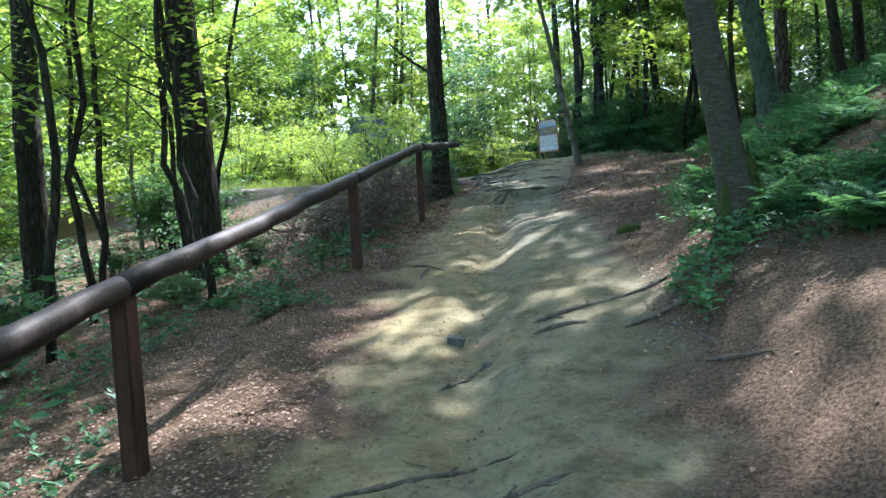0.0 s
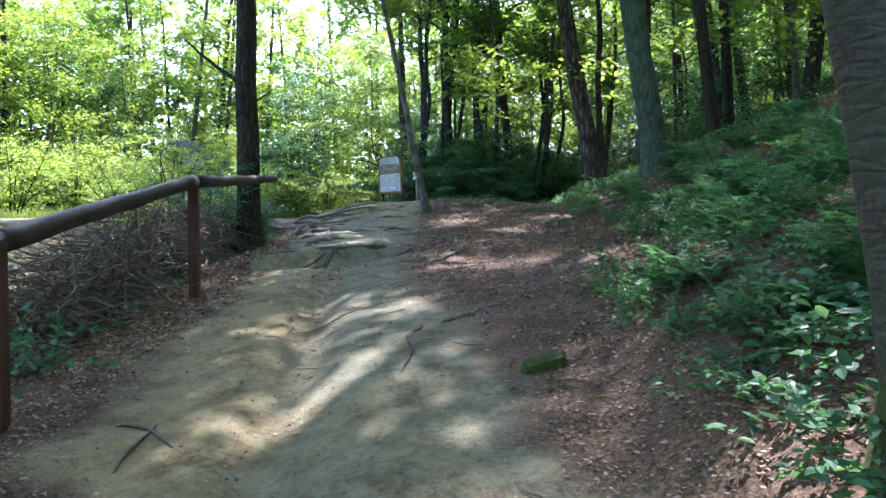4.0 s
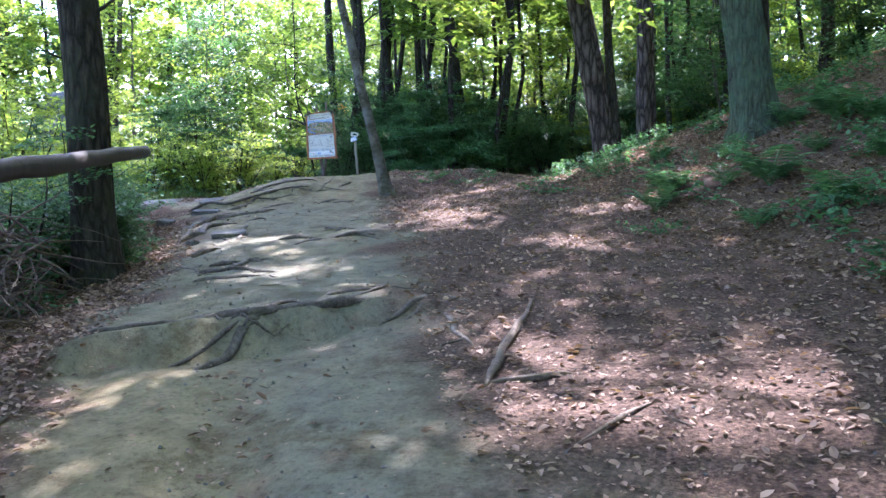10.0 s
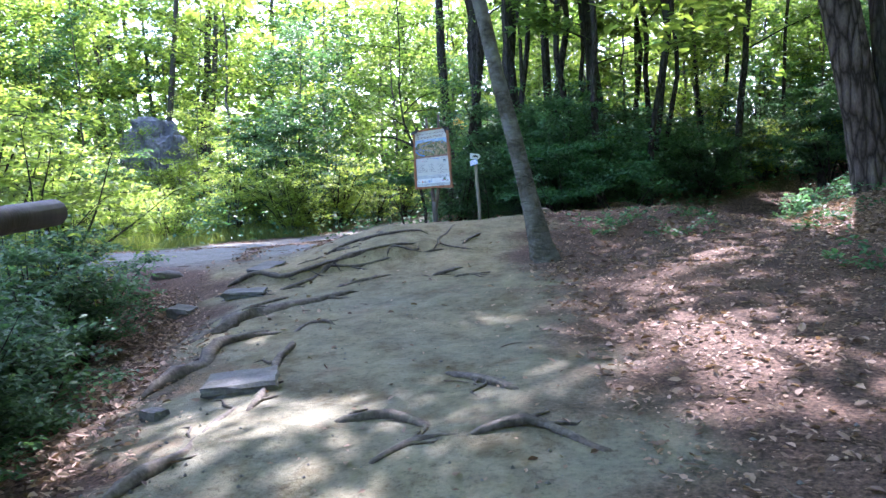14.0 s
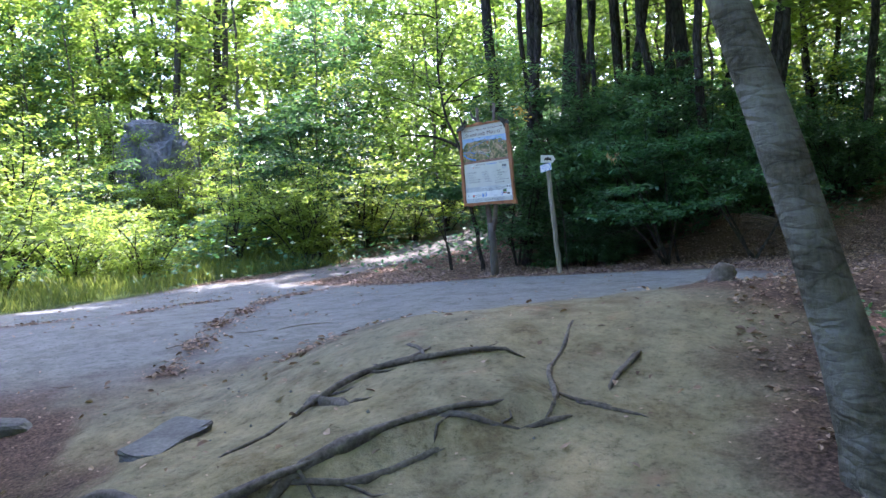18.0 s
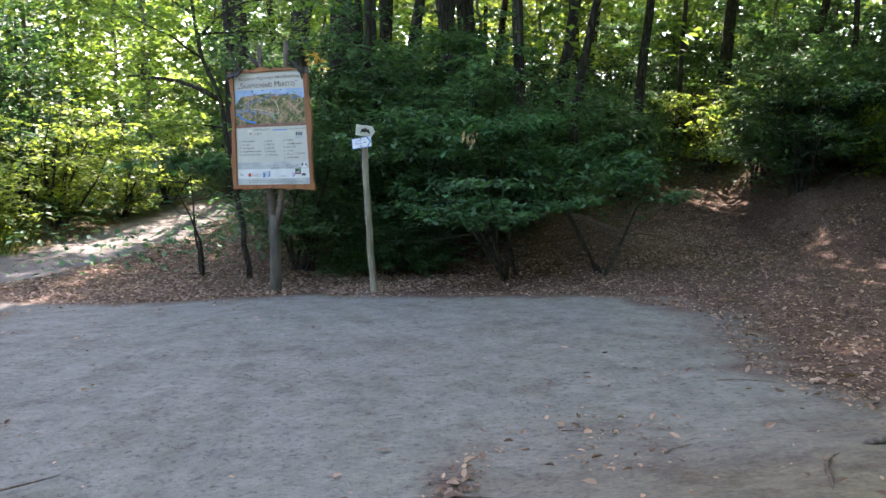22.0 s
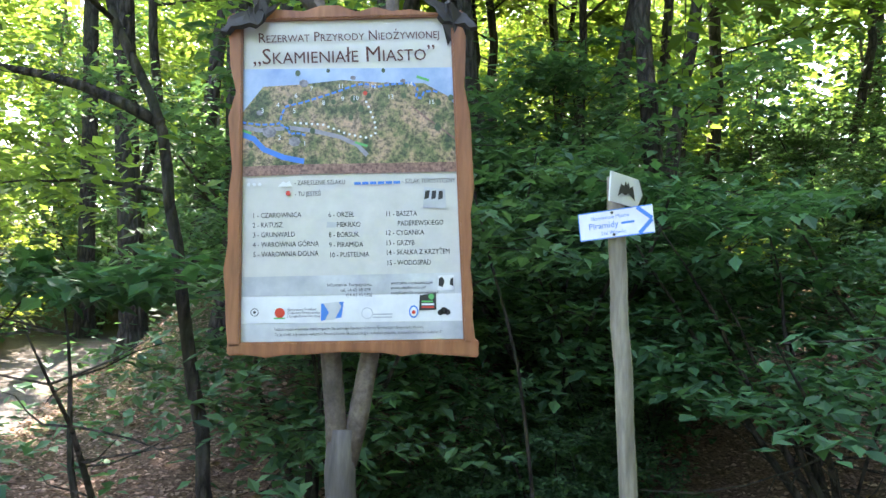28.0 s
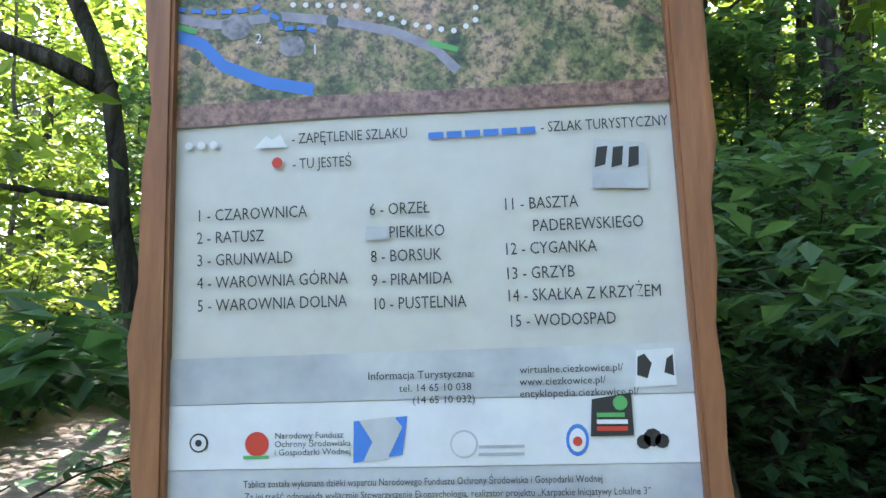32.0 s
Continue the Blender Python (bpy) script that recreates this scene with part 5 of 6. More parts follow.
M["print_hill"] = printed_hill()
M["print_sky"] = two_tone("printed_sky", (0.20, 0.31, 0.52), (0.42, 0.52, 0.66), 5)
M["print_soil"] = two_tone("printed_stones", (0.09, 0.035, 0.028), (0.36, 0.19, 0.14), 90)
M["print_grey"] = two_tone("grey_print", (0.36, 0.37, 0.38), (0.60, 0.61, 0.58), 4)
M["print_road"] = two_tone("printed_road", (0.22, 0.20, 0.23), (0.32, 0.30, 0.33), 40)
M["print_bush"] = two_tone("printed_bush", (0.02, 0.045, 0.015), (0.06, 0.10, 0.03), 70)
M["print_rock"] = two_tone("printed_rock", (0.10, 0.09, 0.10), (0.30, 0.27, 0.28), 60)


def lean_at(z):
    return pose(0, 0, 0, 0, -(2.0 + 2.2 * (z - 1.15) / 1.28), 0)


def write(body, size, x, z, mat="ink", align="LEFT", width=1.0, name="lettering", small_caps=False):
    return text_mesh(name, body, size, x, z, M[mat], board, align, y=-0.0075, width=width, rot=lean_at(z), small_caps=small_caps)


def ribbon(name, pts, w, mat, y, label=""):
    """A flat strip of width w along points of the print."""
    p = np.array(pts, float)
    d = np.gradient(p, axis=0)
    d /= np.linalg.norm(d, axis=1)[:, None]
    side = np.stack([-d[:, 1], d[:, 0]], 1) * w / 2
    a, b = p + side, p - side
    n = len(p)
    v = [(x, y, z) for x, z in a] + [(x, y, z) for x, z in b]
    f = [(i, i + 1, n + i + 1, n + i) for i in range(n - 1)]
    bm = bmesh.new()
    bv = [bm.verts.new(q) for q in v]
    for q in f:
        bm.faces.new([bv[i] for i in q])
    return part(name, bm, M[mat], board, label)


def disc(name, x, z, r, mat, y=-0.0075, n=14, sx=1.0):
    return flat_shape(name, [(x + sx * r * math.cos(k * 2 * math.pi / n), z + r * math.sin(k * 2 * math.pi / n)) for k in range(n)], M[mat], board, y)


# the picture: sky, hill, stones, stream, roads, trails
flat_shape("picture_sky", [(-0.478, 1.83), (0.412, 1.865), (0.373, 2.275), (-0.480, 2.232)], M["print_sky"], board, -0.004, "printed blue sky")
flat_shape("picture_hill", [(-0.478, 1.835), (0.411, 1.87), (0.396, 2.10), (0.35, 2.155), (0.25, 2.205), (0.10, 2.20), (-0.08, 2.205), (-0.24, 2.18), (-0.39, 2.165), (-0.478, 2.045)], M["print_hill"], board, -0.0048, "printed aerial picture of a wooded hill")
ribbon("picture_stone_band", [(-0.476, 1.822), (-0.2, 1.842), (0.1, 1.856), (0.41, 1.872)], 0.04, "print_soil", -0.0056)
ribbon("picture_stream", [(-0.478, 1.975), (-0.42, 1.955), (-0.38, 1.915), (-0.30, 1.885), (-0.22, 1.872)], 0.022, "ink_blue", -0.0056)
ribbon("picture_road", [(-0.478, 2.005), (-0.40, 1.99), (-0.28, 2.005), (-0.18, 1.995), (-0.08, 1.975), (-0.01, 1.945), (0.03, 1.905)], 0.017, "print_road", -0.0056)
ribbon("picture_path", [(0.20, 2.11), (0.27, 2.06), (0.33, 2.02), (0.40, 1.97)], 0.006, "print_soil", -0.0056)
for x, z, r in [(-0.255, 2.225, 0.018), (-0.135, 2.24, 0.013), (0.085, 2.25, 0.014), (-0.10, 2.16, 0.014), (-0.03, 2.13, 0.024), (0.03, 2.145, 0.017), (-0.11, 2.115, 0.016), (0.0, 2.09, 0.02), (0.17, 2.15, 0.018), (0.31, 2.13, 0.02), (0.36, 2.15, 0.02),
                (0.31, 2.03, 0.024), (-0.19, 1.995, 0.019), (0.185, 1.95, 0.016), (-0.29, 2.0, 0.02), (-0.43, 1.93, 0.017), (-0.43, 2.09, 0.013), (-0.41, 2.12, 0.014), (-0.28, 2.11, 0.018), (-0.04, 2.055, 0.017)]:
    disc("picture_tree", x, z, 0.68 * r, "print_bush", -0.0062, 9, 0.85)
for x, z, r in [(-0.36, 1.985, 0.03), (-0.26, 1.95, 0.026), (-0.23, 2.185, 0.02), (-0.035, 2.215, 0.012), (0.02, 2.185, 0.014), (0.10, 2.195, 0.012), (-0.40, 2.06, 0.014), (0.165, 2.21, 0.012)]:
    disc("picture_rock", x, z, 0.8 * r, "print_rock", -0.0062, 7, 1.2)


def dashes(pts, n, ln, w, mat, name):
    p = np.array(pts, float)
    cum = np.r_[0, np.cumsum(np.linalg.norm(np.diff(p, axis=0), axis=1))]
    for k in range(n):
        d = cum[-1] * (k + 0.5) / n
        q = [np.array([np.interp(d + o, cum, p[:, 0]), np.interp(d + o, cum, p[:, 1])]) for o in (-ln / 2, ln / 2)]
        ribbon(name, [q[0], (q[0] + q[1]) / 2, q[1]], w, mat, -0.0068)


dashes([(-0.475, 2.02), (-0.40, 2.012), (-0.32, 2.018), (-0.315, 2.05), (-0.30, 2.09), (-0.24, 2.105), (-0.17, 2.13), (-0.10, 2.155), (-0.03, 2.185), (0.02, 2.195), (0.05, 2.18), (0.12, 2.195), (0.20, 2.205), (0.23, 2.18), (0.215, 2.15), (0.24, 2.14), (0.25, 2.17), (0.285, 2.175), (0.31, 2.17)], 34, 0.019, 0.008, "ink_blue", "trail_dash")
dashes([(-0.32, 2.018), (-0.285, 2.0), (-0.28, 1.98), (-0.245, 1.985), (-0.215, 1.975)], 6, 0.015, 0.008, "ink_blue", "trail_dash")
for k in range(22):
    t = k / 21
    pts = np.array([(-0.26, 2.025), (-0.15, 2.022), (-0.06, 1.99), (0.02, 1.975), (0.06, 1.99), (0.06, 2.03), (0.035, 2.09), (0.02, 2.12)])
    cum = np.r_[0, np.cumsum(np.linalg.norm(np.diff(pts, axis=0), axis=1))]
    disc("trail_dot", float(np.interp(t * cum[-1], cum, pts[:, 0])), float(np.interp(t * cum[-1], cum, pts[:, 1])), 0.0052, "ink_white", -0.0068, 8)
disc("place_dot", 0.015, 2.155, 0.009, "ink_red", -0.0072)
for body, x, z in [("1", -0.225, 1.935), ("2", -0.325, 1.955), ("3", -0.395, 2.06), ("4", -0.335, 2.085), ("5", -0.27, 2.065), ("6", -0.265, 2.125), ("7", -0.205, 2.155), ("8", -0.155, 2.10), ("9", -0.08, 2.12), ("10", -0.035, 2.125), ("11", -0.095, 2.17), ("12", 0.035, 2.175), ("13", 0.105, 2.135), ("14", 0.18, 2.19), ("15", 0.27, 2.12)]:
    write(body, 0.026, x, z, "ink_white", name="picture_number")
for x, z in [(-0.46, 1.985), (0.0, 1.95), (0.24, 2.225)]:
    ribbon("name_tag", [(x - 0.02, z + 0.006), (x, z), (x + 0.03, z - 0.008)], 0.01, "ink_green", -0.0068)

# headings
write("Rezerwat Przyrody Nieożywionej", 0.056, -0.415, 2.340, "ink_brown", width=0.92, name="heading", small_caps=True)
write("„Skamieniałe Miasto”", 0.090, -0.435, 2.252, "ink_brown", width=0.97, name="heading", small_caps=True)
# key to the signs
for k in range(3):
    disc("key_dot", -0.435 + 0.022 * k, 1.772 + 0.001 * k, 0.007, "ink_white")
flat_shape("key_hill", [(-0.32, 1.768), (-0.30, 1.79), (-0.29, 1.783), (-0.275, 1.792), (-0.262, 1.770)], M["ink_white"], board, -0.0075)
write("- ZAPĘTLENIE SZLAKU", 0.026, -0.255, 1.776, width=0.77)
dashes([(-0.022, 1.79), (0.166, 1.801)], 6, 0.026, 0.011, "ink_blue", "key_dash")
write("- SZLAK TURYSTYCZNY", 0.026, 0.172, 1.796, width=0.77)
disc("key_place", -0.279, 1.743, 0.0095, "ink_red")
write("- TU JESTEŚ", 0.026, -0.252, 1.732, width=0.77)
# the list
for k, body in enumerate(("1 - CZAROWNICA", "2 - RATUSZ", "3 - GRUNWALD", "4 - WAROWNIA GÓRNA", "5 - WAROWNIA DOLNA")):
    write(body, 0.029, -0.416 + 0.002 * k, 1.640 - 0.0385 * k, width=0.80)
for k, body in enumerate(("6 - ORZEŁ", "7 - PIEKIŁKO", "8 - BORSUK", "9 - PIRAMIDA", "10 - PUSTELNIA")):
    write(body, 0.029, -0.118 + 0.002 * k, 1.652 - 0.040 * k, width=0.80)
for body, x, z in (("11 - BASZTA", 0.108, 1.662), ("PADEREWSKIEGO", 0.158, 1.626), ("12 - CYGANKA", 0.110, 1.586), ("13 - GRZYB", 0.112, 1.545), ("14 - SKAŁKA Z KRZYŻEM", 0.114, 1.508), ("15 - WODOSPAD", 0.118, 1.466)):
    write(body, 0.029, x, z, width=0.80)
write("Informacja Turystyczna:", 0.0185, -0.115, 1.376)
write("tel. 14 65 10 038", 0.0175, -0.062, 1.357)
write("(14 65 10 032)", 0.0175, -0.04, 1.338)
for k, body in enumerate(("wirtualne.ciezkowice.pl/", "www.ciezkowice.pl/", "encyklopedia.ciezkowice.pl/")):
    write(body, 0.0175, 0.137, 1.390 - 0.0195 * k)
# the white strip with emblems as plain shapes, and the foot
flat_shape("white_strip", [(-0.4505, 1.222), (0.431, 1.252), (0.424, 1.362), (-0.4575, 1.327)], M["ink_white"], board, -0.0045, "white strip with emblems")
flat_shape("grey_strip", [(-0.4575, 1.3285), (0.424, 1.3635), (0.418, 1.445), (-0.463, 1.405)], M["print_grey"], board, -0.0045)
flat_shape("grey_foot", [(-0.446, 1.150), (0.434, 1.18), (0.431, 1.2505), (-0.4505, 1.2205)], M["print_grey"], board, -0.0045)
ring = [disc("emblem", -0.396, 1.268, 0.016, "ink", -0.0062, 16), disc("emblem_face", -0.396, 1.268, 0.013, "ink_white", -0.0070, 16), disc("emblem_hub", -0.396, 1.268, 0.006, "ink", -0.0078, 8)]
disc("emblem", -0.298, 1.268, 0.020, "ink_red", -0.0062, 18)
flat_shape("emblem_base", [(-0.32, 1.243), (-0.277, 1.2445), (-0.277, 1.25), (-0.32, 1.2485)], M["ink_green"], board, -0.007)
for k, body in enumerate(("Narodowy Fundusz", "Ochrony Środowiska", "i Gospodarki Wodnej")):
    write(body, 0.0145, -0.268, 1.277 - 0.0135 * k)
flat_shape("emblem", [(-0.136, 1.24), (-0.055, 1.255), (-0.048, 1.318), (-0.137, 1.308)], M["ink_blue"], board, -0.0062)
flat_shape("emblem_land", [(-0.12, 1.242), (-0.08, 1.247), (-0.056, 1.30), (-0.07, 1.317), (-0.128, 1.309), (-0.105, 1.275)], M["print_grey"], board, -0.007)
disc("emblem", 0.046, 1.274, 0.023, "print_grey", -0.0062, 18)
disc("emblem_face", 0.046, 1.274, 0.020, "ink_white", -0.007, 18)
for k in range(2):
    ribbon("faint_bar", [(0.07, 1.270 - 0.012 * k), (0.1, 1.271 - 0.012 * k), (0.145, 1.2725 - 0.012 * k)], 0.005, "print_grey", -0.0062)
disc("emblem", 0.231, 1.284, 0.026, "ink_blue", -0.0062, 16, 0.72)
disc("emblem_face", 0.231, 1.284, 0.019, "ink_white", -0.007, 16, 0.72)
disc("emblem_core", 0.231, 1.282, 0.008, "ink_red", -0.0078, 10)
flat_shape("sticker", [(0.252, 1.290), (0.322, 1.293), (0.318, 1.362), (0.254, 1.350)], M["ink"], board, -0.0082, "small black sticker with green and white bars")
disc("sticker_mark", 0.30, 1.345, 0.012, "ink_green", -0.0088, 12)
for k, (mat, w) in enumerate((("ink_green", 0.045), ("ink_white", 0.05), ("ink_red", 0.05))):
    ribbon("sticker_bar", [(0.262, 1.325 - 0.011 * k), (0.262 + w / 2, 1.3255 - 0.011 * k), (0.262 + w, 1.326 - 0.011 * k)], 0.007, mat, -0.0088)
for x, z, r in ((0.352, 1.29, 0.015), (0.338, 1.283, 0.012), (0.367, 1.285, 0.012)):
    disc("sticker_dark", x, z, r, "ink", -0.0062, 9)
flat_shape("sticker", [(0.325, 1.37), (0.392, 1.375), (0.388, 1.435), (0.327, 1.43)], M["ink_white"], board, -0.0082, "white sticker with a worn black shape")
flat_shape("sticker_dark", [(0.328, 1.39), (0.345, 1.385), (0.352, 1.41), (0.34, 1.425), (0.329, 1.42)], M["ink"], board, -0.0088)
flat_shape("sticker_dark", [(0.372, 1.395), (0.388, 1.39), (0.386, 1.425), (0.376, 1.418)], M["ink"], board, -0.0088)
flat_shape("sticker", [(0.258, 1.70), (0.352, 1.70), (0.345, 1.778), (0.26, 1.785)], M["print_grey"], board, -0.0082, "worn sticker with dark bars")
for k in range(3):
    flat_shape("sticker_dark", [(0.262 + 0.028 * k, 1.735), (0.28 + 0.028 * k, 1.74), (0.284 + 0.026 * k, 1.772), (0.266 + 0.027 * k, 1.77)], M["ink"], board, -0.0088)
# grey sticker that covers the 7 of the list
flat_shape("scratch", [(-0.125, 1.610), (-0.085, 1.612), (-0.083, 1.632), (-0.122, 1.634)], M["print_grey"], board, -0.0082)
write("Tablica została wykonana dzięki wsparciu Narodowego Funduszu Ochrony Środowiska i Gospodarki Wodnej", 0.0165, -0.318, 1.197, width=0.80)
write("Za jej treść odpowiada wyłącznie Stowarzyszenie Ekopsychologia, realizator projektu „Karpackie Inicjatywy Lokalne 3”", 0.0165, -0.315, 1.177, width=0.83)



# ---- arrow post ----
def arrow_post():
    rng = np.random.default_rng(4)
    x, y = 1.17, 0.03
    post = thing("trail_post", (x, y, ground_z(x, y)), "pale peeled wooden pole with two small white trail signs", "signpost")
    pts = np.stack([np.linspace(0.02, -0.125, 12) + rng.normal(0, 0.004, 12), rng.normal(0, 0.004, 12), np.linspace(-0.3, 1.92, 12)], 1)
    v, f = tube(pts, np.linspace(0.041, 0.036, 12), 12, wobble=0.05, rng=rng)
    part_np("pole", v, f, M["pale_wood"], post, smooth=True)
    m = pose(-0.108, -0.015, 1.86, 0, 4, 42)
    plate = bmesh.new()
    edge = [(-0.125, -0.06), (0.085, -0.06), (0.125, 0.0), (0.085, 0.06), (-0.125, 0.06)]
    face = plate.faces.new([plate.verts.new((a, -0.04, b)) for a, b in edge])
    back = bmesh.ops.extrude_face_region(plate, geom=[face])
    bmesh.ops.translate(plate, vec=(0, 0.006, 0), verts=[v for v in back["geom"] if isinstance(v, bmesh.types.BMVert)])
    bmesh.ops.recalc_face_normals(plate, faces=plate.faces)
    bmesh.ops.transform(plate, matrix=m, verts=plate.verts)
    part("plate", plate, M["ink_white"], post, "small white pointed plate with a black bat shape")
    bm = bmesh.new()
    bat = [(-0.075, -0.035), (-0.055, 0.02), (-0.03, 0.014), (-0.02, 0.038), (-0.01, 0.02), (0.002, 0.036), (0.012, 0.012), (0.036, 0.024), (0.058, -0.035), (0.03, -0.022), (0.005, -0.012), (-0.02, -0.022), (-0.045, -0.016)]
    bm.faces.new([bm.verts.new((a, -0.0445, b)) for a, b in bat])
    bmesh.ops.transform(bm, matrix=m, verts=bm.verts)
    part("bat_shape", bm, M["ink"], post)
    for way in (1, -1):
        bm = bmesh.new()
        bm.faces.new([bm.verts.new((a, -0.0445, way * b)) for a, b in ((0.078, 0.058), (0.088, 0.058), (0.122, 0.006), (0.114, 0.004))])
        bmesh.ops.transform(bm, matrix=m, verts=bm.verts)
        part("plate_edge", bm, M["ink"], post)
    yaw = -33
    m = pose(-0.10, -0.006, 1.725, 0, -7, yaw)
    arrow = bevel_box(0.31, 0.008, 0.115, 0.002)
    bmesh.ops.transform(arrow, matrix=m @ Matrix.Translation((0, -0.05, 0)), verts=arrow.verts)
    board_ = part("arrow_board", arrow, M["ink_white"], post, "white board with blue words and a blue arrow point")
    def strip(a, b, w, mat, y=-0.0555):
        a, b = Vector((a[0], y, a[1])), Vector((b[0], y, b[1]))
        side = (b - a).cross(Vector((0, 1, 0))).normalized() * w / 2
        bm = bmesh.new()
        bm.faces.new([bm.verts.new(q) for q in (a - side, b - side, b + side, a + side)])
        bmesh.ops.transform(bm, matrix=m, verts=bm.verts)
        return part("stripe", bm, M[mat], post)
    strip((0.095, 0.052), (0.150, 0.002), 0.016, "ink_blue")
    strip((0.095, -0.052), (0.150, -0.002), 0.016, "ink_blue")
    strip((0.025, -0.002), (0.078, -0.002), 0.009, "ink_blue")
    for e in ((-0.0555, 1), (0.0555, 1)):
        strip((-0.153, e[0]), (0.153, e[0]), 0.004, "ink_blue")
    strip((-0.153, -0.055), (-0.153, 0.055), 0.004, "ink_blue")
    for zz in (0.045, -0.045):
        bolt = bmesh.new()
        bmesh.ops.create_cone(bolt, cap_ends=True, segments=10, radius1=0.006, radius2=0.004, depth=0.008)
        bmesh.ops.transform(bolt, matrix=m @ pose(-0.01, -0.058, zz, 90), verts=bolt.verts)
        part("bolt", bolt, M["ink"], post)
    for body, size, zz, xx in (("Skamieniałe Miasto", 0.021, 0.022, -0.02), ("Piramidy", 0.036, -0.014, -0.05), ("Lisi Wąwóz", 0.021, -0.042, -0.01)):
        ob = text_mesh("lettering", body, size, xx, zz, M["ink_blue"], post, "CENTER", y=-0.0562)
        ob.data.transform(m)
    return post


arrow_post()


# ---- roots, sticks, stones ----
def lay(points, lift):
    """Points on the ground along a line given in s and u, finely spaced."""
    p = np.array(points, float)
    for end, back in ((0, 1), (-1, -2)):
        way = p[end] - p[back]
        p[end] = p[end] + way / np.linalg.norm(way) * 0.14
    cum = np.r_[0, np.cumsum(np.linalg.norm(np.diff(p, axis=0), axis=1))]
    n = max(6, int(cum[-1] / 0.09))
    t = np.linspace(0, cum[-1], n)
    s, u = np.interp(t, cum, p[:, 0]), np.interp(t, cum, p[:, 1])
    k = np.array([0.25, 0.5, 0.25])
    for a in (s, u):
        a[1:-1] = np.convolve(a, k, "valid")
    s, u = s + 0.018 * np.sin(t * 9 + p[0, 0]), u + 0.018 * np.cos(t * 7 + p[0, 1])
    xy = np.array([to_xy(a, b) for a, b in zip(s, u)])
    z = np.array([ground_z(*q) for q in xy])
    z[1:-1] = 0.5 * z[1:-1] + 0.25 * (z[:-2] + z[2:])
    return np.c_[xy, z + lift + 0.008 * np.sin(t * 6)]


def tree_root(points, r=0.035, taper=0.35, lift=0.0, mat="root", label="bare weathered tree root across the worn path", name="tree_root", category="root", group="bare roots"):
    rng = np.random.default_rng(int(abs(points[0][0] * 1000) + abs(points[-1][1] * 100)))
    p = lay(points, lift)
    n = len(p)
    t = np.linspace(0, 1, n)
    swell = np.interp(np.linspace(0, 1, n), np.linspace(0, 1, max(3, n // 3)), rng.normal(0, 0.26, max(3, n // 3)))
    rad = r * np.interp(t, [0, 0.2, 0.55, 0.85, 1], [0.35, 0.9, 0.9, 0.62, 0.18]) * 0.8 * (1 + swell)
    kink = np.interp(t, np.linspace(0, 1, max(3, n // 2)), rng.normal(0, 0.35 * r, max(3, n // 2)))
    side = np.gradient(p[:, :2], axis=0)[:, ::-1] * (1, -1)
    p[:, :2] += side / (np.linalg.norm(side, axis=1)[:, None] + 1e-9) * kink[:, None]
    p[:, 2] += np.interp(t, np.linspace(0, 1, max(3, n // 2)), rng.normal(-0.1 * r, 0.28 * r, max(3, n // 2)))
    p[0, 2] -= r
    p[-1, 2] -= r * 0.7
    pieces = [tube(p, rad, 10, flat=0.85, wobble=0.28, rng=rng)]
    if r >= 0.026 and mat == "root":
        for k in range(2 + int(n > 9)):
            i = int(rng.integers(1, n - 1))
            way = p[i] - p[i - 1]
            th = math.atan2(way[1], way[0]) + rng.choice([-1, 1]) * rng.uniform(0.4, 1.1)
            ln = rng.uniform(0.12, 0.32)
            q = np.array([p[i, :2] + np.array([math.cos(th + w), math.sin(th + w)]) * ln * c for c, w in ((0, 0), (0.3, 0.1), (0.65, -0.15), (1, 0.2))])
            pieces.append(tube(np.c_[q, np.r_[p[i, 2], ground_zs(q[1:, 0], q[1:, 1]) + (0.006, 0.004, -0.01)]], np.array([0.3, 0.24, 0.17, 0.08]) * r, 6, wobble=0.15, rng=rng))
    v, f = joined(pieces)
    o = p[n // 2]
    ob = new(name, mesh_np(name, v - o, f, M[mat], True))
    ob.location = o
    tagged(ob, label, category, group)
    return ob


# the ledge
tree_root([(-18.29, -3.97), (-18.34, -3.55), (-18.40, -3.09), (-18.34, -2.63), (-18.17, -2.14)], 0.062)
tree_root([(-18.81, -3.38), (-18.70, -3.25), (-18.42, -3.09), (-18.2, -2.8)], 0.05)
tree_root([(-18.65, -3.5), (-18.5, -3.2), (-18.36, -2.95)], 0.03)
tree_root([(-17.95, -2.43), (-17.84, -2.15), (-17.70, -1.82)], 0.03)
tree_root([(-18.51, -2.18), (-18.32, -1.96), (-18.11, -1.71), (-18.40, -1.63)], 0.03)
tree_root([(-18.49, -1.83), (-18.95, -1.83), (-19.32, -1.86)], 0.035)
tree_root([(-18.2, -1.85), (-18.45, -1.95), (-18.6, -2.15)], 0.022)
tree_root([(-17.9, -2.1), (-18.1, -2.3), (-18.25, -2.5)], 0.022)
tree_root([(-16.47, -3.38), (-16.58, -2.86)], 0.035)
tree_root([(-16.02, -3.12), (-15.72, -2.99), (-15.89, -2.83)], 0.045)
tree_root([(-14.54, -2.50), (-14.55, -2.33), (-14.75, -2.18)], 0.04)
tree_root([(-15.08, -2.40), (-14.95, -2.25), (-14.99, -2.05)], 0.03)
tree_root([(-14.97, -1.94), (-14.99, -1.77), (-15.30, -1.53)], 0.045)
tree_root([(-14.05, -1.93), (-14.46, -1.69)], 0.04)
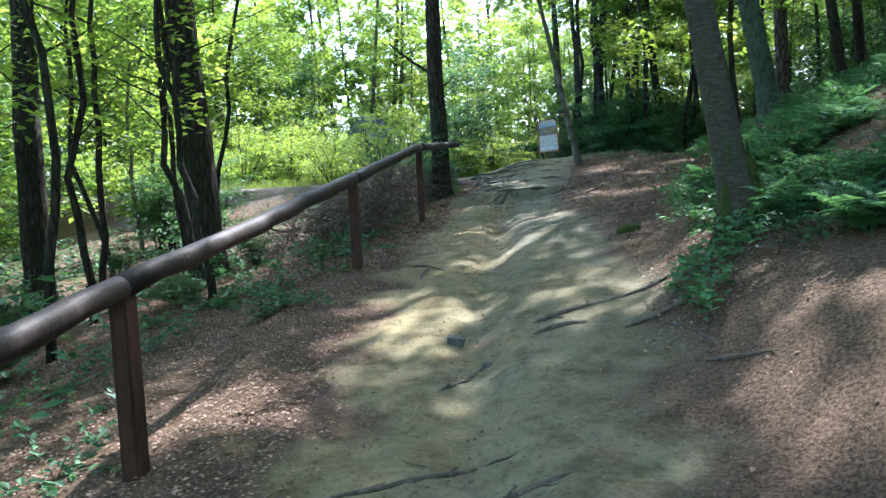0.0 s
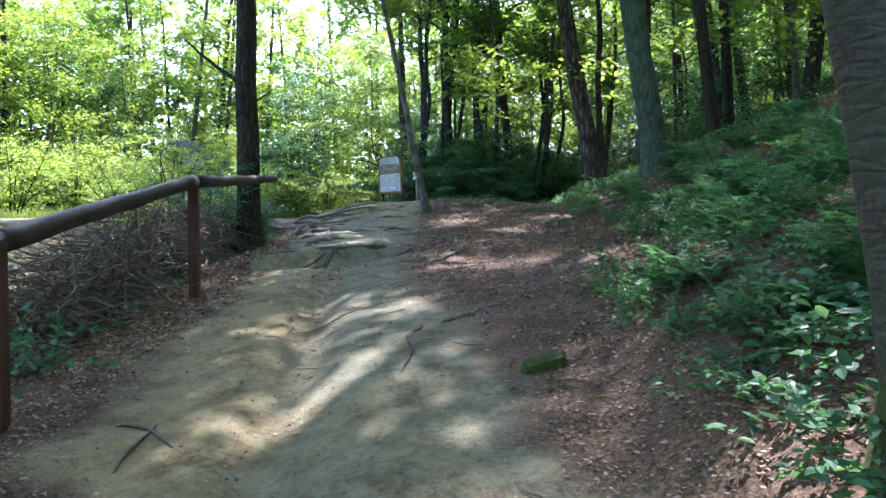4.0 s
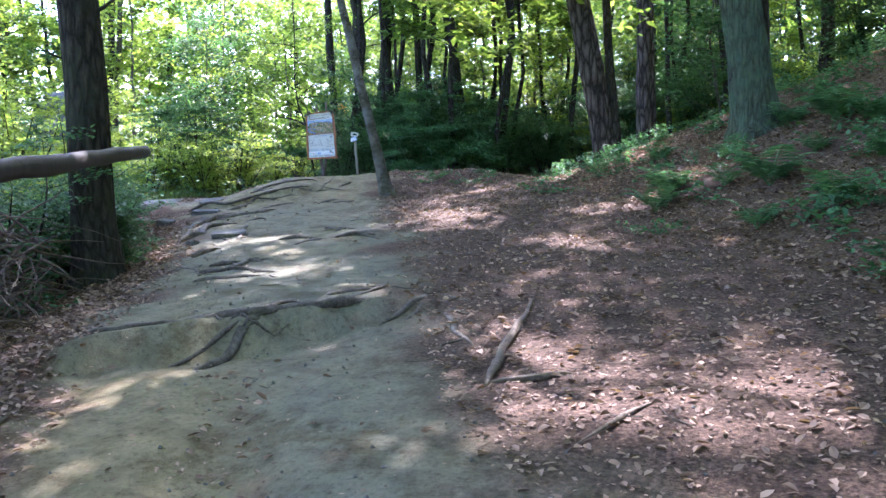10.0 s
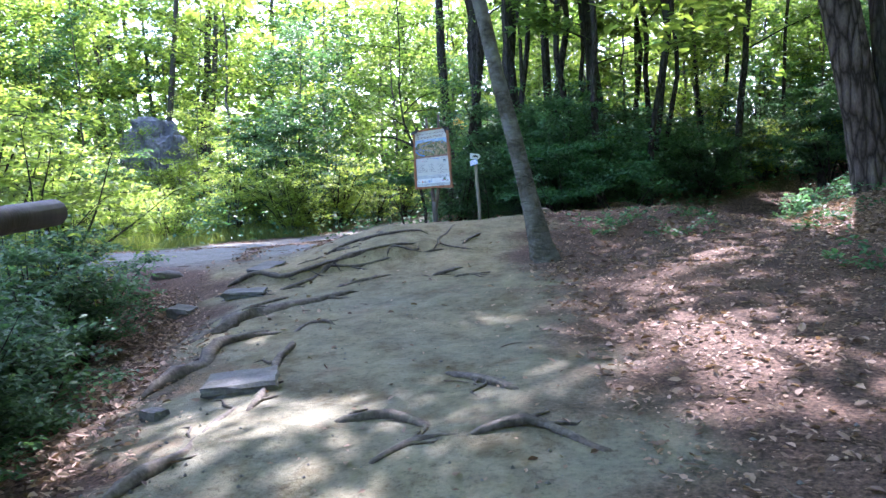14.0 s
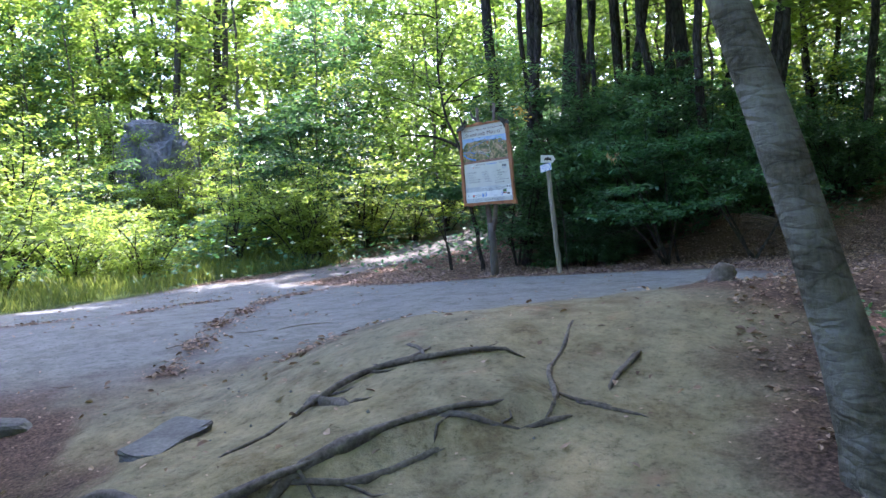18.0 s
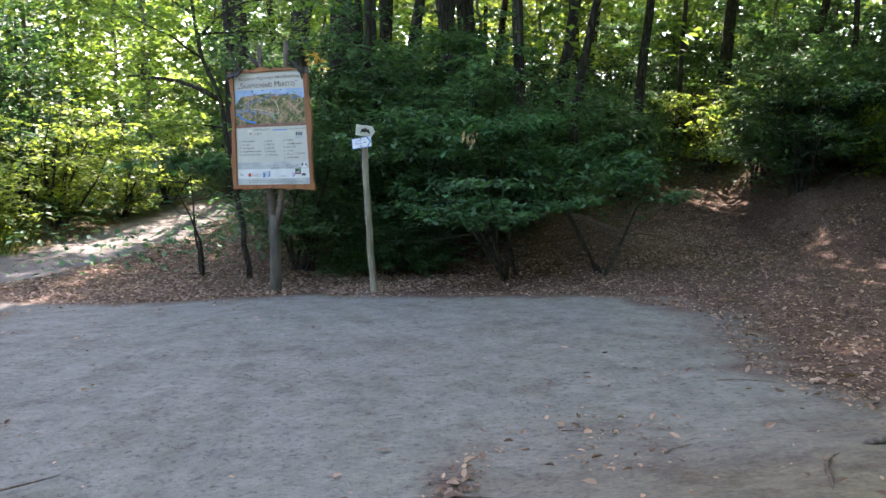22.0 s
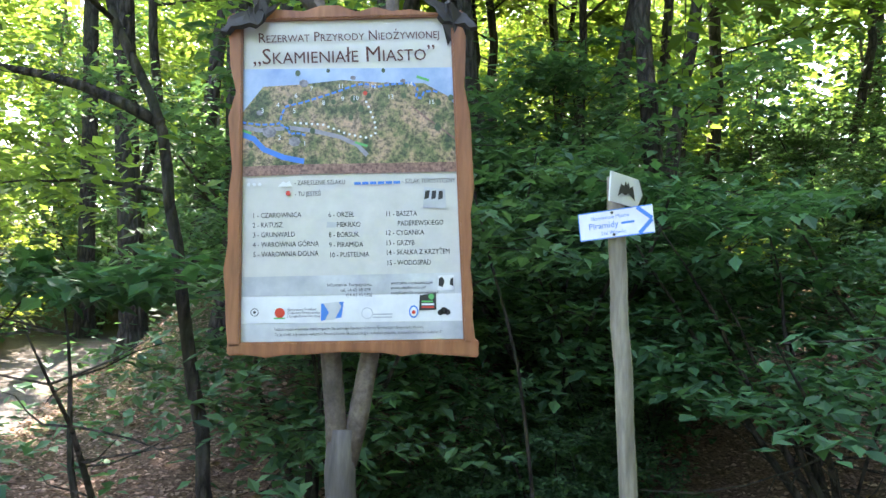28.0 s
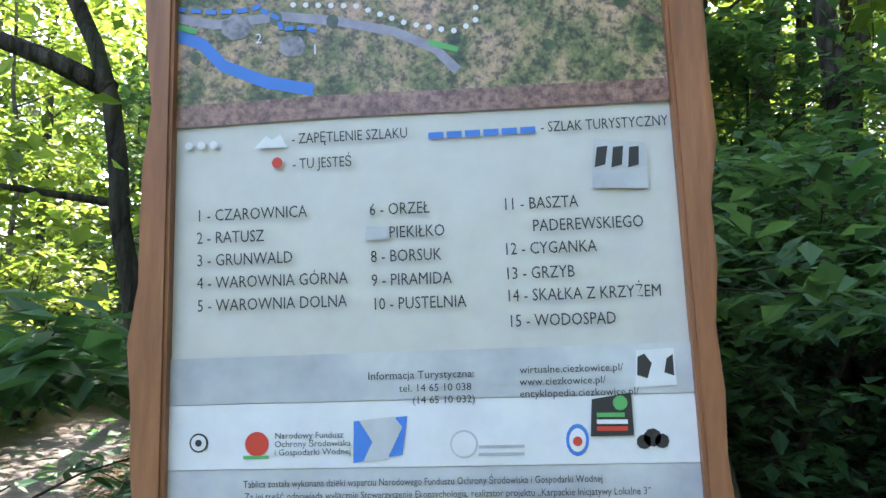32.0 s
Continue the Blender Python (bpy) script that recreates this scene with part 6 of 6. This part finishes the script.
# beside the slabs
tree_root([(-12.13, -3.57), (-11.56, -3.20), (-11.26, -2.82), (-11.07, -2.31)], 0.085)
tree_root([(-13.41, -3.65), (-13.05, -3.47), (-12.50, -3.29), (-12.24, -3.06)], 0.065)
tree_root([(-14.10, -2.99), (-13.09, -2.88), (-12.13, -2.75), (-12.31, -2.60)], 0.04)
tree_root([(-15.03, -3.43), (-14.68, -3.28), (-14.16, -3.10)], 0.04)
tree_root([(-15.48, -3.56), (-15.95, -3.42), (-16.25, -3.34)], 0.03)
tree_root([(-16.01, -3.34), (-16.20, -3.15), (-16.31, -2.98), (-16.43, -2.79)], 0.035)
tree_root([(-15.66, -3.24), (-15.81, -3.07), (-15.86, -2.88), (-15.66, -2.78)], 0.04)
tree_root([(-10.28, -3.60), (-10.49, -3.15)], 0.035)
tree_root([(-10.46, -2.96), (-9.95, -2.50), (-9.78, -2.08), (-9.70, -1.51)], 0.04)
tree_root([(-11.9, -3.7), (-11.4, -3.5), (-11.0, -3.0)], 0.03)
# on the mound
tree_root([(-9.19, -2.50), (-9.05, -2.38), (-9.0, -2.22), (-8.99, -2.07), (-9.06, -1.84), (-9.16, -1.53)], 0.036, lift=0.03)
tree_root([(-9.12, -2.44), (-9.22, -2.36), (-9.32, -2.33)], 0.045)
tree_root([(-8.72, -1.95), (-8.89, -1.91), (-9.02, -1.9)], 0.018)
tree_root([(-9.55, -3.56), (-9.88, -3.19), (-10.11, -2.97), (-10.07, -2.75), (-9.93, -2.48)], 0.034)
tree_root([(-9.99, -2.40), (-9.99, -2.13), (-9.93, -1.90), (-9.86, -1.65), (-9.83, -1.37)], 0.034)
tree_root([(-9.81, -1.80), (-9.83, -1.72), (-9.85, -1.63)], 0.022)
tree_root([(-9.26, -0.84), (-9.4, -0.95), (-9.54, -1.02)], 0.022)
tree_root([(-9.73, -1.17), (-9.81, -1.07)], 0.018)
tree_root([(-9.51, -2.82), (-9.44, -2.73), (-9.36, -2.66)], 0.018)
tree_root([(-9.62, -1.30), (-9.69, -1.20)], 0.014)
tree_root([(-10.71, -2.40), (-10.64, -2.26), (-10.51, -1.98)], 0.04)
tree_root([(-9.80, -1.43), (-9.59, -1.32), (-9.39, -1.29), (-9.08, -1.18), (-8.77, -1.03)], 0.018)
tree_root([(-10.90, -1.32), (-10.86, -1.07)], 0.03)
tree_root([(-10.67, -1.52), (-10.54, -1.29)], 0.03)
# at the foot of the climb
tree_root([(-27.97, -3.47), (-27.97, -3.27), (-27.81, -3.01), (-27.74, -2.75), (-27.86, -2.53)], 0.04)
tree_root([(-28.63, -2.90), (-28.63, -2.77), (-28.72, -2.68)], 0.03)
tree_root([(-28.28, -3.51), (-28.22, -3.35), (-28.30, -3.25)], 0.025)
tree_root([(-28.33, -2.56), (-28.70, -2.63), (-28.93, -2.69)], 0.022)
tree_root([(-24.76, -2.98), (-24.23, -2.86), (-23.57, -2.70)], 0.025)
tree_root([(-23.67, -2.49), (-23.45, -2.17), (-23.20, -1.81)], 0.04)
tree_root([(-30.54, -4.74), (-30.45, -4.52), (-30.31, -4.31), (-30.16, -4.09)], 0.03)
tree_root([(-30.61, -3.91), (-30.60, -3.79), (-30.56, -3.66)], 0.03)
tree_root([(-29.05, -4.23), (-28.62, -4.00)], 0.022)
tree_root([(-29.66, -2.72), (-30.00, -2.51)], 0.025)
tree_root([(-28.91, -2.74), (-29.53, -2.63)], 0.022)


def stick(points, r=0.015, lift=0.012):
    return tree_root(points, r, 0.6, lift, "twig", "dead stick lying on the worn ground", "stick", "stick", "fallen sticks")


stick([(-20.01, -2.01), (-19.58, -1.78), (-18.73, -1.21)], 0.035, 0.02)
stick([(-20.09, -1.94), (-20.15, -1.86), (-20.11, -1.69)], 0.02)
stick([(-25.43, -4.51), (-25.01, -4.44)], 0.02)
stick([(-24.91, -4.58), (-25.01, -4.44), (-25.29, -4.32)], 0.02)
stick([(-22.89, -3.58), (-22.76, -3.36), (-22.43, -2.88)], 0.012)
stick([(-20.45, -4.49), (-20.05, -4.39), (-19.33, -4.32)], 0.025)
stick([(-20.9, -1.9), (-20.75, -1.55)], 0.012)
stick([(-22.0, -0.9), (-21.3, -0.55)], 0.012)
stick([(-5.5, -2.9), (-5.38, -2.65)], 0.008)
stick([(-7.2, -1.6), (-7.05, -1.3)], 0.009)
stick([(-6.6, -2.3), (-6.42, -2.2)], 0.008)
stick([(-7.4, -0.2), (-7.25, 0.05)], 0.009)


# the rooty lump in the sun beside the trail
for k in range(9):
    stick([(0.35 + 0.09 * k, 4.7 + 0.05 * k), (0.2 + 0.09 * k, 5.0 + 0.07 * k), (-0.15 + 0.1 * k, 5.35 + 0.08 * k)], 0.012 + 0.004 * (k % 3), 0.03)


def stone_block(name, s, u, size, yaw, tilt, seed, label, mat="stone", sink=0.3, round_=0.25):
    rng = np.random.default_rng(seed)
    bm = bmesh.new()
    bmesh.ops.create_cube(bm, size=1)
    bmesh.ops.subdivide_edges(bm, edges=bm.edges[:], cuts=3, use_grid_fill=True)
    for v in bm.verts:
        d = v.co.normalized() * 0.62
        v.co = v.co.lerp(d, round_) + Vector(rng.normal(0, 0.03, 3))
        v.co = Vector((v.co.x * size[0], v.co.y * size[1], v.co.z * size[2]))
    x, y = to_xy(s, u)
    me = bpy.data.meshes.new(name)
    bm.to_mesh(me)
    bm.free()
    me.materials.append(M[mat])
    ob = new(name, me)
    ob.matrix_world = pose(x, y, ground_z(x, y) + size[2] * (0.5 - sink), *tilt, yaw)
    return tagged(ob, label, "stone")


stone_block("stone_slab", -13.7, -3.08, (0.40, 0.32, 0.08), 35, (3, -4), 1, "flat grey sandstone slab between the roots", round_=0.08)
stone_block("stone_slab", -9.0, -3.25, (0.26, 0.42, 0.05), 5, (9, 0), 2, "flat grey sandstone slab on the sandy slope", round_=0.08)
stone_block("stone_slab", -10.5, -3.35, (0.38, 0.25, 0.07), 30, (4, 0), 3, "flat grey sandstone slab between the roots", round_=0.08)
stone_block("stone", -10.45, -3.95, (0.26, 0.18, 0.12), 10, (8, 5), 4, "grey angular stone at the edge of the path")
stone_block("stone", -7.95, -4.55, (0.34, 0.16, 0.12), 50, (6, 4), 5, "grey angular stone at the edge of the path", round_=0.6)
stone_block("stone", -14.0, -3.5, (0.12, 0.10, 0.07), 0, (0, 0), 6, "small pale stone beside a root")
stone_block("stone", -27.97, -4.17, (0.13, 0.11, 0.09), 30, (5, 5), 7, "rounded pale stone in the rut")
stone_block("stone", -28.6, -3.95, (0.06, 0.05, 0.04), 10, (5, 5), 8, "small stone in the rut")
stone_block("mossy_root_stump", -25.2, -2.2, (0.26, 0.15, 0.13), 40, (10, -12), 9, "low mossy lump of an old root at the bank", "moss", 0.5, 0.8)


def old_stump():
    x, y = to_xy(-7.55, 0.45)
    rng = np.random.default_rng(12)
    st = thing("tree_stump", (x, y, ground_z(x, y)), "low broken mossy stump with spreading roots", "stump")
    v, f = tube([(0, 0, -0.15), (0, 0, 0.0), (0.01, 0, 0.06), (0.03, 0.01, 0.13), (0.04, 0.01, 0.17)], [0.16, 0.14, 0.10, 0.085, 0.05], 11, wobble=0.16, rng=rng)
    part_np("stub", v, f, M["root"], st, smooth=True)
    for k in range(6):
        th = k * 1.05 + 0.3
        p = [(math.cos(th) * q, math.sin(th) * q, 0.05 - 0.11 * q / 0.34 + 0.02 * math.sin(9 * q)) for q in np.linspace(0.05, 0.32 + 0.12 * rng.random(), 7)]
        v, f = tube(p, np.linspace(0.04, 0.012, 7), 7)
        part_np("root", v, f, M["root"], st, smooth=True)


old_stump()


def brush_pile():
    rng = np.random.default_rng(31)
    x, y = to_xy(-18.0, -5.6)
    pile = thing("brush_pile", (x, y, ground_z(x, y)), "tangled heap of dead grey-brown branches behind the log rail", "brushwood")
    loose = []
    for k in range(1700):
        s, u = rng.uniform(-22.5, -15.8), 0.0
        u = left_edge(s) - 0.8 - abs(rng.normal(0, 0.8))
        px, py = to_xy(s, u)
        z = height(px, py) + rng.random() * (1.05 - 0.12 * abs(s + 18.5)) * math.exp(-((u - left_edge(s) + 1.3) / 1.3) ** 2)
        th = 2.2 + rng.normal(0, 0.5) + (math.pi if k % 2 else 0.0)
        lp = limb_points((px - x, py - y, float(z) - ground_z(x, y)), (math.cos(th), math.sin(th), rng.normal(-0.05, 0.35)), 0.4 + rng.random() * 1.0, rng, 7, rise=-0.3, wander=0.15)
        v, f = tube(lp, np.linspace(0.006 + 0.014 * rng.random() ** 2, 0.003, 7), 5)
        if k < 120:
            part_np("branch", v, f, M["twig"], pile)
        else:
            loose.append((v, f))
    v, f = joined(loose)
    tagged(part_np("twig_tangle", v, f, M["twig"], pile), kind="stuff")


brush_pile()


def crag():
    x, y = -16.6, 7.4
    rock = thing("rock_outcrop", (x, y, float(height(x, y)) - 0.1), "dark weathered sandstone crag among bright bushes", "rock")
    for k, (ox, oy, oz, sx, sy, sz) in enumerate([(0, 0, 1.6, 1.3, 1.3, 2.6), (0.8, -0.3, 0.9, 1.1, 1.2, 2.6), (-0.9, 0.1, 0.9, 1.1, 1.3, 2.4), (-0.2, -0.2, 3.5, 0.8, 0.8, 0.7), (-0.6, 0.2, 2.7, 0.8, 0.8, 0.9)]):
        bm = bmesh.new()
        bmesh.ops.create_icosphere(bm, subdivisions=4, radius=1)
        for v in bm.verts:
            p = v.co.copy()
            w = 1 + 0.45 * noise.fractal(p * 1.3 + Vector((k * 7.0, 0, 0)), 0.9, 2.1, 6) - 0.06 * abs(math.sin(7 * p.z + k))
            v.co = Vector((max(-0.95, min(0.9, p.x * w)) * sx + ox, max(-0.9, min(0.95, p.y * w)) * sy + oy, max(-0.95, min(0.92, p.z * w)) * sz + oz))
        part("boulder", bm, M["rock"], rock)


crag()


# ---- leaf litter and twigs ----
def floor_cover():
    rng = np.random.default_rng(44)
    n = 1150000
    s, u = rng.uniform(-35.5, 8, n), -8.5 + 27 * rng.random(n) ** 1.15
    x, y = to_xy(s, u)
    far = np.maximum(0, np.maximum(left_edge(s) - u, u - bank_edge(s)))
    er = np.interp(s, [-34, -30, -27.5, -24, -20, -16, -12, -9, -7, -5.4, -3.8, -2.6, -1.9, -1], [-3.4, -3.2, -2.6, -2.4, -2.3, -1.5, -0.9, -0.2, 0.9, 1.7, 3.0, 2.9, 1.9, 0.4])
    p = np.full(n, 0.75)
    p = np.where((u > left_edge(s)) & (u < bank_edge(s)) & (s < -0.8), 0.5, p)
    p = np.where((u > left_edge(s) + 0.25) & (u < er) & (s < -7), 0.035, p)
    plateau = (s > -7) & (s < sand_end(u)) & (u < er)
    p = np.where(plateau, 0.004, p)
    i = np.flatnonzero(plateau)
    p[i] += np.array([0.10 * max(0.0, noise.fractal(Vector((a, b, 7.0)) * 0.9, 1.0, 2.0, 4) - 0.12) for a, b in zip(x[i], y[i])])
    rut = np.interp(s, [-36, -28, -24, -19], [-4.15, -4.05, -3.6, -3.2])
    p = np.where((abs(u - rut) < 0.2) & (s < -19), 0.22, p)
    p = np.where((s > -8) & (s < 1), np.maximum(p, 0.62 * np.minimum(1, 1.7 * debris(s, u))), p)
    p = np.where((s < sand_end(u)) & (s > -0.6) & (u < -1.5), 0.05, p)
    p = np.where((s >= sand_end(u)) & (abs(u - left_trail_u(s)) < 1.0), 0.07, p)
    p = np.where((s < -29.3) & (u > -3.6) & (u < bank_edge(s) + 1.6), 0.045, p)
    p = np.where((u < meadow_edge(s)) & (s > -4), 0.0, p)
    p = np.where((abs(u - side_path_u(s)) < 0.3) & (s > -18.2) & (s < -15.4), 0.08, p)
    keep = rng.random(n) < p * np.where((s > -5) & (u > 5), 0.8, np.exp(-far / 11))
    x, y, s, u = x[keep], y[keep], s[keep], u[keep]
    fine = (p[keep] < 0.6)
    z = ground_zs(x, y)
    size = np.where(p[keep] < 0.3, 0.024 + 0.022 * (rng.random(len(x)) > 0.8), np.where(fine, 0.022 + 0.03 * rng.random(len(x)) ** 3, 0.044))
    size = size * np.interp(s, [-25, -21], [0.68, 1.0])
    th = rng.random(len(x)) * 6.2832
    d = np.stack([np.cos(th), np.sin(th), rng.normal(0, 0.22, len(x))], 1)
    c = np.stack([x, y, z + 0.006 + 0.012 * rng.random(len(x))], 1)
    near = (size > 0.03) & (u < bank_edge(s) + 2.5) & (u > left_edge(s) - 1.5) & (s < 0)
    v, f = joined([leaves(c[~near], size[~near], rng, flat=0.32, wide=0.6, dirs=d[~near]), round_leaves(c[near], size[near] * 1.1, rng, flat=0.35, wide=0.62, dirs=d[near])])
    ob = new("fallen_leaves", mesh_np("fallen_leaves", v, f, M["leaf_dead"]))
    tagged(ob, "brown and tan fallen leaves strewn on the forest floor", "leaves", kind="stuff")
    pieces = []
    for k in range(3200):
        i = rng.integers(0, len(x))
        th = rng.random() * 6.28
        ln = 0.08 + 0.28 * rng.random() ** 2
        a = np.array([x[i], y[i]])
        q = np.array([a + np.array([math.cos(th + w), math.sin(th + w)]) * ln * t for t, w in ((0, 0), (0.5, 0.15), (1, -0.1))])
        pieces.append(tube(np.c_[q, ground_zs(q[:, 0], q[:, 1]) + 0.008], [0.004, 0.0035, 0.002], 4, cap=False))
    v, f = joined(pieces)
    ob = new("fallen_twigs", mesh_np("fallen_twigs", v, f, M["twig"]))
    tagged(ob, "small dead twigs strewn on the forest floor", "twigs", kind="stuff")


floor_cover()


def gravel():
    """Small stones and crumbs of clay on the worn ground."""
    rng = np.random.default_rng(48)
    n = 95000
    s, u = rng.uniform(-34, 1, n), rng.uniform(-6.5, 4, n)
    x, y = to_xy(s, u)
    patch = np.array([noise.fractal(Vector((a, b, 2.0)) * 0.8, 1.0, 2.0, 4) for a, b in zip(s, u)])
    rut = np.interp(s, [-36, -28, -24, -19], [-4.15, -4.05, -3.6, -3.2])
    odds = np.where(np.abs(u - rut) < 0.3, 0.5, 0.10) + 0.35 * np.clip(patch, 0, 1) + 0.15 * step(s, -19, -17.5) * (1 - step(s, -16, -14)) * (u < -1)
    keep = (rng.random(n) < 0.6 * odds * (1 - 0.7 * step(s, -12.5, -11)) * (1 - step(s, -8.5, -7))) & (u > left_edge(s)) & (u < bank_edge(s) + 0.3)
    x, y = x[keep], y[keep]
    m = len(x)
    r = 0.003 + 0.012 * rng.random(m) ** 4
    c = np.stack([x, y, ground_zs(x, y) + 0.25 * r], 1)
    corner = np.array([(1, 0, 0), (0, 1, 0), (-1, 0, 0), (0, -1, 0), (0, 0, 0.8), (0, 0, -0.8)])
    v = c[:, None] + r[:, None, None] * corner[None] * (0.6 + 0.7 * rng.random((m, 6, 1)))
    f = np.array([(0, 1, 4), (1, 2, 4), (2, 3, 4), (3, 0, 4), (1, 0, 5), (2, 1, 5), (3, 2, 5), (0, 3, 5)])
    f = (np.arange(m)[:, None, None] * 6 + f[None]).reshape(-1, 3)
    ob = new("gravel", mesh_np("gravel", v.reshape(-1, 3), f, M["stone"]))
    tagged(ob, "small grey stones and crumbs strewn on the worn path", "gravel", kind="stuff")


gravel()


def meadow():
    rng = np.random.default_rng(45)
    n = 60000
    s, u = rng.uniform(-4.5, 8, n), rng.uniform(-16, -2, n)
    edge = meadow_edge(s)
    keep = (u < edge + 0.15 * rng.normal(0, 1, n)) & (u > edge - 6)
    s, u = s[keep], u[keep]
    x, y = to_xy(s, u)
    z = ground_zs(x, y)
    m = len(x)
    d = np.stack([rng.normal(0, 0.35, m), rng.normal(0, 0.35, m), np.ones(m)], 1)
    v, f = leaves(np.stack([x, y, z], 1), 0.14 + 0.24 * rng.random(m) ** 2, rng, flat=3.0, wide=0.08, dirs=d)
    ob = new("meadow_grass", mesh_np("meadow_grass", v, f, M["grass"]))
    tagged(ob, "tall sunlit green grass at the edge of the clearing", "grass", kind="stuff")


meadow()


def undergrowth():
    """Low leafy cover of the wood's floor, too thick to count."""
    rng = np.random.default_rng(46)
    n = 190000
    r = 6 + 40 * rng.random(n) ** 0.8
    th = rng.random(n) * 6.2832
    s, u = -10 + r * np.cos(th) * 1.15, r * np.sin(th)
    patch = np.array([noise.noise(Vector((a * 0.35, b * 0.35, 3.0))) for a, b in zip(s, u)])
    clear = (s < 1.0) & (u > left_edge(s) - 1.2) & (u < bank_edge(s) + np.where(s > -7, 3.0, 4.5))
    clear |= (s > -8) & (s < 1.5) & (u < 8)
    clear |= ((np.abs(u - right_trail_u(s)) < 1.2) & (s < 5.5)) | ((np.abs(u - left_trail_u(s)) < 0.9) & (s < 11))
    keep = (~clear) & (patch > -0.25)
    s, u, patch = s[keep], u[keep], patch[keep]
    x, y = to_xy(s, u)
    d = np.maximum(8, np.hypot(s + 12, u))
    tall_ = 1 + 2.6 * np.clip((np.hypot(s + 8, u) - 18) / 9, 0, 1)
    z = height(x, y) + rng.random(len(x)) * (0.25 + 0.9 * np.clip(patch + 0.25, 0, 1)) * tall_
    v, f = leaves(np.stack([x, y, z], 1), 0.008 * d, rng, flat=0.35, wide=0.6)
    ob = new("undergrowth", mesh_np("undergrowth", v, f, M["leaf_bramble"]))
    tagged(ob, "low green undergrowth covering the floor of the wood", "undergrowth", kind="stuff")


undergrowth()


def bank_cover():
    """Seedlings and low leaves among the litter of the bank."""
    rng = np.random.default_rng(49)
    n = 90000
    s = rng.uniform(-29.6, -7, n)
    u = bank_edge(s) + 0.45 + 6.5 * rng.random(n) ** 1.2
    patch = np.array([noise.fractal(Vector((a * 0.9, b * 0.9, 5.0)), 1.0, 2.0, 3) for a, b in zip(s, u)])
    ok = (patch > np.interp(s, [-31, -20, -16, -7], [0.14, 0.16, 0.34, 0.42])) & ((np.abs(u - side_path_u(s)) > 0.4) | (s < -18.5) | (s > -15))
    s, u, patch = s[ok], u[ok], patch[ok]
    x, y = to_xy(s, u)
    z = ground_zs(x, y) + 0.02 + rng.random(len(x)) * (0.06 + 0.4 * np.clip(patch, 0, 0.6))
    v, f = round_leaves(np.stack([x, y, z], 1), 0.05 + 0.03 * rng.random(len(x)), rng, flat=0.3, wide=0.65)
    ob = new("bank_seedlings", mesh_np("bank_seedlings", v, f, M["leaf_fern"]))
    tagged(ob, "low green seedlings among the leaf litter of the bank", "undergrowth", kind="stuff")


bank_cover()


def trailside_cover():
    """The leafy cover on the banks past the sunken trail."""
    rng = np.random.default_rng(47)
    n = 42000
    s, u = rng.uniform(-9, 14, n), rng.uniform(10.5, 24, n)
    patch = np.array([noise.noise(Vector((a * 0.6, b * 0.6, 9.0))) for a, b in zip(s, u)])
    ok = (patch > -0.2) & ((np.abs(u - right_trail_u(s)) > 1.3) | (s > 5.5)) & (u > bank_edge(s) + 2.2)
    s, u, patch = s[ok], u[ok], patch[ok]
    x, y = to_xy(s, u)
    z = height(x, y) + rng.random(len(x)) ** 1.4 * (0.4 + 2.0 * np.clip(patch + 0.2, 0, 1))
    v, f = leaves(np.stack([x, y, z], 1), 0.13, rng, flat=0.4, wide=0.6)
    ob = new("trailside_undergrowth", mesh_np("trailside_undergrowth", v, f, M["leaf_canopy"]))
    tagged(ob, "green leafy undergrowth on the bank past the trail", "undergrowth", kind="stuff")


trailside_cover()
